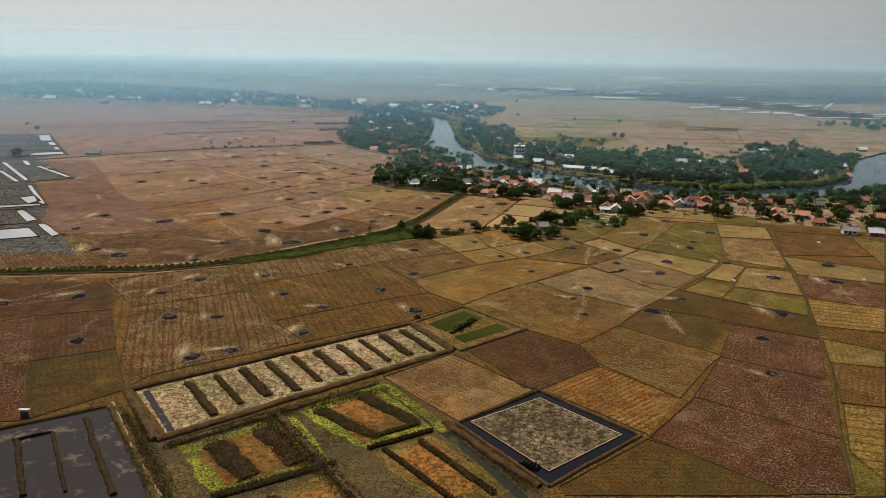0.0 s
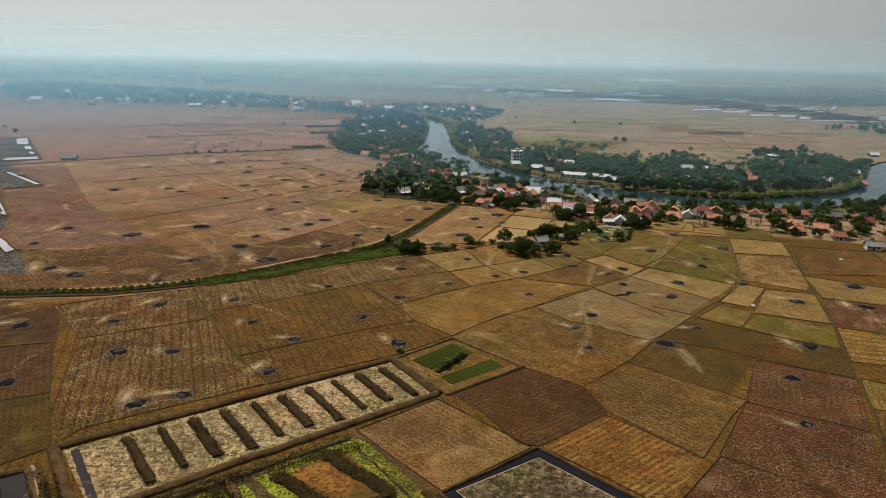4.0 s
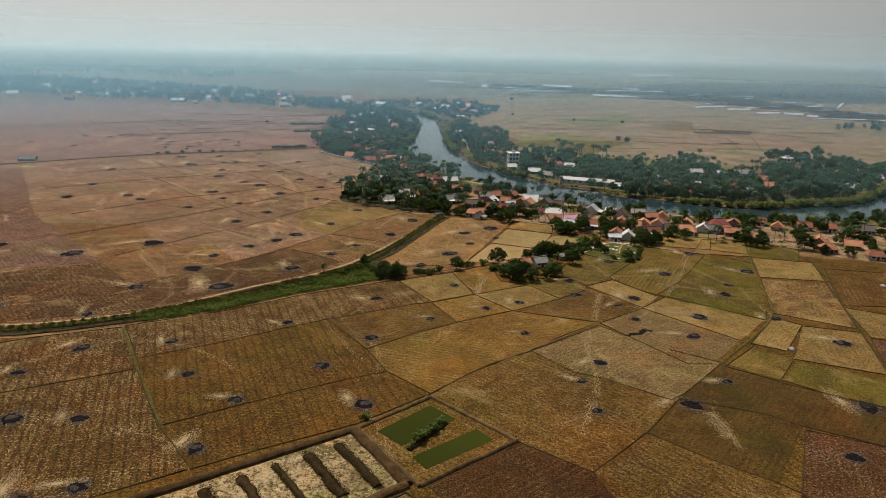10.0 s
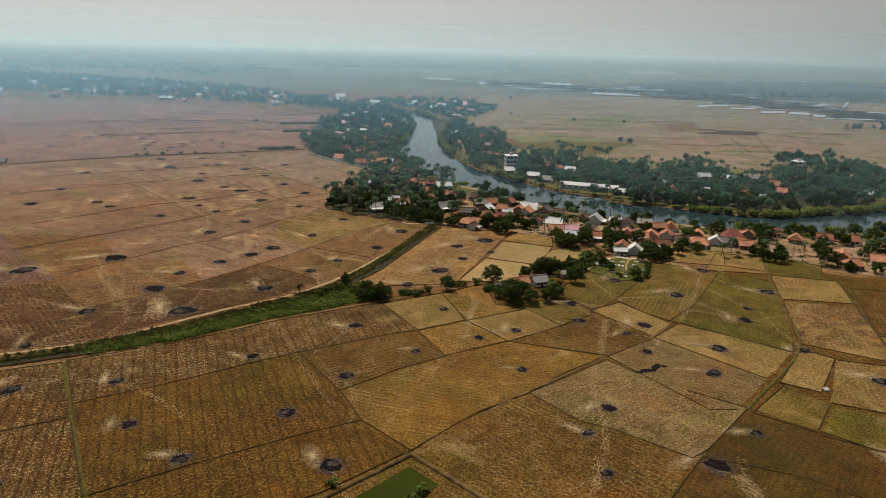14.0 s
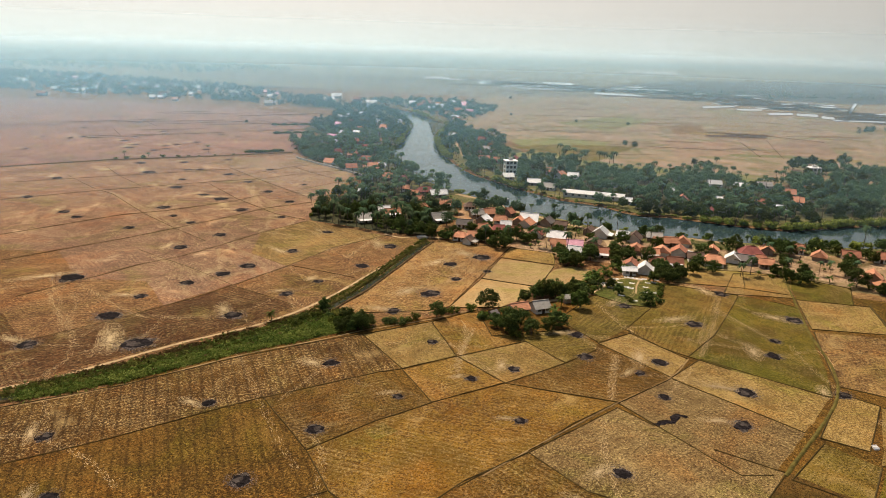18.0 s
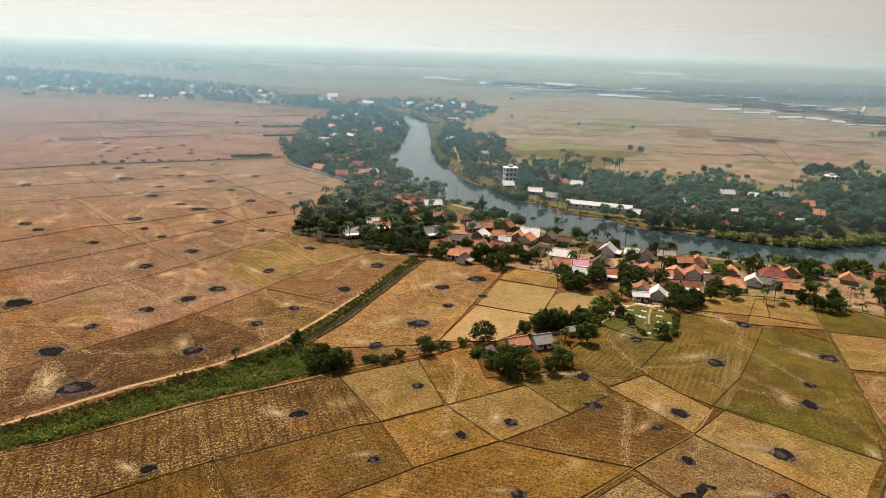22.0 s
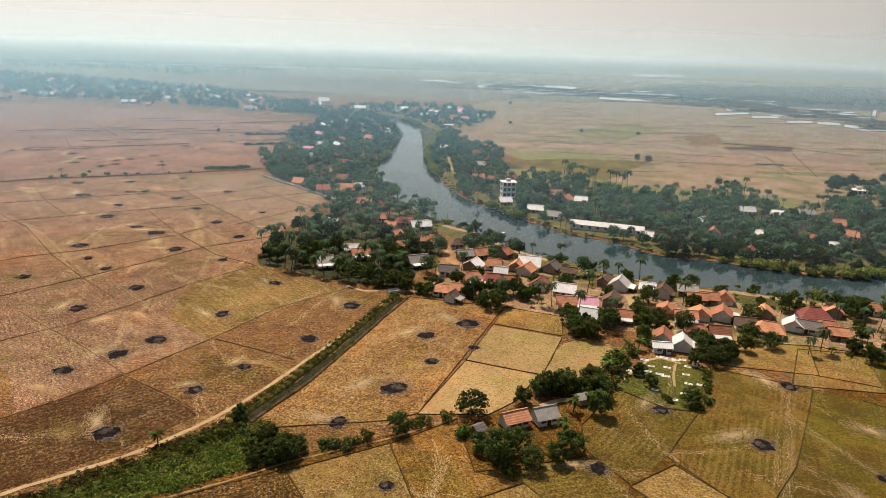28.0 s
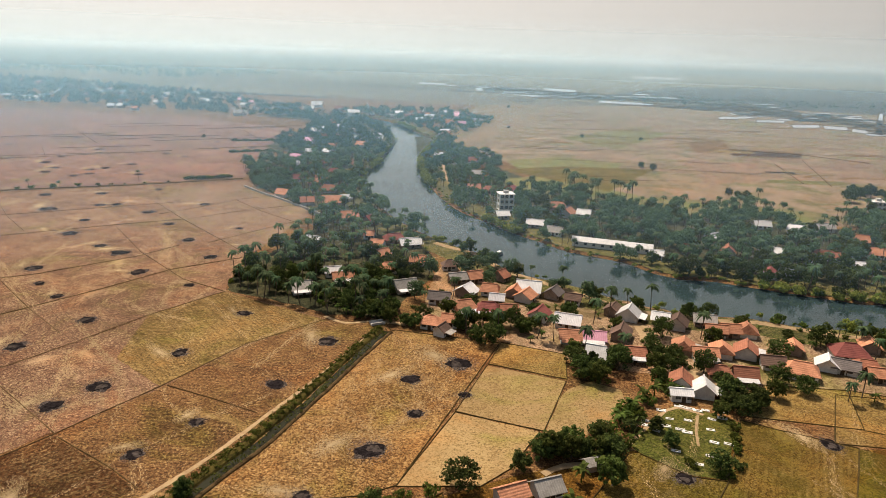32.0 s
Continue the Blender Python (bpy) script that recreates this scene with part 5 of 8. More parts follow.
ob = mesh("weed_strip", *strip_geo(soft_line([(-28.9, 145.2), (-16.0, 154.5), (-7.9, 147.3), (1.5, 133.8)], 1.5), 2.6, 0.12, 8, 0.3), MOSS)
tagged(ob, "bright yellow-green weed along the ditch", "weed", "", "structure")

# square bed inside a moat
MOAT = [(3.7, 137.4), (24.3, 153.6), (43.8, 133.6), (21.1, 114.7)]
pond = tagged(new("moat_pond"), "square dry bed ringed by a dark water moat", "pond")
slab("water", MOAT, 0.08, POND, parent=pond)
slab("dry_bed", [(6.9, 138.0), (23.8, 149.6), (39.6, 133.7), (21.8, 119.5)], 0.3, CRUST, parent=pond, edge=0.25, seed=5)
ring_dike(MOAT, 1.0, 0.55, DIKE, pond, seed=5)
mesh("salt_edge", *strip_geo(fine_line([(6.9, 138.0), (23.8, 149.6), (39.6, 133.7), (21.8, 119.5), (6.9, 138.0)], 0.8), 0.16, 0.315, 9, 0.4), TRODDEN, pond, "pale dried rim of the bed")
tarp = tagged(new("tarpaulin_heap"), "heap of black tarpaulin at the moat's edge", "tarpaulin")
hx, hy = (17.8, 120.2)
rnd = random.Random(8)
for i in range(5):
    a, b = Vector((hx - 1.6 + i * 0.7, hy + 1.0 - i * 0.35)), Vector((hx - 0.6 + i * 0.7, hy + 2.0 - i * 0.3))
    mesh("fold", *ridge_geo(fine_line([a, b], 0.4), 0.9, 1.0, i, 0.35, flat=0.5), TARP, tarp)

# twin green ponds
TWIN = [(-8.6, 195.9), (7.0, 210.5), (25.3, 192.2), (5.4, 176.1)]
pond = tagged(new("green_ponds"), "two green algae ponds inside low sandy dikes", "pond")
slab("bank_floor", TWIN, 0.06, TONES["umber"], parent=pond)
slab("algae_pond", [(-4.4, 194.9), (6.8, 206.5), (12.6, 200.8), (1.4, 189.7)], 0.12, ALGAE, parent=pond, edge=0.15)
slab("algae_pond", [(3.5, 185.6), (17.0, 196.7), (20.3, 192.5), (6.4, 181.5)], 0.12, ALGAE, parent=pond, edge=0.15)
ring_dike(TWIN, 1.2, 0.6, BUND, pond, seed=6)
mound("bank", quad_point(TWIN, 0.2, 0.55), quad_point(TWIN, 0.75, 0.42), 1.6, 0.6, RIDGE, pond, 71)

# salt pans beyond the plain on the flank, and far ahead
def pan(pts, wet=True, label="shallow grey-white pond among mud dikes", dike=1.6):
    ob = tagged(new("shallow_pond"), label, "pond", "shallow ponds")
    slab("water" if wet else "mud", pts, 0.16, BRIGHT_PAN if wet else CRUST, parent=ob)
    for a, b in zip(pts, list(pts[1:]) + [pts[0]]):
        mesh("dike", *ridge_geo(fine_line([a, b], 5.0), dike, 0.5, int(abs(a[0])), 0.2), DIKE, ob)


slab("ground", [(-439.1, 621.5), (-362.9, 637.5), (-283.4, 518.0), (-293.6, 494.3), (-227.8, 421.1), (-245.1, 408.0), (-203.8, 346.9), (-187.4, 312.7), (-165.1, 289.6), (-144.9, 261.4), (-191.0, 258.5)], 0.125, TONES["mud"], "grey mud flats between shallow ponds", "ground", edge=0.8)
for pts in ([(-365.6, 624.0), (-358.4, 629.4), (-333.4, 588.3), (-342.7, 587.0)],
            [(-333.5, 580.8), (-328.2, 581.5), (-315.2, 561.8), (-320.7, 561.1)],
            [(-313.0, 551.9), (-309.2, 552.4), (-299.3, 537.4), (-303.4, 536.9)],
            [(-310.4, 520.6), (-292.6, 528.9), (-284.3, 515.0), (-306.5, 506.6)],
            [(-299.5, 485.6), (-295.4, 486.1), (-280.2, 465.3), (-282.1, 462.8)],
            [(-275.5, 461.1), (-273.2, 463.7), (-231.4, 424.7), (-233.8, 422.5)],
            [(-306.7, 474.6), (-303.0, 475.0), (-251.4, 413.0), (-251.9, 409.2)],
            [(-290.4, 443.6), (-285.0, 442.0), (-253.4, 407.2), (-253.9, 403.5)],
            [(-242.6, 395.6), (-241.1, 397.5), (-205.0, 348.1), (-207.1, 346.6)],
            [(-228.0, 363.2), (-222.3, 368.2), (-212.3, 355.9), (-213.9, 347.4)],
            [(-232.8, 340.5), (-208.0, 349.3), (-205.6, 344.1), (-228.8, 334.4)],
            [(-211.1, 332.0), (-208.8, 334.7), (-190.2, 314.7), (-192.8, 310.1)],
            [(-186.1, 306.3), (-183.6, 308.6), (-166.5, 290.5), (-167.8, 285.7)],
            [(-204.4, 292.7), (-185.9, 300.0), (-173.0, 285.3), (-193.9, 276.6)]):
    pan(pts, True, "narrow white strip of water on mud flats", 0.7)
for pts in ([(-400.5, 578.9), (-332.8, 586.5)], [(-381.0, 549.6), (-314.7, 558.4)], [(-364.2, 524.5), (-299.4, 534.2)], [(-332.9, 489.7), (-282.0, 515.3)], [(-273.1, 398.0), (-245.7, 407.9), (-227.8, 421.1)], [(-230.7, 333.0), (-212.7, 335.7), (-203.0, 345.6)], [(-209.5, 300.4), (-188.7, 309.3), (-187.4, 312.7)], [(-203.0, 345.6), (-245.1, 408.0)], [(-165.1, 289.6), (-187.4, 312.7)], [(-282.0, 515.3), (-362.9, 637.5)]):
    bund_line(pts, 1.6, 0.6, "dark mud dike between shallow ponds")
for pts, wet in (([(386, 1118), (445, 1152), (436, 1119), (377, 1087)], True), ([(428, 1096), (467, 1101), (451, 1070), (412, 1064)], True), ([(446, 1044), (487, 1055), (470, 1021), (433, 1010)], True), ([(488, 1050), (512, 1039), (493, 1000), (469, 1010)], True), ([(511, 1027), (520, 1007), (495, 969), (487, 987)], True), ([(690, 1268), (698, 1271), (508, 963), (504, 972)], True),
                 ([(579, 1247), (610, 1258), (552, 1142), (528, 1135)], True), ([(596, 1218), (612, 1161), (555, 1115)], True), ([(364, 1262), (452, 1337), (518, 1320), (410, 1223)], False), ([(479, 1229), (559, 1240), (510, 1158), (454, 1155)], False),
                 ([(90, 1587), (127, 1645), (115, 1498), (88, 1500)], True), ([(137, 1632), (218, 1639), (206, 1561), (130, 1539)], True), ([(233, 1666), (296, 1626), (280, 1550), (223, 1554)], True), ([(283, 1358), (366, 1324), (342, 1273), (272, 1308)], True),
                 ([(627, 2481), (820, 2543), (755, 2349), (589, 2304)], True), ([(-25, 1723), (35, 1715), (33, 1650), (-21, 1660)], True), ([(-517, 1108), (-498, 1138), (-464, 1083), (-485, 1064)], True)):
    pan(pts, wet, "distant pale pond on the hazy plain")
slab("ground", [(269, 1427), (683, 1239), (1143, 1444), (1954, 2362), (585, 1883)], 0.04, TONES["mud"], "grey mud flats of distant ponds", "ground", edge=2.0)

rnd = random.Random(404)
belt = [Vector(q) for q in [(104, 1549), (267, 1469), (403, 1367), (499, 1252), (553, 1109), (599, 994)]]
for i in range(120):
    u = rnd.random() * 4.99
    p = belt[int(u)].lerp(belt[int(u) + 1], u - int(u))
    k = p.y / 900
    x, y = p.x + rnd.gauss(0, 26) * k, p.y + rnd.gauss(0, 42) * k
    L, W, s = rnd.uniform(10, 40) * k, rnd.uniform(5, 15) * k, rnd.uniform(-8, 3)
    pan([(x - L, y - W), (x + L, y - W + s), (x + L + 5, y + W + s), (x - L + 5, y + W)], rnd.random() < 0.6, "distant strip pond among dark dikes")
# strips of the far meadow
for tone, pts, words in (("grey", [(277, 810), (338, 802), (317, 762), (262, 766)], "dark ploughed strip on the far meadow"), ("grey", [(253, 845), (300, 876), (268, 785), (239, 778)], "dark ploughed strip on the far meadow"),
                         ("pasture", [(73, 707), (117, 730), (159, 708), (132, 645), (81, 659)], "green grassy strip on the far meadow"), ("pasture", [(136, 850), (222, 946), (263, 915), (172, 784)], "faintly green grass on the far meadow"),
                         ("pasture", [(54, 626), (100, 651), (141, 589), (189, 575), (229, 565), (207, 532), (167, 543), (119, 554), (83, 579)], "green grass along the edge of the palms"),
                         ("heath", [(283, 735), (322, 738), (293, 662), (261, 647)], "pale stubble plot on the far meadow"), ("heath", [(339, 767), (373, 762), (329, 659), (294, 660)], "pale stubble plot on the far meadow"),
                         ("heath", [(208, 738), (278, 734), (256, 665), (196, 635)], "pale stubble plot on the far meadow")):
    slab("rice_field", pts, 0.045, TONES[tone], words, "field", edge=1.6, group="rice fields")
# old plots of the meadow, low and narrow
rnd = random.Random(515)
for i in range(70):
    x, y = rnd.uniform(120, 520), rnd.uniform(640, 1120)
    if river_depth(np.array([[x, y]]))[0] > -60 or y < 560 + 0.35 * abs(x - 250):
        continue
    L, W, s = rnd.uniform(10, 32), rnd.uniform(3, 8), rnd.uniform(-4, 4)
    slab("rice_field", [(x - L, y - W), (x + L, y - W + s), (x + L + 5, y + W + s), (x - L + 5, y + W)], 0.05 + 0.004 * (i % 5), TONES[rnd.choice(("heath", "heath", "pasture", "dry", "grey"))], "narrow old plot on the far meadow", "field", edge=0.9, group="rice fields", seed=i)


# ---- burnt straw patches
def ash_mesh(seed):
    rnd = random.Random(seed)
    v, f, n = [(0, 0, 0.16)], [], 22
    ph = [rnd.uniform(0, 6.28) for _ in range(5)]
    for k, (s, z) in enumerate(((0.45, 0.14), (0.8, 0.12), (1.0, 0.07))):
        for i in range(n):
            a = 6.2832 * i / n
            r = s * (1 + 0.13 * math.sin(2 * a + ph[0]) + 0.1 * math.sin(3 * a + ph[1]) + 0.09 * math.sin(5 * a + ph[2]) + 0.07 * math.sin(9 * a + ph[3]) + rnd.uniform(-0.06, 0.06))
            v.append((r * math.cos(a), r * math.sin(a), z + rnd.uniform(-0.02, 0.03)))
    f += [(0, 1 + i, 1 + (i + 1) % n) for i in range(n)]
    for k in range(2):
        for i in range(n):
            a, b = 1 + k * n + i, 1 + k * n + (i + 1) % n
            f.append((a, a + n, b + n, b))
    o = len(v)
    v += [(x, y, -0.05) for x, y, z in v[1 + 2 * n:1 + 3 * n]]
    f += [(1 + 2 * n + i, o + i, o + (i + 1) % n, 1 + 2 * n + (i + 1) % n) for i in range(n)]
    return v, f


def flat_copy(name, geo, material, s, z):
    v, f = geo
    me = bpy.data.meshes.new(name)
    me.from_pydata([(x * s, y * s, zz if zz < 0 else z * (0.4 + 0.6 * zz / 0.16)) for x, y, zz in v], [], f)
    me.materials.append(material)
    return me


def scatter_geo(seed, inner, outer, count, size):
    """Loose flecks thinning outwards round a patch."""
    rnd = random.Random(seed)
    v, f = [], []
    for _ in range(count):
        a, r = rnd.uniform(0, 6.28), inner + (outer - inner) * rnd.random() ** 1.6
        x, y, s, t = r * math.cos(a), r * math.sin(a), size * rnd.uniform(0.4, 1.2), rnd.uniform(0, 3.1)
        o = len(v)
        for k in range(3):
            q = t + k * 2.1
            v.append((x + s * math.cos(q), y + s * math.sin(q), 0.13 + 0.02 * rnd.random()))
        f.append((o, o + 1, o + 2))
    return v, f


ASHES = [flat_copy("ash", ash_mesh(s), ASH, 0.88, 0.2) for s in range(6)]
RIMS = [flat_copy("ash_rim", ash_mesh(s + 20), PALE_ASH, 1.0, 0.11) for s in range(6)]
CORES = [flat_copy("grey_ash", ash_mesh(s + 40), PALE_ASH, 0.5, 0.24) for s in range(6)]
FLECKS = []
for s in range(6):
    me = bpy.data.meshes.new("ash_scatter")
    me.from_pydata(*[list(q) if i else q for i, q in enumerate((scatter_geo(s, 0.8, 1.75, 520, 0.042)[0], [], scatter_geo(s, 0.8, 1.75, 520, 0.042)[1]))])
    me.materials.append(ASH if s < 3 else ASH_FLECK)
    FLECKS.append(me)
STRAWS = []
for s in range(5):
    g = scatter_geo(s + 60, 0.0, 1.6, 2400, 0.042)
    me = bpy.data.meshes.new("straw")
    me.from_pydata(g[0], [], g[1])
    me.materials.append(TRAMPLED)
    STRAWS.append(me)
_ash = []


def burnt(places):
    for x, y, r in places:
        if any((x - a) ** 2 + (y - b) ** 2 < 36 for a, b in _ash):
            continue
        _ash.append((x, y))
        i = len(_ash)
        rnd = random.Random(i)
        ob = tagged(new("burnt_patch"), "black ash patch of burnt straw with a pale rim on stubble", "burnt patch", "burnt straw patches")
        ob.matrix_world = pose(x, y, 0, 0, 0, rnd.uniform(0, 360))
        st = (r * rnd.uniform(0.8, 1.0), r * rnd.uniform(0.7, 0.92), 1)
        shared("ash", ASHES[i % 6], ob, (0, 0, 0), 0, st)
        shared("ash_rim", RIMS[(i * 5) % 6], ob, (0, 0, 0), 1.0, st)
        shared("ash_scatter", FLECKS[i % 3], ob, (0, 0, 0), 0.5, st)["kind"] = "stuff"
        shared("pale_ash", FLECKS[3 + i % 3], ob, (0, 0, 0), 1.7, (st[0] * 0.94, st[1] * 0.94, 1))["kind"] = "stuff"
        if i % 3:
            shared("grey_ash", CORES[(i * 3) % 6], ob, (0.2 * r, 0.1 * r, 0), 2.0, st)
        if i % 4:
            sp = tagged(new("trampled_straw", STRAWS[i % 5]), "pale trampled threshing place of loose straw", "straw", "threshing places", "stuff")
            a = rnd.uniform(2.2, 4.0)
            sp.matrix_world = Matrix.LocRotScale(Vector((x + math.cos(a) * r * 2.1, y + abs(math.sin(a)) * r * 1.8, 0)), Euler((0, 0, rnd.uniform(0, 6))), Vector((r * rnd.uniform(1.1, 1.9), r * rnd.uniform(0.4, 0.7), 1)))


burnt([(1.5, 311.6, 2.3), (-157, 519, 4.5), (-131, 532, 2.5), (-110, 519, 3.6), (-126, 479, 3.3), (-131, 501, 2.4), (-93, 499, 2.8), (-76, 475, 3.1), (-95, 455, 4.0), (-115.5, 434.1, 3.4), (-78.8, 433.3, 3.2), (-60, 453, 2.8), (-105.1, 419.0, 2.0), (-93.6, 407.8, 2.1), (-57.1, 421.7, 2.1), (-75.2, 389.8, 2.9), (-84.7, 370.9, 2.8), (-52, 468, 2.0), (-41.5, 370.1, 2.5), (-53.4, 350.7, 3.0), (-59.4, 341.2, 2.8), (-25.7, 336.3, 2.1), (-33.7, 323.8, 2.0), (-12.8, 354.4, 2.8)])
burnt([(-32.5, 398.5, 2.2), (-90, 538, 3.1), (-149, 555, 2.7), (-174, 548, 3.5), (-125, 569, 2.4), (-61, 495, 2.1), (12.5, 327.5, 3.8), (21.1, 342.5, 2.3), (19.4, 359.0, 2.7), (31.4, 368.6, 3.8), (-4.4, 380.0, 3.0), (32.5, 351.8, 1.6), (110.4, 334.6, 2.7), (74.5, 320.9, 2.2)])
burnt([(54.7, 297.1, 2.4), (54.5, 282.9, 2.2), (91.9, 307.3, 3.0), (73.5, 280.6, 2.6), (66.6, 273.9, 1.5), (13.7, 289.7, 1.6), (23.5, 268.7, 1.7), (34.5, 274.4, 1.8), (33.5, 249.4, 1.6), (69.0, 261.9, 1.7), (82.6, 249.8, 2.6), (89.8, 265.1, 2.8), (106.2, 286.4, 2.5), (111.2, 296.3, 1.8), (124.7, 312.5, 2.8), (109.0, 333.1, 2.9)])
burnt([(-36.0, 253.6, 1.9), (-64.2, 238.5, 1.8), (-10.5, 244.0, 2.2), (-11.9, 275.2, 2.3), (6.1, 258.9, 1.4), (-45.5, 304.7, 2.9), (-80.3, 301.8, 3.9), (-64.7, 283.7, 4.2), (-92.5, 281.3, 2.9), (-107.4, 333.5, 4.4), (-68.2, 331.4, 2.7), (-78.2, 318.1, 2.2)])
burnt([(-164.4, 325.9, 3.2), (-131.5, 316.8, 4.2), (-109.7, 335.0, 4.3), (-165.0, 300.4, 2.4), (-140.4, 268.1, 3.2), (-127.9, 260.9, 4.1), (-96.4, 256.7, 2.0), (-94.0, 280.6, 3.2), (-81.6, 302.3, 3.9), (-66.7, 283.3, 3.6), (-45.7, 304.9, 2.7), (-183.9, 413.8, 3.2), (-187.3, 447.8, 3.0), (-155.4, 420.4, 3.1), (-145.5, 412.0, 2.7), (-115.7, 397.0, 2.5), (-106.4, 419.5, 2.3), (-77.6, 434.0, 2.7), (-106, 463, 2.9), (-160, 518, 3.8)])
burnt([(-94.3, 218.4, 1.9), (-86.1, 233.2, 2.7), (-83.3, 197.0, 2.7), (-69.0, 197.7, 2.1), (-66.4, 169.0, 2.6), (-57.3, 173.7, 2.2), (-101.8, 178.3, 2.6), (-40.2, 187.1, 2.3), (-38.0, 207.5, 2.1), (-53.2, 219.5, 1.9), (-21.0, 225.8, 2.3), (-10.0, 242.0, 2.4), (-67.5, 242.7, 1.8), (-8.5, 206.4, 2.5), (51.3, 230.9, 2.1), (44.4, 220.1, 1.6), (45.1, 205.6, 1.5)])
burnt([(68.0, 209.2, 2.8), (81.1, 221.5, 1.7), (86.5, 165.4, 1.7), (94.5, 188.6, 2.1), (109.9, 209.8, 3.0), (124.4, 247.0, 2.7), (145.5, 242.9, 3.0), (153.8, 264.3, 3.3), (-139.5, 206.4, 2.2), (-119.5, 213.8, 2.9), (113.4, 264.9, 2.1), (-138, 530, 2.8), (-109, 519, 3.7), (-259, 451, 3.6), (-198, 495, 3.2)])
rnd = random.Random(909)
burnt([(-105 - 190 * u - 40 * rnd.random(), 612 + 260 * rnd.random() - 40 * u, rnd.uniform(2.2, 3.6)) for u in [rnd.random() for _ in range(34)]])
# white sacks left on the fields, a green seep, and a spill of straw
for x, y in [(107.4, 242.1), (168.1, 299.0), (157.9, 246.2)]:
    ob = tagged(new("sack_heap"), "small heap of white grain sacks on the stubble", "sacks", "grain sacks")
    for k in range(4):
        mesh("sack", *ridge_geo(fine_line([(x - 0.6, y - 0.5 + 0.35 * k), (x + 0.5, y - 0.4 + 0.35 * k)], 0.2), 0.45, 0.4 + 0.1 * (k % 2), k, 0.2, flat=0.5), STONE, ob)
slab("ground", [(-0.8, 243.7), (3.6, 247.6), (7.0, 244.1), (2.2, 240.6)], 0.12, TONES["olive"], "dark green seep in a fallow field", "ground", edge=0.6)
trodden([(70.4, 205.7), (70.8, 202.0), (70.8, 195.0)], 1.5, 60, 5, 1.0, "pale spill of straw beside a burnt patch")
# zigzag scorch mark
ob = mesh("scorch_mark", *strip_geo(fine_line([(63.1, 248.9), (65.5, 250.7), (67.3, 250.6), (69.3, 253.8), (71.4, 252.8)], 0.8), 1.5, 0.14, 2, 0.5), ASH)
tagged(ob, "jagged black scorch mark across a stubble field", "burnt patch", "", "stuff")

# haul tracks fanning out from the burnt heaps
rnd = random.Random(12)
for x, y in [q for q in _ash if 150 < q[1] < 540]:
    for _ in range(rnd.choice((2, 2, 3, 3) if y > 285 or (x < -40 and y > 225) else (0, 0, 1))):
        a, L = rnd.uniform(0, 6.28), rnd.uniform(10, 26)
        d = Vector((math.cos(a), math.sin(a)))
        p = Vector((x, y)) + d * 2.5
        trodden([p, p + d * L * 0.5 + Vector((rnd.uniform(-1.5, 1.5), rnd.uniform(-1.5, 1.5))), p + d * L], rnd.uniform(0.4, 1.1), 12, int(x), 1.0, "faint pale straw track fanning out from a burnt heap")


# ---- houses
ROOFS = {"orange": (CLAY, "orange clay-tile"), "rust": (RUSTY, "dark rust clay-tile"), "crimson": (MAROON, "crimson tile"), "grey": (SLATE, "weathered grey tile"),
         "brown": (EARTHEN, "old brown tile"), "white": (SHEET, "white metal-sheet"), "pink": (PINK, "pink metal-sheet"), "dull": (DULL, "dull grey fibre-sheet")}
_houses = []


def roof_geo(w, d, h, rise, hip, over, thick=0.14):
    """Gable or hipped roof with overhang and thickness; ridge along x. Returns the two layers as one closed shell."""
    X, Y, e = w / 2 + over, d / 2 + over, rise * over / (d / 2)
    run = (w / 2 + over) - (min(d / 2 + over, w / 2) * hip)
    lo = h - e
    top = [(-X, -Y, lo), (X, -Y, lo), (X, Y, lo), (-X, Y, lo), (-run, 0, h + rise), (run, 0, h + rise)]
    v = top + [(x, y, z - thick) for x, y, z in top]
    f = [(0, 1, 5, 4), (2, 3, 4, 5), (1, 2, 5), (3, 0, 4), (7, 6, 10, 11), (9, 8, 11, 10), (8, 7, 11), (6, 9, 10)]
    f += [(i, i + 6, (i + 1) % 4 + 6, (i + 1) % 4) for i in range(4)]
    if hip < 0.05:  # gable ends stay open under the roof sheets
        f = [(0, 1, 5, 4), (2, 3, 4, 5), (7, 6, 10, 11), (9, 8, 11, 10), (0, 6, 7, 1), (2, 8, 9, 3), (1, 7, 11, 5), (5, 11, 8, 2), (3, 9, 10, 4), (4, 10, 6, 0)]
    return v, f


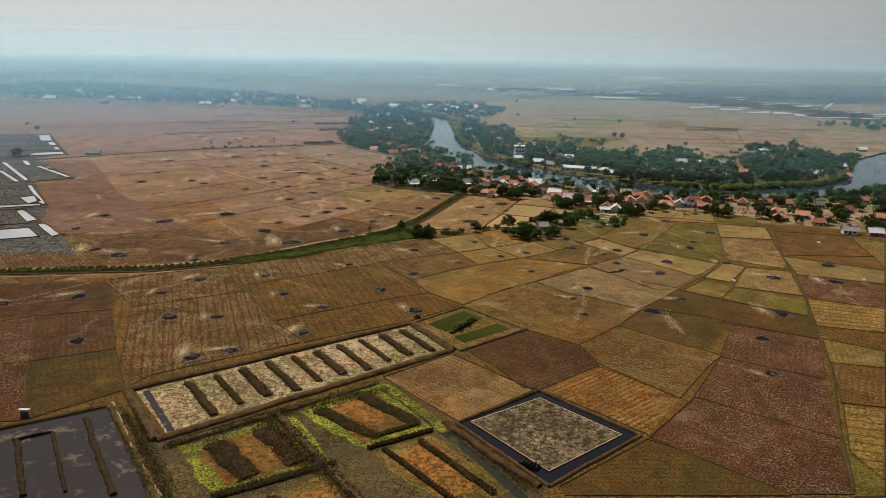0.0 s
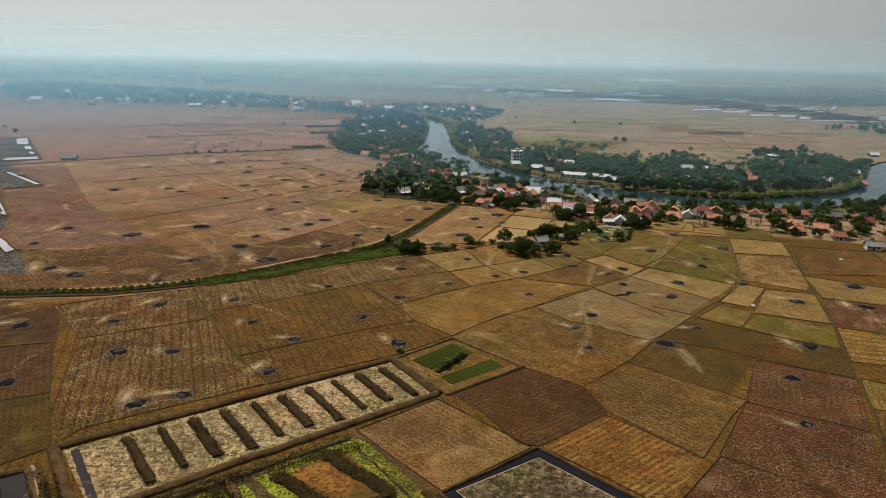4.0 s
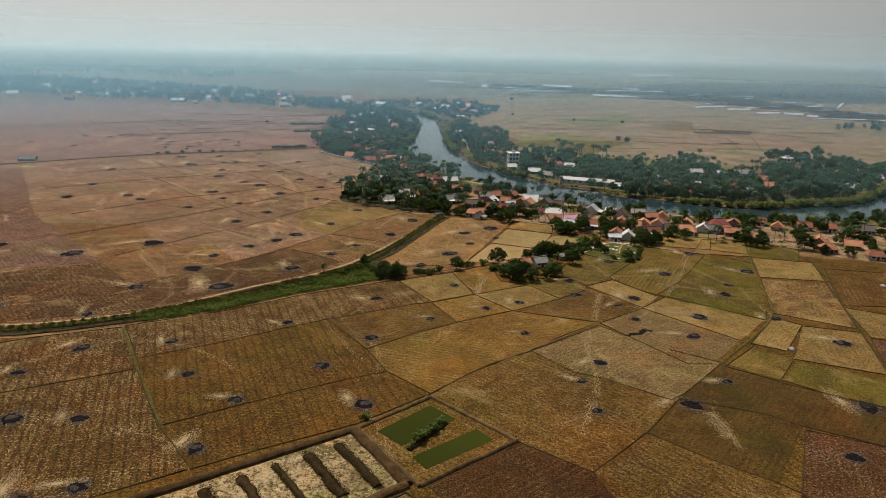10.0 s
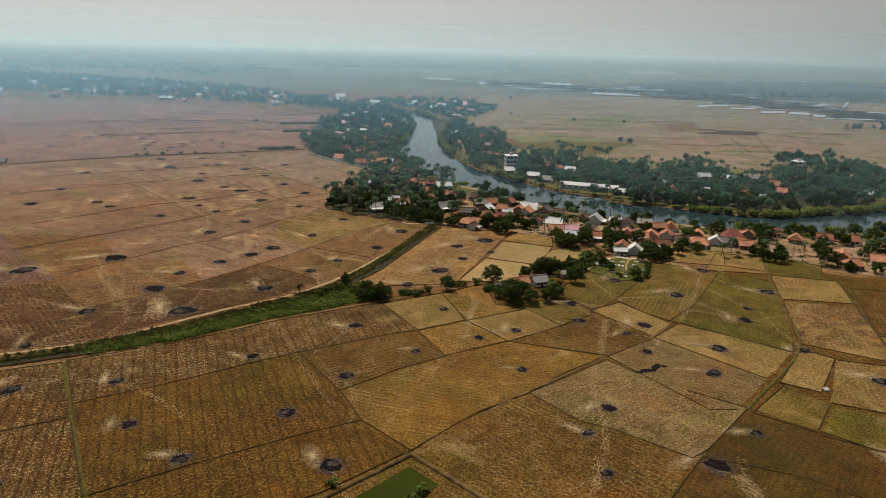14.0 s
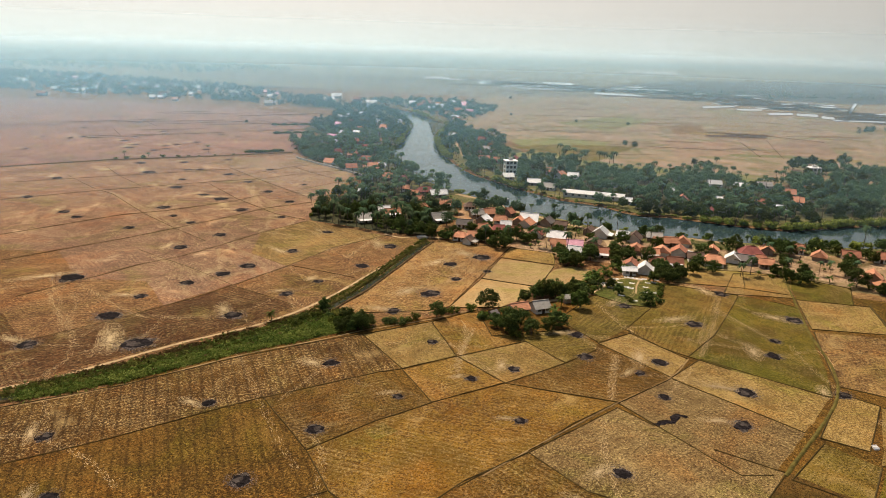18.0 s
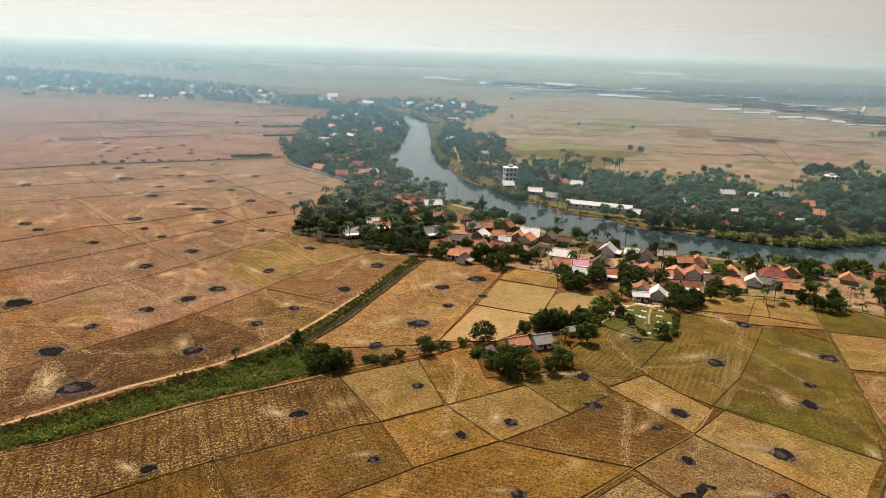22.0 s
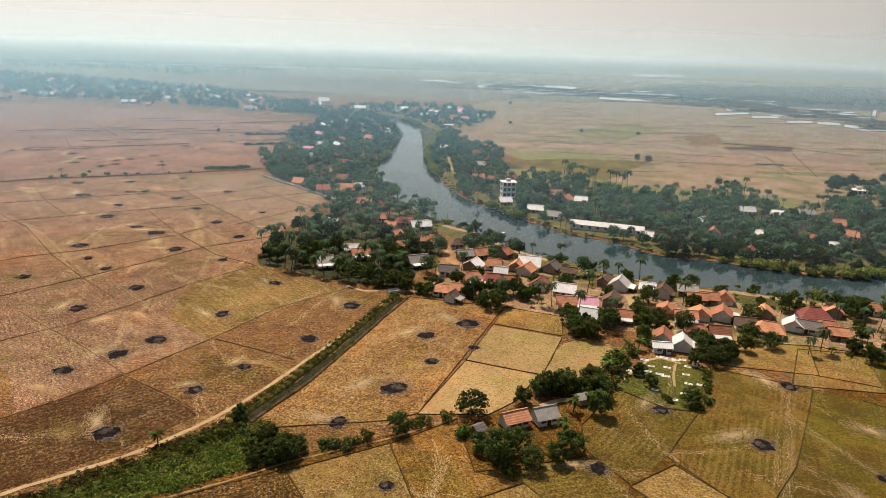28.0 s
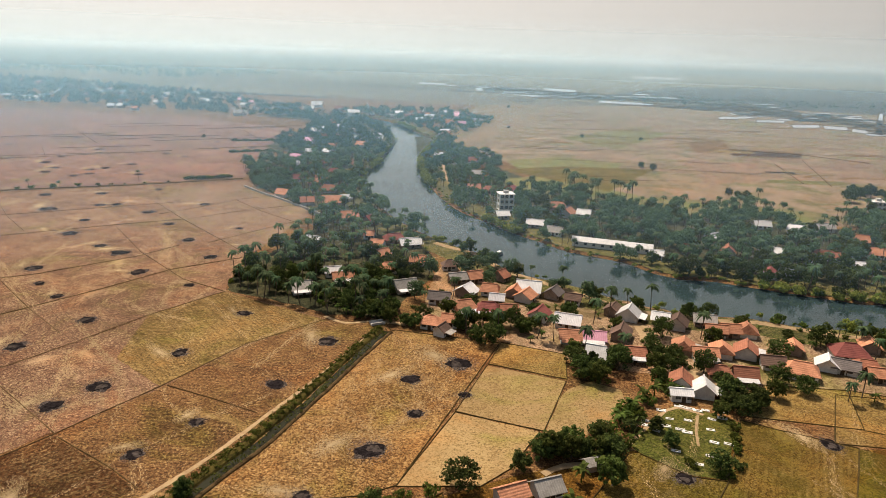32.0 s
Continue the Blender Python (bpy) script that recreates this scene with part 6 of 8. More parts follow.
def house(x, y, w, d, rz, roof, hip=0.0, h=2.2, rise=None, awning="", plain=False, pale=None):
    rnd = random.Random(int(abs(x) * 31 + abs(y) * 17))
    w, d = w * 0.58, d * 0.68  # the listed sizes reach over the eaves and yards
    rise = rise or d * rnd.uniform(0.3, 0.4)
    mat, words = ROOFS[roof]
    shape = "hipped" if hip > 0.05 else "gabled"
    ob = tagged(new("house"), f"village house with {words} {shape} roof" + (" and awning" if awning else ""), "house", "village houses")
    ob.matrix_world = pose(x, y, 0, 0, 0, rz)
    _houses.append((x, y, max(w, d) / 2))
    wall = WALL if (rnd.random() < 0.55 if pale is None else pale) else WALL_TAN
    v, f = box_geo(-w / 2, -d / 2, -0.2, w / 2, d / 2, h)
    if hip < 0.05:
        v += [(-w / 2, 0, h + rise - 0.16), (w / 2, 0, h + rise - 0.16)]
        f += [(4, 8, 7), (5, 6, 9)]
    mesh("wall", v, f, wall, ob)
    over = rnd.uniform(0.5, 0.75)
    r = mesh("roof", *roof_geo(w, d, h + 0.02, rise, hip, over), mat, ob)
    if plain:
        return ob
    run = (w / 2 + over) - (min(d / 2 + over, w / 2) * hip)
    mesh("ridge_cap", *box_geo(-run - 0.05, -0.16, h + rise - 0.05, run + 0.05, 0.16, h + rise + 0.12), mat, r)
    for s in (-1, 1):
        yy = s * d / 2
        dx = rnd.uniform(-0.12, 0.12) * w
        if s < 0:
            mesh("door", *box_geo(dx - 0.48, yy - 0.05, 0, dx + 0.48, yy + 0.03, 1.95), WOOD, ob)
        for k in (-1, 1):
            cx = dx + k * w * 0.29
            win = mesh("window", *box_geo(cx - 0.62, yy - 0.06, 0.8, cx + 0.62, yy + 0.06, 1.8), WOOD, ob)
            mesh("pane", *box_geo(cx - 0.52, yy - 0.075, 0.9, cx + 0.52, yy + 0.075, 1.7), GLASS_DARK, win)
    if awning:
        am = ROOFS[awning][0]
        y0, y1 = -d / 2 - over * 0.4, -d / 2 - 2.3
        mesh("awning", [(-w / 2, y0, h - 0.25), (w / 2, y0, h - 0.25), (w / 2, y1, h - 0.6), (-w / 2, y1, h - 0.6),
                        (-w / 2, y0, h - 0.31), (w / 2, y0, h - 0.31), (w / 2, y1, h - 0.66), (-w / 2, y1, h - 0.66)],
             [(3, 2, 1, 0), (4, 5, 6, 7), (0, 1, 5, 4), (1, 2, 6, 5), (2, 3, 7, 6), (3, 0, 4, 7)], am, ob, "lean-to metal awning")
        for k in (-0.48, 0, 0.48):
            mesh("post", *box_geo(k * w - 0.07, y1 + 0.1, -0.1, k * w + 0.07, y1 + 0.24, h - 0.64), WOOD, ob)
    return ob


# riverside village, street by street: place, width, depth, turn, roof, hip
for p, w, d, rz, roof, hip, awn in (
        ((23.9, 392.5), 9.5, 7, -15, "orange", 0.8, ""), ((29.7, 394.3), 8, 6, -15, "orange", 0.0, ""), ((26.9, 386.8), 6, 5, 60, "brown", 0.0, "dull"),
        ((33.9, 405.4), 11, 8, 20, "orange", 0.5, "white"), ((41.2, 404.5), 10, 8, -5, "crimson", 0.5, "white"), ((47.7, 404.1), 8, 6, 0, "rust", 0.0, ""),
        ((26.2, 412.8), 11, 7, -8, "grey", 0.0, ""), ((35.1, 420.0), 8, 9, 60, "white", 0.0, ""), ((42.9, 421.9), 9, 7, -10, "orange", 0.3, ""),
        ((47.9, 436.7), 6, 7, 50, "rust", 0.0, ""), ((44.7, 413.4), 7, 5, -10, "white", 0.0, ""), ((51.3, 421.0), 8, 7, 70, "orange", 0.0, ""),
        ((32.4, 432.7), 10, 6, 20, "dull", 0.0, ""), ((38.4, 434.5), 9, 7, 25, "orange", 0.0, ""), ((29.8, 447.4), 9, 6, 10, "brown", 0.8, "")):
    house(*p, w, d, rz, roof, hip, awning=awn)
for p, w, d, rz, roof, hip, awn in (
        ((56.2, 423.7), 13, 10, -12, "white", 0.0, ""), ((54.2, 416.9), 9, 8, 60, "orange", 0.0, ""), ((64.0, 420.5), 8, 7, 60, "grey", 0.0, ""), ((69.7, 415.6), 8, 6, -20, "brown", 0.0, ""),
        ((56.7, 401.0), 9, 8, 65, "crimson", 0.0, ""), ((64.6, 396.2), 12, 7, -18, "white", 0.0, ""), ((63.2, 385.1), 9, 7, -5, "orange", 0.0, "orange"), ((69.7, 384.8), 10.5, 7, -8, "pink", 0.0, "white"),
        ((68.1, 373.8), 9, 8, -20, "white", 0.2, ""), ((78.6, 388.7), 10, 7, 68, "brown", 0.0, ""), ((80.6, 407.3), 8, 6, 60, "brown", 0.0, ""), ((84.7, 403.4), 9, 9, 65, "white", 0.0, "white")):
    house(*p, w, d, rz, roof, hip, awning=awn)
for p, w, d, rz, roof, hip, awn in (
        ((78.4, 374.8), 10, 6.5, -8, "rust", 0.0, "white"), ((93.7, 400.8), 8, 7, -20, "white", 0.0, ""), ((97.7, 397.5), 9, 8, 65, "brown", 0.0, ""), ((106.9, 400.1), 10, 6, -12, "dull", 0.0, ""),
        ((107.5, 392.6), 9, 6, -10, "orange", 0.0, ""), ((112.0, 393.0), 8, 7, -8, "orange", 0.0, ""), ((116.7, 392.9), 8, 8, 75, "orange", 0.6, ""), ((93.8, 380.4), 10, 8, 70, "orange", 0.4, "dull"),
        ((98.1, 375.9), 10.5, 7, -6, "orange", 0.0, "dull"), ((103.7, 378.5), 9, 8, 75, "orange", 0.4, ""), ((110.6, 378.6), 10, 8, 68, "rust", 0.0, "white"), ((114.6, 371.7), 9, 6, -10, "brown", 0.0, "")):
    house(*p, w, d, rz, roof, hip, awning=awn)
for p, w, d, rz, roof, hip, awn in (
        ((97.9, 365.0), 9, 6, -10, "rust", 0.6, ""), ((104.0, 363.8), 9, 6.5, -8, "rust", 0.0, "white"), ((86.3, 359.5), 9, 7, 70, "rust", 0.0, ""), ((90.4, 355.3), 8, 7, 75, "white", 0.0, "white"),
        ((84.0, 352.8), 8, 4, -5, "white", 0.0, ""), ((125.3, 381.9), 8, 6, 70, "orange", 0.0, ""), ((120.2, 367.4), 13, 9, -22, "orange", 0.6, ""), ((129.3, 371.7), 7, 7, 65, "white", 0.0, "white"),
        ((139.6, 379.6), 15, 11, -12, "crimson", 0.8, ""), ((133.3, 370.3), 10, 6, -25, "grey", 0.0, ""), ((139.4, 370.7), 9, 7, -20, "rust", 0.5, ""), ((139.6, 366.1), 8, 6, -15, "orange", 0.0, "")):
    house(*p, w, d, rz, roof, hip, awning=awn)
for p, w, d, rz, roof, hip, awn in (
        ((148.4, 384.7), 8, 7, 70, "orange", 0.0, ""), ((161.8, 387.2), 9, 7, -20, "orange", 0.0, ""), ((166.3, 377.9), 8, 7, 60, "orange", 0.5, ""), ((179.4, 379.1), 10, 7, -15, "rust", 0.0, ""),
        ((191.0, 377.3), 10, 8, -20, "rust", 0.5, ""), ((172.3, 352.2), 10, 8, 60, "orange", 0.0, ""), ((171.1, 342.1), 10, 8, -10, "orange", 0.6, ""), ((185.0, 348.6), 10, 8, -20, "orange", 0.0, ""),
        ((185.5, 333.1), 10, 7, -15, "rust", 0.5, ""), ((216.0, 363.8), 10, 8, -20, "crimson", 0.4, ""), ((191.6, 316.6), 11, 6, -10, "dull", 0.0, ""), ((202.1, 314.1), 10, 6, -12, "white", 0.0, ""),
        ((207.0, 374.5), 9, 7, -15, "grey", 0.0, ""), ((223.9, 345.9), 9, 7, -15, "orange", 0.0, ""), ((240.7, 389.6), 9, 7, 30, "rust", 0.0, "")):
    house(*p, w, d, rz, roof, hip, awning=awn)
# houses under the palms on the near bank, upstream
for p, w, d, rz, roof, hip, awn in (
        ((-11.5, 436.0), 9, 6, 15, "white", 0.0, ""), ((-7.1, 430.1), 11, 7, 15, "orange", 0.0, "white"), ((-19.2, 418.4), 10, 8, 20, "dull", 0.0, "white"), ((14.6, 422.7), 12, 8, 25, "dull", 0.0, "white"),
        ((-25, 474), 9, 6, -20, "white", 0.0, ""), ((1, 472), 9, 7, -20, "orange", 0.0, ""), ((7, 481), 13, 8, 20, "crimson", 0.5, ""), ((14, 475), 14, 7, 20, "white", 0.0, ""),
        ((-4, 486), 7, 6, 0, "orange", 0.0, ""), ((-16, 517), 12, 9, 15, "orange", 0.0, ""), ((-6, 510), 9, 9, 60, "crimson", 0.0, ""), ((7.9, 441.8), 9, 7, 10, "orange", 0.5, ""),
        ((18, 452), 8, 6, -10, "orange", 0.0, ""), ((4, 459), 7, 6, 40, "orange", 0.0, "")):
    house(*p, w, d, rz, roof, hip, awning=awn)
for p, w, d, rz, roof, hip in (
        ((-40, 628), 12, 9, 30, "crimson", 0.5), ((-42, 603), 16, 9, 10, "rust", 0.0), ((-35, 576), 13, 9, 0, "rust", 0.5), ((-29, 547), 15, 10, 10, "orange", 0.0),
        ((-23, 556), 8, 6, 20, "white", 0.0), ((-47, 595), 9, 7, 10, "orange", 0.0), ((-57, 604), 9, 7, 10, "crimson", 0.0), ((-41, 545), 11, 8, 15, "rust", 0.0),
        ((-57, 562), 10, 8, -20, "orange", 0.0), ((-52, 834), 16, 10, 10, "rust", 0.5), ((-58, 796), 16, 9, 0, "rust", 0.0), ((-42, 785), 14, 8, 10, "white", 0.0),
        ((-83, 896), 15, 10, 0, "rust", 0.5), ((-67, 875), 15, 9, 0, "orange", 0.0), ((-25, 789), 5, 5, 0, "white", 0.0), ((-131, 1038), 20, 12, 0, "white", 0.0)):
    house(*p, w, d, rz, roof, hip, plain=True)
# across the river
for p, w, d, rz, roof, hip in (
        ((56, 529), 10, 8, 10, "white", 0.0), ((70, 514), 12, 7, -15, "white", 0.0), ((86, 552), 14, 9, -10, "orange", 0.5), ((89, 537), 12, 9, 60, "orange", 0.0),
        ((97, 537), 10, 7, -20, "white", 0.0), ((77, 501), 11, 7, -25, "dull", 0.0), ((45, 592), 11, 8, 10, "orange", 0.0), ((54, 589), 12, 8, -10, "rust", 0.5),
        ((66, 594), 12, 9, 60, "crimson", 0.5), ((50, 639), 13, 8, 0, "dull", 0.0), ((47, 690), 12, 8, 20, "rust", 0.0), ((118, 515), 10, 8, 60, "crimson", 0.0),
        ((113, 470), 8, 6, -15, "white", 0.0), ((130, 480), 9, 6, -15, "orange", 0.0), ((147, 499), 9, 7, 30, "white", 0.0), ((145, 478), 9, 8, 70, "rust", 0.0)):
    house(*p, w, d, rz, roof, hip)
for p, w, d, rz, roof, hip in (
        ((180, 525), 12, 7, -5, "white", 0.0), ((193, 519), 11, 8, -25, "white", 0.0), ((208, 523), 18, 7, 5, "dull", 0.0), ((173, 470), 9, 7, 50, "orange", 0.0),
        ((166, 478), 10, 7, -20, "white", 0.0), ((149.2, 449.2), 8, 7, 60, "crimson", 0.0), ((155.9, 449.9), 7, 6, -25, "white", 0.0), ((214, 502), 10, 8, -15, "orange", 0.0),
        ((208, 481), 11, 8, -20, "orange", 0.0), ((184, 477), 10, 6, -25, "rust", 0.0), ((187, 474), 10, 6, -25, "rust", 0.0), ((189, 462), 9, 6, -10, "white", 0.0),
        ((260, 482), 13, 8, -10, "white", 0.0), ((296, 516), 12, 8, 0, "white", 0.0), ((370, 616), 12, 8, 0, "white", 0.0), ((277, 472), 9, 7, 40, "orange", 0.0), ((246, 488), 9, 7, 40, "rust", 0.0)):
    house(*p, w, d, rz, roof, hip)
for p, w, d, rz, roof in (
        ((-9, 965), 16, 10, 0, "rust"), ((5, 934), 18, 10, 10, "white"), ((13, 972), 18, 10, 0, "white"), ((35, 921), 12, 9, 0, "orange"), ((28, 843), 16, 8, 10, "white"),
        ((-4, 1012), 18, 10, 0, "orange"), ((-23, 1005), 16, 10, 0, "white"), ((-73, 994), 22, 10, 0, "white"), ((-128, 1076), 22, 14, 0, "white"), ((-95, 1036), 18, 10, 0, "rust"),
        ((-578, 1032), 26, 14, 0, "white"), ((-625, 1195), 26, 14, 0, "white"), ((-459, 1039), 30, 14, 0, "white"), ((-478, 987), 18, 10, 0, "rust"), ((-485, 1240), 22, 12, 0, "dull"),
        ((-341, 1154), 20, 10, 0, "white"), ((-343, 1021), 16, 10, 0, "rust"), ((-267, 1078), 18, 10, 0, "white"), ((-190, 951), 16, 10, 0, "dull"), ((-813, 1325), 34, 16, 0, "white")):
    house(*p, w, d, rz, roof, 0.0, h=3.5, plain=True)
# farmyard
house(*(39.6, 312.6), 9, 5.5, 25, "orange")
house(*(46.4, 314.6), 8, 6, 22, "dull")
house(*(31.6, 308.9), 3, 3, 40, "grey", h=1.6, plain=True)
house(*(56.6, 323.2), 5, 3.2, 20, "dull", h=2.0, plain=True)
house(*(-265, 520), 17, 6, 8, "dull", h=1.6, plain=True)


def long_shed(x, y, w, d, rz):
    ob = tagged(new("shed"), "long low shed with a white sheet roof by the river", "shed")
    ob.matrix_world = pose(x, y, 0, 0, 0, rz)
    mesh("wall", *box_geo(-w / 2, -d / 2, -0.2, w / 2, d / 2, 2.6), WALL, ob)
    mesh("roof", *roof_geo(w, d, 2.62, 1.1, 0.0, 0.6), SHEET, ob)
    for i in range(9):
        cx = -w / 2 + (i + 0.5) * w / 9
        mesh("window", *box_geo(cx - 0.6, -d / 2 - 0.05, 0.9, cx + 0.6, -d / 2 + 0.05, 1.9), GLASS_DARK, ob)
    _houses.extend(((x, y, 5), (x + 10, y - 4, 5), (x - 10, y + 4, 5)))


long_shed(*(98, 482), 32, 6, -18)


def block_building(x, y, w, d, storeys, rz, label):
    ob = tagged(new("tower_building"), label, "building")
    ob.matrix_world = pose(x, y, 0, 0, 0, rz)
    hh = 2.8 * storeys
    _houses.append((x, y, w / 2 + 2))
    mesh("core", *box_geo(-w / 2 + 0.8, -d / 2 + 0.8, -0.2, w / 2 - 0.8, d / 2 - 0.8, hh), WALL, ob)
    for i in range(storeys + 1):
        o = 0.4 if i == storeys else 0.0
        mesh("floor_slab", *box_geo(-w / 2 - o, -d / 2 - o, i * 2.8 - 0.1, w / 2 + o, d / 2 + o, i * 2.8 + 0.18), STONE, ob)
    for i in range(4):
        for s in (-1, 1):
            cx = -w / 2 + 0.3 + i * (w - 0.6) / 3
            mesh("column", *box_geo(cx - 0.25, s * (d / 2 - 0.3) - 0.25, 0, cx + 0.25, s * (d / 2 - 0.3) + 0.25, hh - 0.102), STONE, ob)
    for k in range(storeys):
        for i in range(3):
            cx = -w / 2 + 0.3 + (i + 0.5) * (w - 0.6) / 3
            win = mesh("window", *box_geo(cx - 0.8, -d / 2 + 0.74, k * 2.8 + 0.9, cx + 0.8, -d / 2 + 0.82, k * 2.8 + 2.4), WOOD, ob)
            mesh("pane", *box_geo(cx - 0.68, -d / 2 + 0.71, k * 2.8 + 1.0, cx + 0.68, -d / 2 + 0.79, k * 2.8 + 2.3), GLASS_DARK, win)
    mesh("roof_tank", *box_geo(-1.2, -1.0, hh + 0.182, 1.2, 1.0, hh + 1.6), CONCRETE, ob)


block_building(*(59, 548), 7.5, 6.5, 3, 8, "white three-storey concrete building with open columned front")
block_building(*(264, 572), 8, 7, 2, -10, "grey concrete block building at the edge of the trees")

# ---- burial ground
for i, (x, y) in enumerate([(77.8, 347.2), (78.6, 343.5), (76.7, 340.3), (82.6, 343.0), (73.9, 338.3), (79.5, 339.0), (80.7, 337.9), (88.3, 343.8), (86.3, 339.2), (85.2, 334.1), (88.1, 333.6), (75.8, 330.5), (78.9, 325.8), (82.4, 328.9), (82.4, 349.3), (83.6, 348.9), (85.0, 348.4), (86.4, 347.5), (88.3, 347.8), (92.3, 347.3), (90.9, 344.4), (72.8, 342.5), (71.7, 340.7)]):
    rnd = random.Random(i)
    ob = tagged(new("grave"), "low white tiled grave on the green lawn", "grave", "white graves")
    s = rnd.uniform(0.75, 1.05)
    ob.matrix_world = Matrix.LocRotScale(Vector((x, y, 0.05)), Euler((0, 0, radians(rnd.uniform(-32, -12)))), Vector((s, s, s)))
    mesh("plinth", *box_geo(-1.1, -0.5, -0.1, 1.1, 0.5, 0.16), STONE, ob)
    mesh("planting_bed", *box_geo(-0.5, -0.16, 0.162, 0.5, 0.16, 0.2), TONES["lawn"], ob)
    for k in (-1, 1):
        mesh("headstone", *box_geo(k * 0.95 - 0.08, -0.2, 0.162, k * 0.95 + 0.08, 0.2, 0.38), STONE, ob)

# ---- on the river
def boat(x, y, rz, L=6.0):
    ob = tagged(new("boat"), "small grey wooden boat moored by the bank", "boat")
    ob.matrix_world = pose(x, y, -0.75, 0, 0, rz)
    v, f = [], []
    for i in range(9):
        u = i / 8 * 2 - 1
        w = 0.85 * (1 - abs(u) ** 2.6) + 0.04
        for a, z in ((-1, 0.75 + 0.25 * u * u), (-0.7, -0.1), (0.7, -0.1), (1, 0.75 + 0.25 * u * u)):
            v.append((u * L / 2, a * w, z))
    for i in range(8):
        for j in range(3):
            k = i * 4 + j
            f.append((k, k + 1, k + 5, k + 4))
    mesh("hull", v, f, BOAT, ob)
    for u in (-0.4, 0.3):
        mesh("thwart", *box_geo(u * L / 2 - 0.15, -0.6, 0.45, u * L / 2 + 0.15, 0.6, 0.5), WOOD, ob)
    mesh("canopy", *box_geo(-1.2, -0.7, 1.5, 1.0, 0.7, 1.56), SHEET, ob)
    for a in (-1, 1):
        for b in (-1, 1):
            mesh("canopy_post", *box_geo(a * 1.0 - 0.13, b * 0.6 - 0.03, 0.4, a * 1.0 - 0.07, b * 0.6 + 0.03, 1.498), WOOD, ob)


boat(*(50, 470), 60)
for x, y in [(19, 506), (26, 491)]:
    ob = mesh("bamboo_pole", *box_geo(x - 0.08, y - 0.08, -2.2, x + 0.08, y + 0.08, 7.5), WOOD)
    tagged(ob, "thin bamboo pole standing in the river", "pole", "river poles")


# ---- trees
def leaf_cluster(v, f, rnd, c, r, count, size, squash=0.8):
    for _ in range(count):
        z = rnd.uniform(-0.7, 1)
        a = rnd.uniform(0, 6.2832)
        q = math.sqrt(max(0, 1 - z * z))
        k = r * rnd.uniform(0.75, 1.08)
        p = Vector((c[0] + k * q * math.cos(a), c[1] + k * q * math.sin(a), c[2] + k * z * squash))
        n = Vector((q * math.cos(a), q * math.sin(a), z)) + Vector((rnd.uniform(-0.8, 0.8), rnd.uniform(-0.8, 0.8), rnd.uniform(-0.4, 0.9)))
        n.normalize()
        t = n.orthogonal().normalized()
        b = n.cross(t)
        s, g = size * rnd.uniform(0.6, 1.3), rnd.uniform(0, 3)
        t, b = t * math.cos(g) + b * math.sin(g), b * math.cos(g) - t * math.sin(g)
        o = len(v)
        v += [p - t * s, p - b * s * 0.55 + n * s * 0.15, p + t * s, p + b * s * 0.55 + n * s * 0.15]
        f.append((o, o + 1, o + 2, o + 3))


def limb_geo(a, b, r0, r1, sides_n=6, bend=0.0, segs=3, seed=0):
    rnd = random.Random(seed)
    a, b = Vector(a), Vector(b)
    v, f = [], []
    off = Vector((rnd.uniform(-1, 1), rnd.uniform(-1, 1), 0)) * bend
    for i in range(segs + 1):
        u = i / segs
        c = a.lerp(b, u) + off * math.sin(u * 3.14159)
        r = r0 + (r1 - r0) * u
        for k in range(sides_n):
            g = 6.2832 * k / sides_n
            v.append((c.x + r * math.cos(g), c.y + r * math.sin(g), c.z))
    for i in range(segs):
        for k in range(sides_n):
            p, q = i * sides_n + k, i * sides_n + (k + 1) % sides_n
            f.append((p, q, q + sides_n, p + sides_n))
    return v, f


def as_mesh(name, geo, material, smooth=False):
    me = bpy.data.meshes.new(name)
    me.from_pydata([tuple(q) for q in geo[0]], [], geo[1])
    me.materials.append(material)
    if smooth:
        me.polygons.foreach_set("use_smooth", [True] * len(me.polygons))
    return me


def make_broad(seed, h, r, material, clumps=15, per=42, leaf=0.5, lift=0.3, ball=(0.26, 0.46)):
    rnd = random.Random(seed)
    top = h * lift
    parts = [limb_geo((0, 0, -0.3), (rnd.uniform(-0.4, 0.4), rnd.uniform(-0.4, 0.4), top), 0.045 * h * 0.6, 0.03 * h * 0.6, 7, 0.2, 3, seed)]
    v, f = [], []
    for i in range(clumps):
        a, q = rnd.uniform(0, 6.28), r * math.sqrt(rnd.random()) * (0.78 if ball[1] > 0.4 else 0.9)
        z = top + (h - top) * (0.02 + 0.86 * rnd.random() * (1 - 0.55 * (q / r) ** 2))
        c = (q * math.cos(a) * rnd.uniform(0.8, 1.2), q * math.sin(a), z)
        leaf_cluster(v, f, rnd, c, r * rnd.uniform(*ball), per, leaf)
        if i < 6:
            parts.append(limb_geo((0, 0, top * 0.9), (c[0] * 0.85, c[1] * 0.85, c[2] - 0.2), 0.02 * h * 0.6, 0.04, 5, 0.2, 2, seed + i))
    return as_mesh("trunk", join_geo(parts), BARK), as_mesh("crown", (v, f), material)


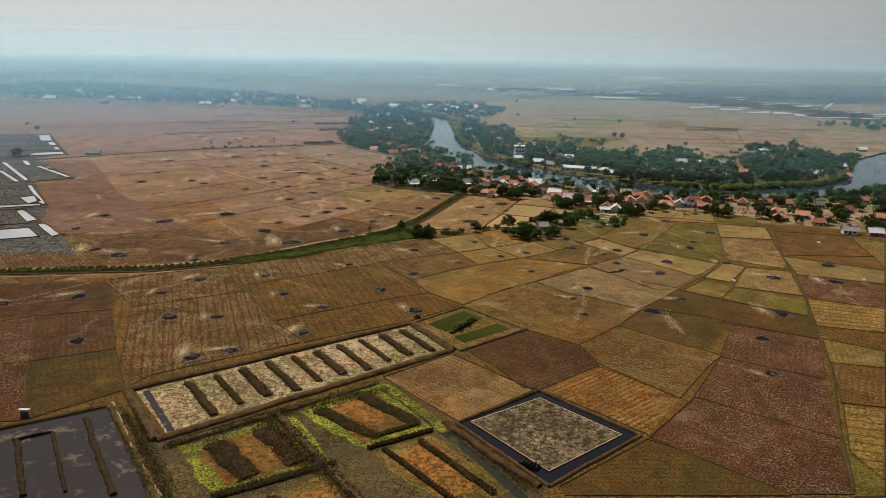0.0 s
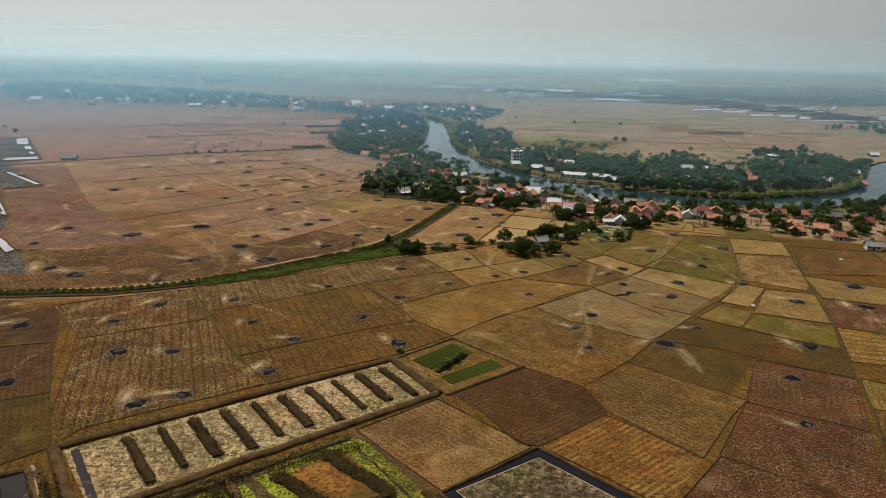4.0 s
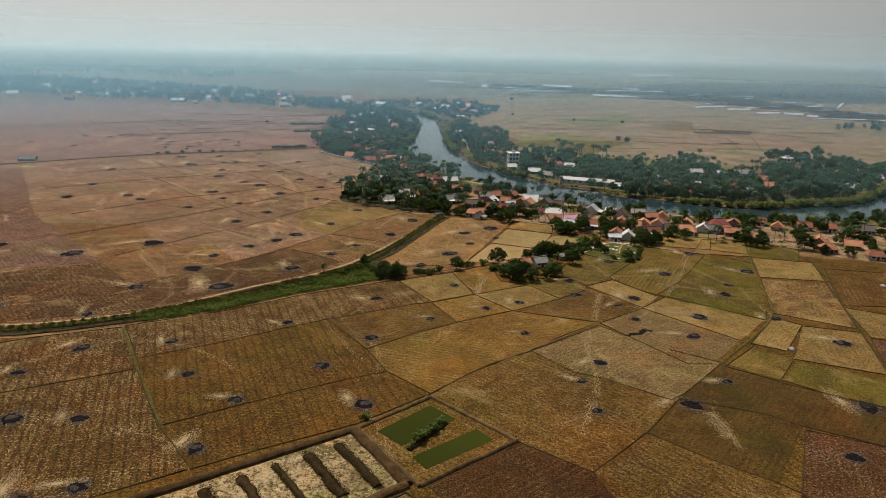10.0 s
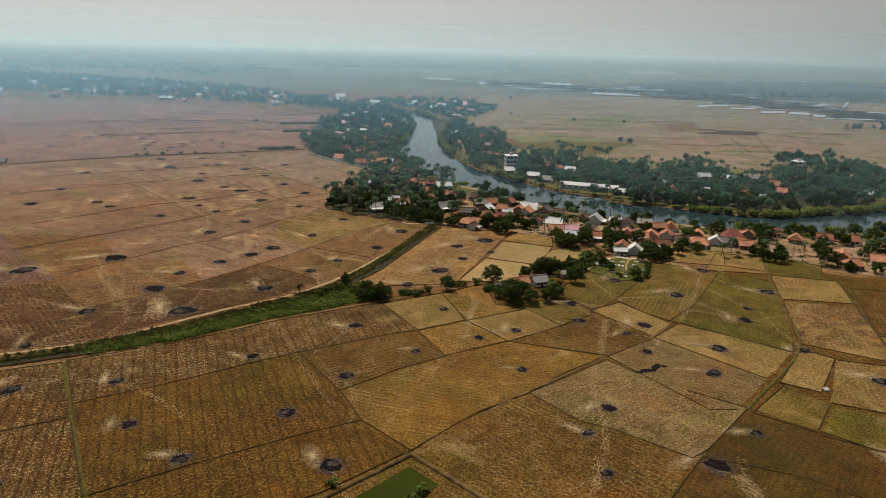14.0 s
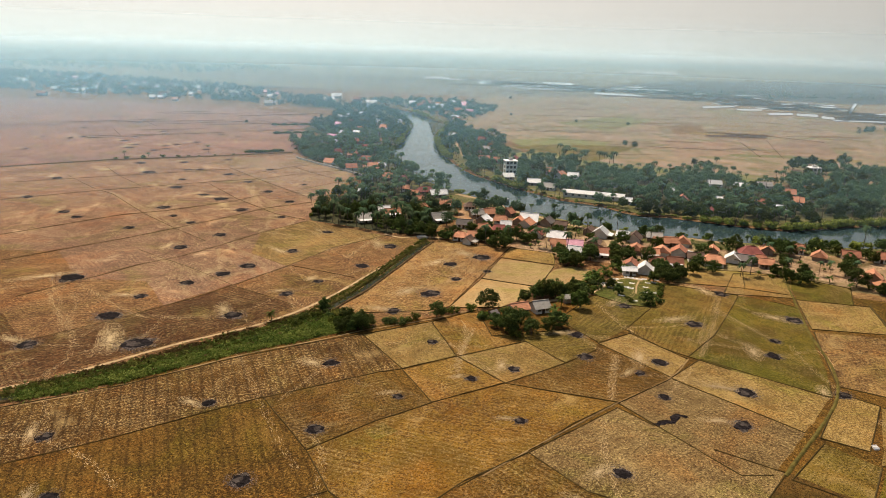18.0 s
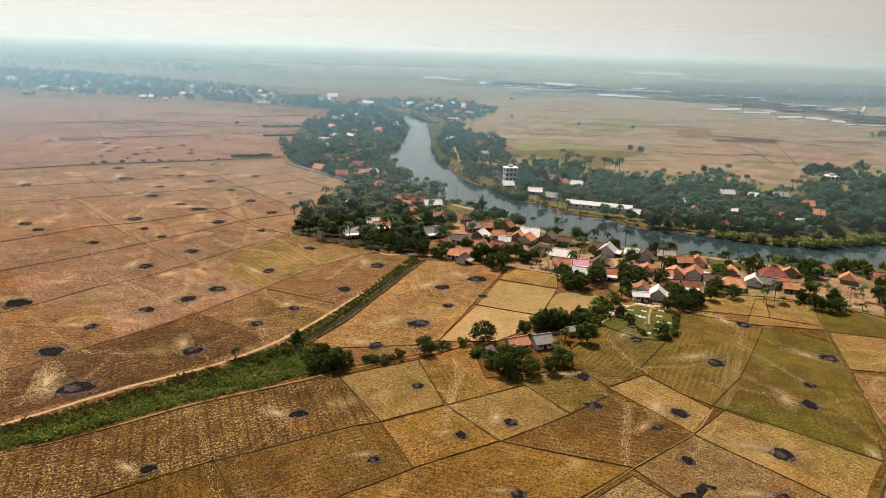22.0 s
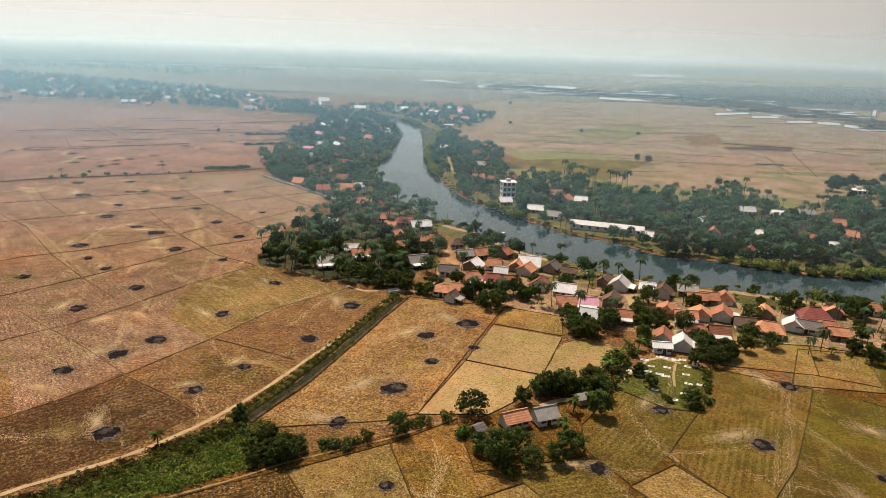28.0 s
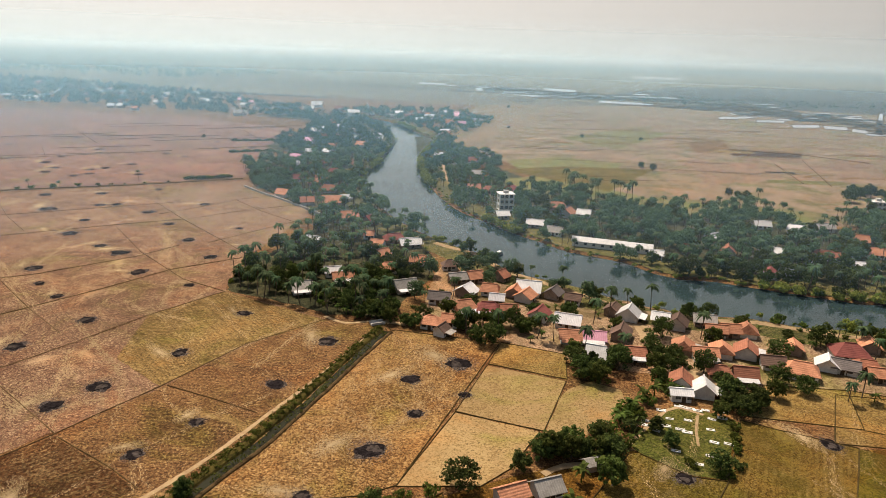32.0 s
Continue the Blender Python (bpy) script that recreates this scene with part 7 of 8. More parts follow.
def make_palm(seed, h):
    rnd = random.Random(seed)
    bx, by = rnd.uniform(-1.0, 1.0), rnd.uniform(-1.0, 1.0)
    trunk = limb_geo((0, 0, -0.3), (bx, by, h), 0.2, 0.12, 6, 0.35, 5, seed)
    v, f = [], []
    n = 26
    for i in range(n):
        a = 6.2832 * i / n * 2.4 + rnd.uniform(-0.2, 0.2)
        up = rnd.uniform(-0.35, 1.15)
        L = rnd.uniform(2.5, 3.5)
        d = Vector((math.cos(a), math.sin(a), 0))
        s = Vector((-d.y, d.x, 0))
        pts = []
        for k in range(7):
            u = k / 6
            pts.append(Vector((bx, by, h)) + d * (L * u * (1 - 0.18 * u)) + Vector((0, 0, L * (up * u * 0.55 - 0.62 * u * u))))
        for k in range(6):
            w = 0.5 * (1 - (k / 6) ** 2 * 0.75)
            for sg in (-1, 1):
                o = len(v)
                p, q = pts[k], pts[k + 1]
                v += [p, q, q + s * sg * w * 0.9 + (q - p) * 0.55 - Vector((0, 0, w * 0.55)), p + s * sg * w + (q - p) * 0.35 - Vector((0, 0, w * 0.5))]
                f.append((o, o + 1, o + 2, o + 3))
    return as_mesh("trunk", trunk, BARK), as_mesh("crown", (v, f), FROND)


def make_banana(seed):
    rnd = random.Random(seed)
    v, f, st = [], [], []
    for j in range(1):
        x, y, h = 0.0, 0.0, rnd.uniform(1.8, 2.6)
        st.append(limb_geo((x, y, -0.2), (x, y, h), 0.16, 0.1, 6, 0.05, 2, seed + j))
        for i in range(20):
            a, L, up = rnd.uniform(0, 6.28), rnd.uniform(1.2, 2.3), rnd.uniform(0.3, 1.3)
            d = Vector((math.cos(a), math.sin(a), 0))
            s = Vector((-d.y, d.x, 0)) * 0.33
            pts = [Vector((x, y, h)) + d * (L * u) + Vector((0, 0, L * (up * u - 0.9 * u * u))) for u in (0, 0.35, 0.7, 1.0)]
            for k in range(3):
                w0, w1 = (0.4, 1.0, 0.85, 0.1)[k], (0.4, 1.0, 0.85, 0.1)[k + 1]
                o = len(v)
                v += [pts[k] - s * w0, pts[k] + s * w0, pts[k + 1] + s * w1, pts[k + 1] - s * w1]
                f.append((o, o + 1, o + 2, o + 3))
    return as_mesh("trunk", join_geo(st), BANANA), as_mesh("crown", (v, f), BANANA)


def make_shrub(seed, material, r=1.5, h=1.8, clumps=7, per=30, leaf=0.3):
    rnd = random.Random(seed)
    v, f = [], []
    for i in range(clumps):
        a, q = rnd.uniform(0, 6.28), r * math.sqrt(rnd.random()) * 0.8
        leaf_cluster(v, f, rnd, (q * math.cos(a), q * math.sin(a), h * rnd.uniform(0.25, 0.7)), r * rnd.uniform(0.3, 0.5), per, leaf)
    st = [limb_geo((0, 0, -0.1), (rnd.uniform(-0.6, 0.6), rnd.uniform(-0.6, 0.6), h * 0.6), 0.06, 0.03, 5, 0.1, 2, seed + k) for k in range(3)]
    return as_mesh("stem", join_geo(st), BARK), as_mesh("foliage", (v, f), material)


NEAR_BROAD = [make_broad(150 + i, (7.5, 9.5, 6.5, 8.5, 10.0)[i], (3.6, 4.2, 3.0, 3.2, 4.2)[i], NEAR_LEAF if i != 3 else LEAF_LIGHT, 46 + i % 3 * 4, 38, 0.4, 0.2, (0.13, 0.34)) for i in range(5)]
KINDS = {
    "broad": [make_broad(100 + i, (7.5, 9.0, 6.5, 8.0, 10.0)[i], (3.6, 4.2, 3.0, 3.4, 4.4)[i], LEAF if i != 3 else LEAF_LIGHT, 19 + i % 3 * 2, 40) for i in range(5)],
    "palm": [make_palm(200 + i, (9.5, 11.0, 8.0, 10.0)[i]) for i in range(4)],
    "banana": [make_banana(300 + i) for i in range(2)],
    "shrub": [make_shrub(400 + i, SHRUB if i < 2 else NEAR_LEAF) for i in range(3)],
    "reed": [make_shrub(420 + i, REED, 2.4, 2.0, 9, 34, 0.4) for i in range(2)],
}
NOTES = {"broad": ("tree", "broadleaf_tree", "broad dark green tree with a dense uneven crown", "broadleaf trees"), "palm": ("palm", "coconut_palm", "tall coconut palm with drooping dark fronds", "coconut palms"),
         "banana": ("banana plant", "banana_plant", "banana plant with wide drooping green leaves", "banana plants"), "shrub": ("bush", "bush", "low green bush by the fields and water", "bushes"),
         "reed": ("reeds", "reed_clump", "yellow-green reed clump at the water's edge", "riverside reeds")}
_trees, _count = [], [0]


_massed = {}


def tree(kind, x, y, s=1.0, mass=None):
    """One plant; mass: the name of a far wood that takes it in as one of its many crowns."""
    _count[0] += 1
    rnd = random.Random(_count[0] * 7)
    category, name, label, group = NOTES[kind]
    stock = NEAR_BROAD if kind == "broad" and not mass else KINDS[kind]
    a, b = stock[rnd.randrange(len(stock))]
    if mass:
        m = Matrix.LocRotScale(Vector((x, y, 0)), Euler((0, 0, rnd.uniform(0, 6.28))), Vector((s, s, s * rnd.uniform(0.88, 1.15))))
        _massed.setdefault(mass, []).extend(((a, m), (b, m)))
        _trees.append((x, y))
        return
    ob = tagged(new(name), label, category, group)
    ob.matrix_world = Matrix.LocRotScale(Vector((x, y, 0)), Euler((0, 0, rnd.uniform(0, 6.28))), Vector((s * rnd.uniform(0.9, 1.1), s * rnd.uniform(0.9, 1.1), s * rnd.uniform(0.88, 1.15))))
    for data in (a, b):
        c = new(data.name.split(".")[0], data)
        c.parent = ob
    _trees.append((x, y))


def inside(x, y, poly):
    hit = False
    for (ax, ay), (bx, by) in zip(poly, poly[1:] + poly[:1]):
        if (ay > y) != (by > y) and x < (bx - ax) * (y - ay) / (by - ay) + ax:
            hit = not hit
    return hit


def clear_of(x, y, gap, houses=True):
    # keep off houses and the open yards on their southern side
    if houses and any((a < 30 and b > 405 and (x - a) ** 2 + (y - b + 5.0) ** 2 < (r + 1.6) ** 2) or (x - a) ** 2 + (y - b) ** 2 < (r + (2.0 if b > 500 else 1.0)) ** 2 or (x - a) ** 2 + (y + (8.0 if b > 500 else 5.5) - b) ** 2 < (r + (2.0 if b > 500 else 1.0)) ** 2 for a, b, r in _houses):
        return False
    return not any(abs(x - a) < gap and abs(y - b) < gap and (x - a) ** 2 + (y - b) ** 2 < gap * gap for a, b in _trees)


def grove(poly, count, gap, mix_of, seed, size=(0.8, 1.15), far=None, mass=""):
    rnd = random.Random(seed)
    xs, ys = [p[0] for p in poly], [p[1] for p in poly]
    tries = np.array([(rnd.uniform(min(xs), max(xs)), rnd.uniform(min(ys), max(ys))) for _ in range(count * 14)])
    wet = river_depth(tries)
    made = 0
    for (x, y), w in zip(tries, wet):
        if made >= count:
            break
        if w > -2.0 or not inside(x, y, poly) or not clear_of(x, y, gap):
            continue
        kind = rnd.choices([k for k, _ in mix_of], [c for _, c in mix_of])[0]
        tree(kind, float(x), float(y), rnd.uniform(*size), mass if far is not None and y > far else None)
        made += 1


# single trees and bushes by the canal, the farmyard and the burial ground
for kind, s, pts in (
        ("broad", 0.62, [(-19.5, 311.0), (-9.8, 298.1), (-6.7, 296.9), (-5.1, 299.9), (14.8, 307.7), (35.0, 298.5), (31.8, 301.8), (39.3, 302.2), (46.8, 298.7)]), ("banana", 1.0, [(-33.0, 300.5)]),
        ("shrub", 1.1, [(18.2, 310.8), (1.9, 302.3), (5.7, 303.6), (8.5, 304.8), (4.3, 301.4), (28.5, 308.0), (24.9, 313.5), (-16.2, 305.6), (-13.4, 301.5), (20.0, 312.0), (0.2, 301.8)]),
        ("broad", 0.8, [(30.6, 316.2), (35.5, 297.7), (50.4, 302.8), (59.4, 317.9), (49.1, 326.4), (53.7, 329.4)]), ("broad", 0.6, [(41.5, 296.5), (56.4, 329.6), (60.5, 332.8), (51.6, 329.3), (42.6, 322.0), (47.1, 326.2)]),
        ("banana", 1.2, [(57.8, 322.9), (62.1, 327.2), (74.4, 351.5), (78.0, 353.6), (66.5, 340.8), (70.7, 346.0), (50.3, 309.2), (53.8, 318.8)]), ("shrub", 1.3, [(67.6, 342.5), (63.6, 337.5), (70.6, 342.7), (75.5, 349.8), (28.5, 306.9), (36.9, 294.4)]),
        ("broad", 0.55, [(75.3, 332.3), (82.4, 323.6), (73.9, 338.5)]), ("shrub", 1.0, [(77.4, 325.3), (82.8, 321.8), (91.9, 339.9), (88.8, 330.9), (90.0, 335.3), (86.9, 324.8)]),
        ("broad", 0.75, [(63.0, 361.8), (66.1, 359.6), (82.8, 368.4), (84.0, 375.3), (96.3, 354.2), (98.0, 351.6), (100.2, 350.4), (102.2, 350.5), (96.6, 358.5)]), ("shrub", 1.7, [(68.7, 337.5), (64.8, 331.8), (61.9, 329.6), (60.9, 336.0), (82.8, 354.8), (82.3, 357.6), (68.6, 344.7), (71.2, 344.8)]),
        ("broad", 0.7, [(36.3, 384.8), (39.2, 380.5), (41.8, 383.3), (16.7, 393.6), (19.2, 391.7), (11.6, 394.5), (50.5, 389.9), (47.6, 393.8), (47.7, 328.9), (50.4, 327.4), (53.2, 326.7), (56.1, 326.8), (58.8, 326.4), (61.2, 326.5)]), ("palm", 0.8, [(34.0, 388.7), (54.1, 386.1), (75.8, 373.0), (58.7, 384.5), (102.2, 389.7), (43.6, 386.2), (64.3, 372.2)])):
    for x, y in pts:
        tree(kind, x, y, s)
for x, y in [(62.2, 365.0), (65.3, 368.9), (66.8, 363.1), (61.7, 370.9), (80.9, 359.9), (84.9, 367.3), (86.3, 375.8), (94.3, 349.2), (95.8, 345.7), (99.0, 347.7), (90.5, 344.8), (36.5, 393.8), (39.7, 396.0), (43.2, 395.3), (33.9, 393.6), (107.9, 355.1), (112.5, 362.1), (152.9, 391.9), (155.4, 388.5), (51.1, 389.4), (54.2, 393.4)]:
    tree("broad", x, y, 0.62)
for x, y in [(-12.7, 295.6), (-9.3, 295.8), (-6.3, 296.8), (-11.6, 302.2), (-7.8, 299.7)]:
    tree("broad", x, y, 0.5)
for x, y in ((38.3, 469.8), (43.7, 462.0)):
    tree("broad", x, y, 0.75)
# grass, weeds and bushes in the green strip by the canal
rnd = random.Random(77)
LOW_EDGE, HIGH_EDGE = [(-77.2, 252.6), (-58.1, 263.6), (-37.1, 279.3), (-16.6, 291.7), (-5.4, 299.9)], [(-80.4, 258.0), (-61.5, 270.9), (-40.3, 290.1), (-22.7, 307.6), (-13.2, 309.9)]
lo_line, hi_line = fine_line(LOW_EDGE, 1.0), fine_line(HIGH_EDGE, 1.0)
v, f = [], []
for i in range(6500):
    u, w = rnd.random(), rnd.random()
    p = lo_line[int(u * (len(lo_line) - 1))].lerp(hi_line[int(u * (len(hi_line) - 1))], w)
    leaf_cluster(v, f, rnd, (p.x, p.y, rnd.uniform(0.1, 0.45)), 0.4, 4, 0.3)
tagged(mesh("tall_grass", [tuple(q) for q in v], f, GRASS), "bright green tall grass between canal and lane", "grass", "", "stuff")
for material, count, words, seed in ((REED, 130, "pale yellow-green grass patches beside the lane", 78), (DRY_WEED, 150, "brown dry weeds on the bank by the canal road", 79), (SHRUB, 170, "dark leafy weeds in the green strip", 80)):
    rnd = random.Random(seed)
    v, f = [], []
    for i in range(count):
        u, w = rnd.random(), {78: 0.3, 79: 0.97, 80: 0.5}[seed] + rnd.gauss(0, {78: 0.22, 79: 0.05, 80: 0.3}[seed])
        p = lo_line[int(u * (len(lo_line) - 1))].lerp(hi_line[int(u * (len(hi_line) - 1))], min(1.05, max(0.0, w)))
        for k in range(rnd.randint(6, 22)):
            leaf_cluster(v, f, rnd, (p.x + rnd.gauss(0, 1.1), p.y + rnd.gauss(0, 0.8), rnd.uniform(0.25, 0.8)), rnd.uniform(0.3, 0.6), 6, 0.26)
    tagged(mesh("weed_patch", [tuple(q) for q in v], f, material), words, "weeds", "", "stuff")
rnd = random.Random(177)
for i in range(90):
    u = rnd.random() ** 0.8
    w = rnd.random() ** 0.6
    p = lo_line[int(u * (len(lo_line) - 1))].lerp(hi_line[int(u * (len(hi_line) - 1))], 0.35 + 0.65 * w)
    tree("shrub" if i % 5 else "reed", p.x, p.y, rnd.uniform(0.35, 0.7) * (1 + 0.7 * (u > 0.8)), "tangle of green weeds and bushes along the canal")
v, f = [], []
for p, n in zip(cl, cn):
    for _ in range(36):
        q = p + n * (rnd.uniform(0.9, 2.4) if rnd.random() < 0.85 else -rnd.uniform(1.0, 1.9)) + Vector((rnd.uniform(-1.3, 1.3), rnd.uniform(-1.3, 1.3))) * 0.6
        leaf_cluster(v, f, rnd, (q.x, q.y, rnd.uniform(0.5, 1.1)), rnd.uniform(0.25, 0.55), 6, 0.24)
tagged(mesh("bank_weeds", [tuple(q) for q in v], f, SHRUB), "dark green weeds crowding the canal bank", "weeds", "", "stuff")
for i in range(10):
    k = int(len(cl) * 0.45 * i / 60)
    tree("shrub", *(cl[k] + cn[k] * rnd.choice((1.6, -1.7))), rnd.uniform(0.3, 0.6), "tangle of green weeds and bushes along the canal")
for x, y in [tuple(quad_point(TWIN, 0.25 + 0.045 * i, 0.53 - 0.011 * i)) for i in range(11)] + [(-7.8, 200.5), (-6.5, 199.6)]:
    tree("banana" if rnd.random() < 0.5 else "shrub", x, y, rnd.uniform(0.5, 0.75))
for pts, n in (([(-39.1, 138.4), (-24.2, 119.3), (-13.9, 107.3)], 46), ([(-71.5, 138.5), (-59.8, 124.1), (-49.6, 109.5)], 40), ([(-28.7, 143.9), (-18.9, 149.7), (-12.4, 152.8)], 18), ([(2.7, 135.0), (10.7, 123.9), (17.5, 113.5)], 26), ([(-56.0, 126.3), (-38.2, 139.7), (-33.5, 141.6)], 30)):
    ob = mesh("scrub", *weed_geo(fine_line(pts, 0.5), 1.1, 0.42, 30, n), DRY_WEED)
    tagged(ob, "low dry scrub between the ponds", "scrub", "", "stuff")
    ob = mesh("scrub", *weed_geo(fine_line(pts, 0.5), 1.3, 0.34, 7, n + 1), SHRUB)
    tagged(ob, "thin green weeds between the ponds", "scrub", "", "stuff")
# gardens of the village
VILLAGE = [(12, 400), (45, 378), (70, 365), (112, 357), (150, 345), (205, 320), (290, 300), (300, 440), (270, 428), (237, 406), (204, 395), (160, 396), (112, 404), (80, 425), (54, 444), (34, 470), (22, 440)]
grove(VILLAGE, 470, 2.5, (("broad", 7), ("palm", 2), ("banana", 4), ("shrub", 3)), 5, (0.48, 0.88), 411, "garden trees and palms along the riverside lane")
# riverside wood upstream
LEFT_WOOD = [(-44, 418), (-35, 415), (-26, 410), (-8, 400), (8, 398), (20, 440), (22, 492), (0, 532), (-14, 573), (-24, 620), (-20, 673), (-15, 700), (-80, 700), (-100, 640), (-86, 604), (-74, 578), (-56, 560), (-40, 530), (-26, 511), (-35, 480), (-40, 458), (-46, 440)]
grove(LEFT_WOOD, 560, 3.4, (("broad", 5), ("palm", 7), ("banana", 2), ("shrub", 1)), 6, (0.6, 0.95), 462, "dense riverside wood of palms and broadleaf trees")
grove([(-26.1, 417.4), (-11.7, 403.5), (-1.4, 397.9), (11.5, 396.2), (13.4, 407.0), (1.1, 413.5), (-14.6, 420.0)], 42, 2.6, (("broad", 5), ("palm", 2), ("shrub", 4)), 16, (0.5, 0.8))
# woods across the river
RIGHT_WOOD = [(32, 556), (50, 516), (70, 487), (87, 468), (106.6, 448.7), (123.3, 442.6), (149.1, 431.8), (174.5, 418.9)] + [(206, 440), (237, 448), (275, 480), (330, 560), (300, 600), (240, 560)] + [(217, 532), (201, 538), (200, 583), (170, 562), (134, 562), (114, 582), (102, 601), (63, 608), (67, 703), (35, 761), (37, 604)]
grove(RIGHT_WOOD, 920, 3.5, (("broad", 7), ("palm", 4), ("banana", 1)), 7, (0.5, 0.92), 466, "dense dark wood across the river")
grove([(7, 808), (32, 799), (44, 738), (44, 630), (56, 579), (48, 556), (31, 575), (19, 625), (13, 696)], 110, 3.2, (("broad", 6), ("palm", 3), ("shrub", 3)), 17, (0.45, 0.8), 400, "wooded strip at the river bend")
# palm rows at the edge of the woods
for x, y in [(101, 598), (105, 602), (108, 596), (115, 585), (123, 583), (125, 577), (129, 581), (131, 573), (101, 615), (112, 592), (103, 606), (60, 666), (64, 667), (59, 684), (56, 688), (52, 687)]:
    tree("palm", x, y, 1.05)
for kind, s, pts in (("broad", 0.6, [(168, 691), (173, 680), (198, 597), (202, 595), (194, 600)]), ("broad", 0.5, [(116, 1149), (94, 909), (157, 851), (210, 844), (-168, 772)]), ("palm", 0.5, [(-146, 594), (-175, 564), (-188, 559)]),
                     ("broad", 1.0, [(261, 594), (274, 605), (283, 610), (289, 608), (298, 612), (277, 617), (312, 622), (285, 618)])):
    for x, y in pts:
        tree(kind, x, y, s)
for kind, k, x, y in (("broad", 0.8, -308.8, 497.9), ("broad", 0.7, -387.9, 661.4), ("palm", 0.7, -396.8, 660.0)):
    tree(kind, x, y, k)
# hedge rows on the plain
for a, b, n in (((-121, 598), (-101, 609), 12), ((-140.4, 758.6), (-115.8, 764.7), 26), ((-115.8, 764.7), (-78.8, 787.9), 30), ((-125.5, 701.6), (-99.0, 713.0), 30), ((-94.4, 677.4), (-84.3, 684.4), 12), ((-114.4, 599.4), (-97.2, 609.5), 14), ((-194, 558), (-121, 591), 9), ((-137.7, 241.3), (-120.3, 246.5), 7)):
    for i in range(n):
        p = Vector(a).lerp(Vector(b), (i + 0.3 * math.sin(i * 5)) / n)
        tree("shrub", p.x, p.y, (0.9 if n > 7 else 0.5) * (1 + 0.4 * math.sin(i * 7)))
# low white wall at the edge of the riverside wood
wl = soft_line([(-82.9, 583.0), (-72.8, 570.8), (-64.6, 561.9), (-55.1, 552.3), (-40.2, 535.3), (-24.7, 515.7)], 3.0)
ob = mesh("garden_wall", *ridge_geo(wl, 0.5, 1.1, 5, 0.05, flat=0.9), CONCRETE)
tagged(ob, "long low whitewashed wall at the edge of the wood", "wall", "", "structure")
# reeds and bushes along the banks
rnd = random.Random(31)
for line, sign, lo, hi in ((far_line, 1, 0.12, 0.93), (near_line, -1, 0.12, 0.93)):
    ns = sides(line)
    for i in range(int(len(line) * lo), int(len(line) * hi)):
        out = far_line[min(i, len(far_line) - 1)]
        n = ns[i]
        if river_depth(np.array([[line[i].x + n.x * 3, line[i].y + n.y * 3]]))[0] > 0:
            n = -n
        for _ in range(3):
            p = line[i] + n * rnd.uniform(-0.9, 2.6) + Vector((rnd.uniform(-3, 3), rnd.uniform(-1, 1)))
            if sign > 0 or rnd.random() < 0.6:
                tree("reed" if rnd.random() < 0.5 else "shrub", p.x, p.y, rnd.uniform(0.3, 0.6), "reeds and bushes along the river bank")
        if math.sin(i * 0.31) + math.sin(i * 0.117 + 1) < -0.25:
            continue
        for _ in range(4 if sign > 0 else 3):
            kind = "reed" if rnd.random() < (0.75 if sign > 0 else 0.25) else "shrub"
            p = line[i] + n * rnd.uniform(-0.6, 3.2)
            if sign > 0 or rnd.random() < 0.5:
                tree(kind, p.x, p.y, rnd.uniform(0.6, 1.5), "reeds and bushes along the river bank")


def join_woods():
    for label, pieces in _massed.items():
        vs, fs, mi, mats, o = [], [], [], [], 0
        for me, m in pieces:
            co = np.empty(len(me.vertices) * 3)
            me.vertices.foreach_get("co", co)
            co = co.reshape(-1, 3) @ np.array(m.to_3x3()).T + np.array(m.translation)
            vs.append(co)
            fs += [tuple(i + o for i in p.vertices) for p in me.polygons]
            if me.materials[0] not in mats:
                mats.append(me.materials[0])
            mi += [mats.index(me.materials[0])] * len(me.polygons)
            o += len(co)
        ob = mesh("wood", np.concatenate(vs).tolist(), fs, mats)
        ob.data.polygons.foreach_set("material_index", mi)
        tagged(ob, label, "woods", "", "stuff")



def scatter_houses(poly, count, seed):
    """Distant houses among the trees."""
    rnd = random.Random(seed)
    xs, ys = [p[0] for p in poly], [p[1] for p in poly]
    made = 0
    while made < count:
        x, y = rnd.uniform(min(xs), max(xs)), rnd.uniform(min(ys), max(ys))
        if inside(x, y, poly) and river_depth(np.array([[x, y]]))[0] < -8:
            house(x, y, rnd.uniform(8, 14), rnd.uniform(7, 10), rnd.uniform(-30, 30), rnd.choice(("white", "white", "rust", "orange", "dull", "pink")), 0.0, h=2.6, plain=True)
            made += 1


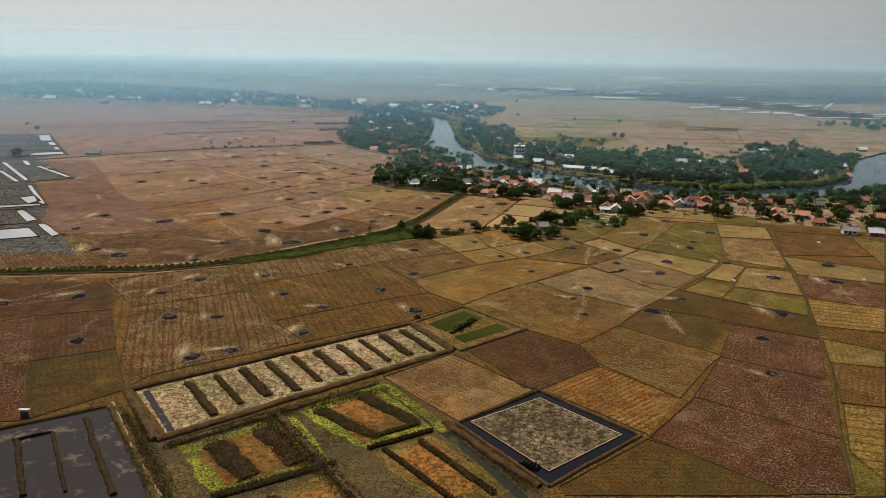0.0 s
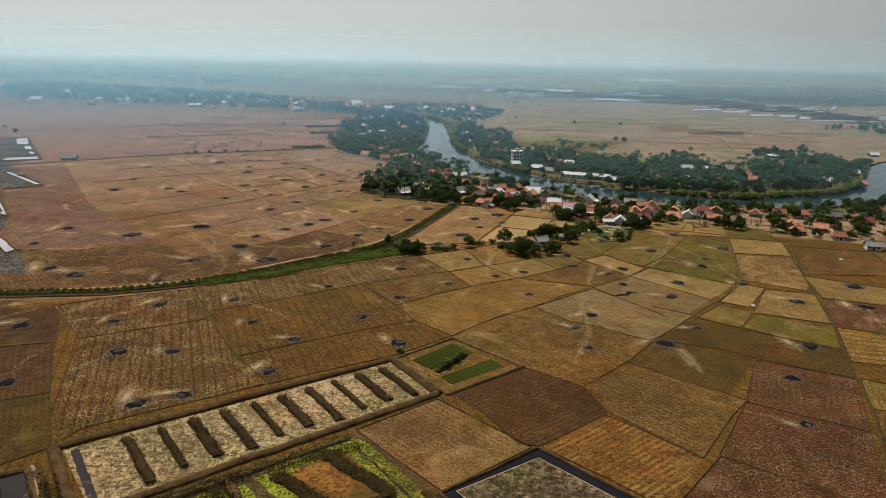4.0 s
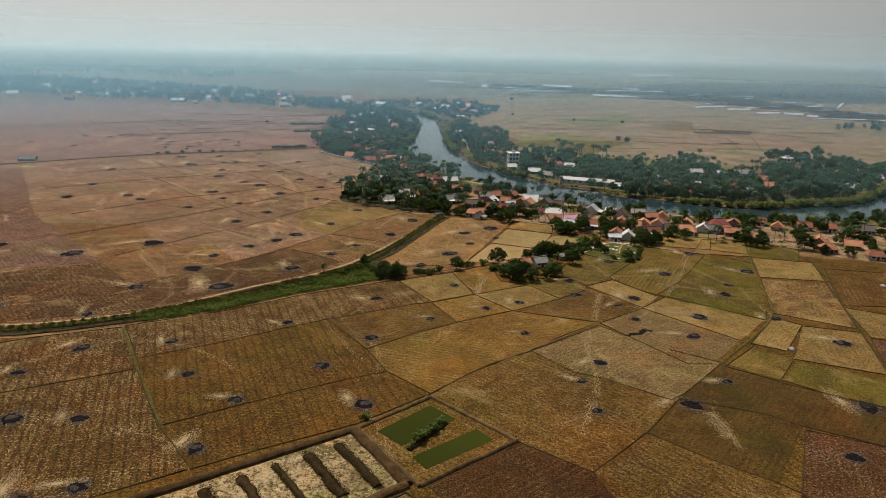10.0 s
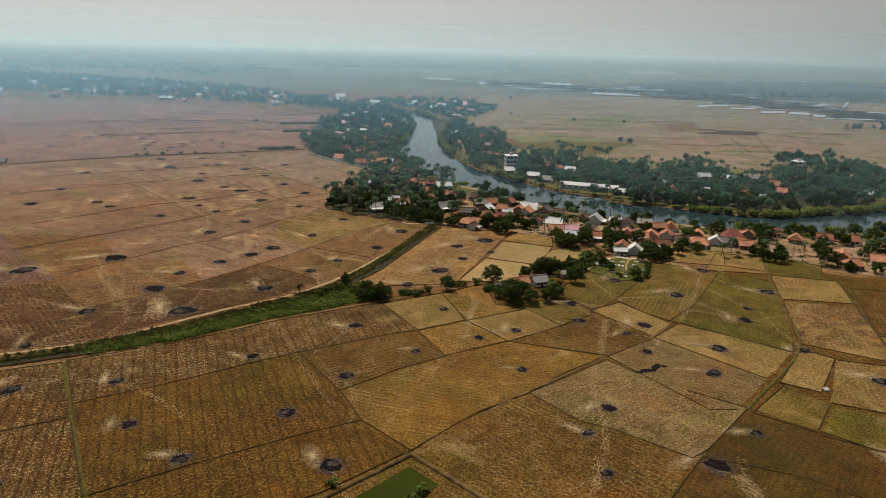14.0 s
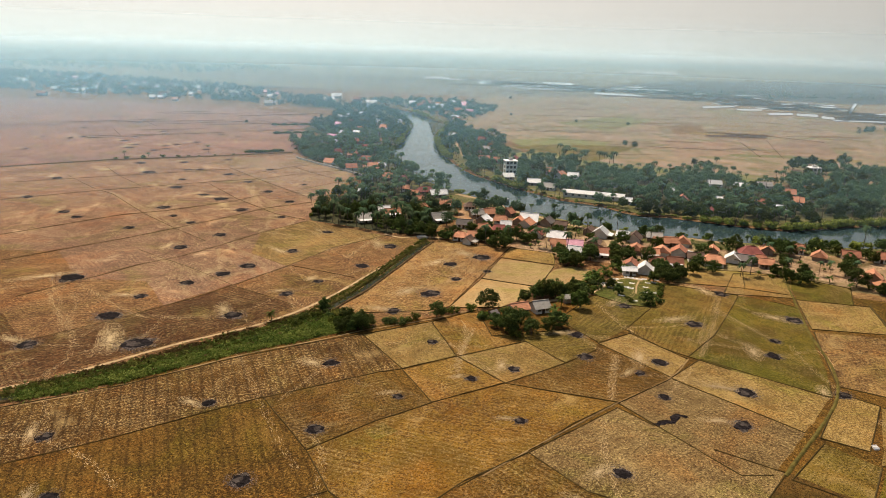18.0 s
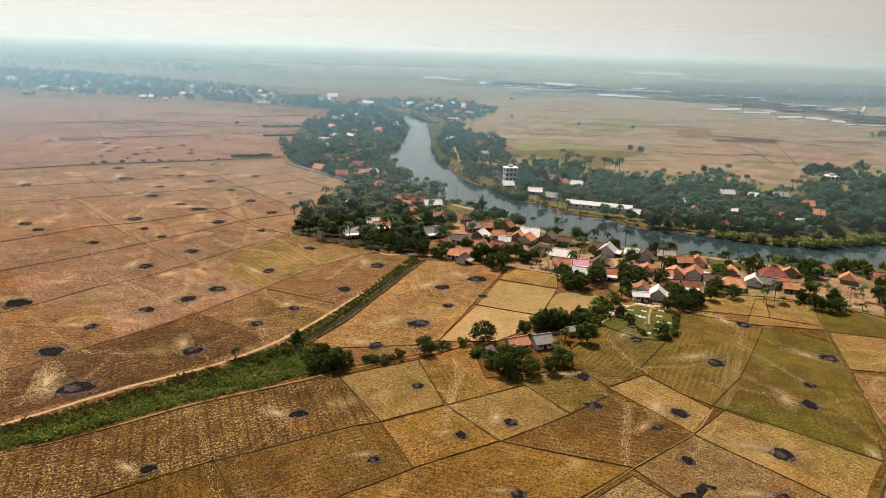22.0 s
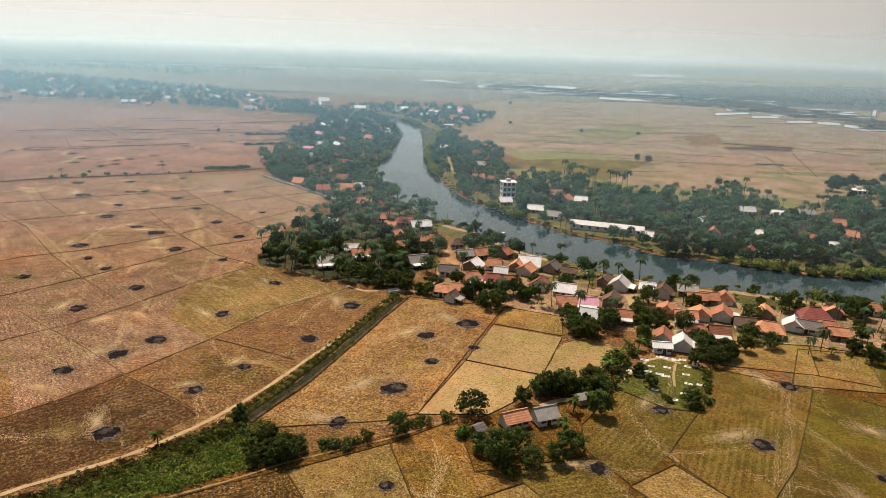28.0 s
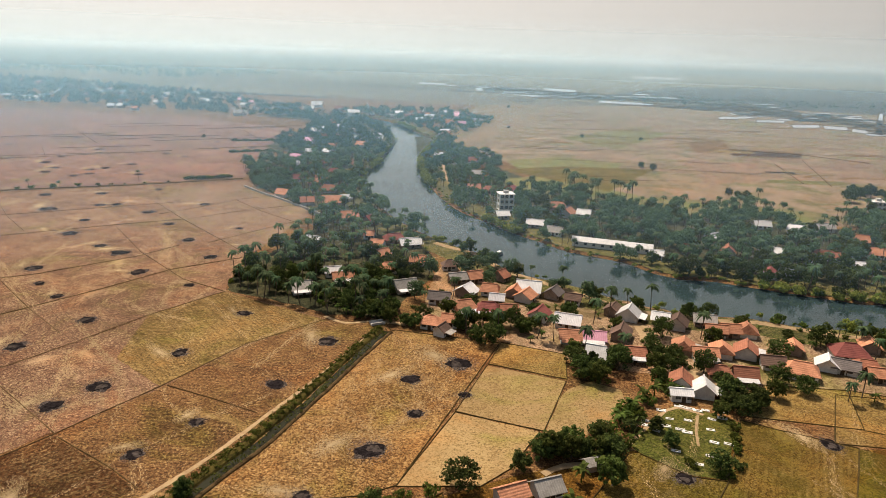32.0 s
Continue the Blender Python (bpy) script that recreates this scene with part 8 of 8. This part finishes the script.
def far_wood(poly, count, seed, label, size=1.0):
    """A distant wood as one mass of many crowns."""
    rnd = random.Random(seed)
    xs, ys = [p[0] for p in poly], [p[1] for p in poly]
    tries = np.array([(rnd.uniform(min(xs), max(xs)), rnd.uniform(min(ys), max(ys))) for _ in range(count * 8)])
    wet = river_depth(tries)
    v, f, n = [], [], 0
    for (x, y), w in zip(tries, wet):
        if n >= count:
            break
        if w > -2.0 or not inside(x, y, poly) or any((x - a) ** 2 + (y - b) ** 2 < (r + 1) ** 2 for a, b, r in _houses):
            continue
        n += 1
        h, r = size * rnd.uniform(5, 9), size * rnd.uniform(2.4, 4.2)
        for k in range(5):
            a, q = rnd.uniform(0, 6.28), r * 0.6 * math.sqrt(rnd.random())
            leaf_cluster(v, f, rnd, (x + q * math.cos(a), y + q * math.sin(a), h * rnd.uniform(0.35, 0.85)), r * rnd.uniform(0.4, 0.6), 14, 0.8 * size)
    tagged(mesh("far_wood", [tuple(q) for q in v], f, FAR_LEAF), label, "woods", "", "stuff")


TOWN = [(-104, 870), (-142, 937), (-302, 968), (-478, 1010), (-606, 1036), (-734, 1079), (-904, 1332), (-842, 1448), (-705, 1451), (-482, 1315), (-304, 1231), (-200, 1091), (-124, 1040)]
BEND = [(18, 640), (30, 650), (38, 700), (38, 760), (36, 820), (72, 918), (84, 980), (40, 1080), (-40, 1060), (-100, 1030), (-56, 985), (-18, 935), (8, 860), (24, 820), (24, 770), (17, 718)]
scatter_houses(TOWN, 70, 3)
scatter_houses(BEND, 22, 4)
scatter_houses([(-75, 620), (-30, 620), (-26, 700), (-24, 800), (-60, 900), (-95, 860), (-90, 740)], 18, 5)
far_wood([(-80, 700), (-15, 700), (-13, 783), (-22, 846), (-48, 935), (-70, 955), (-120, 985), (-180, 960), (-105, 919), (-98, 847), (-110, 735), (-90, 715)], 380, 11, "dense riverside wood in the distance")
far_wood(BEND, 330, 12, "wooded bank with a hamlet beyond the bend")
far_wood(TOWN, 1250, 13, "broad hazy wood with scattered houses on the plain", 1.15)
far_wood([(-1068, 1578), (-1118, 2041), (-777, 2129), (-490, 1994), (-334, 1832), (-454, 1544), (-793, 1635), (-927, 1368)], 500, 14, "faint distant woods in the haze", 1.5)
far_wood([(-346, 1900), (204, 2330), (958, 2948), (1958, 3180), (2391, 3889), (1151, 3548), (248, 2838), (-405, 2226)], 420, 15, "faint distant tree line in the haze", 1.6)
far_wood([(426, 809), (477, 842), (481, 762), (525, 709), (599, 813), (510, 888)], 90, 16, "low bushes on the far meadow")
far_wood([(277, 1330), (577, 1286), (864, 1389), (939, 1511), (609, 1494), (342, 1474)], 260, 17, "scattered distant bushes among ponds", 0.6)

join_woods()
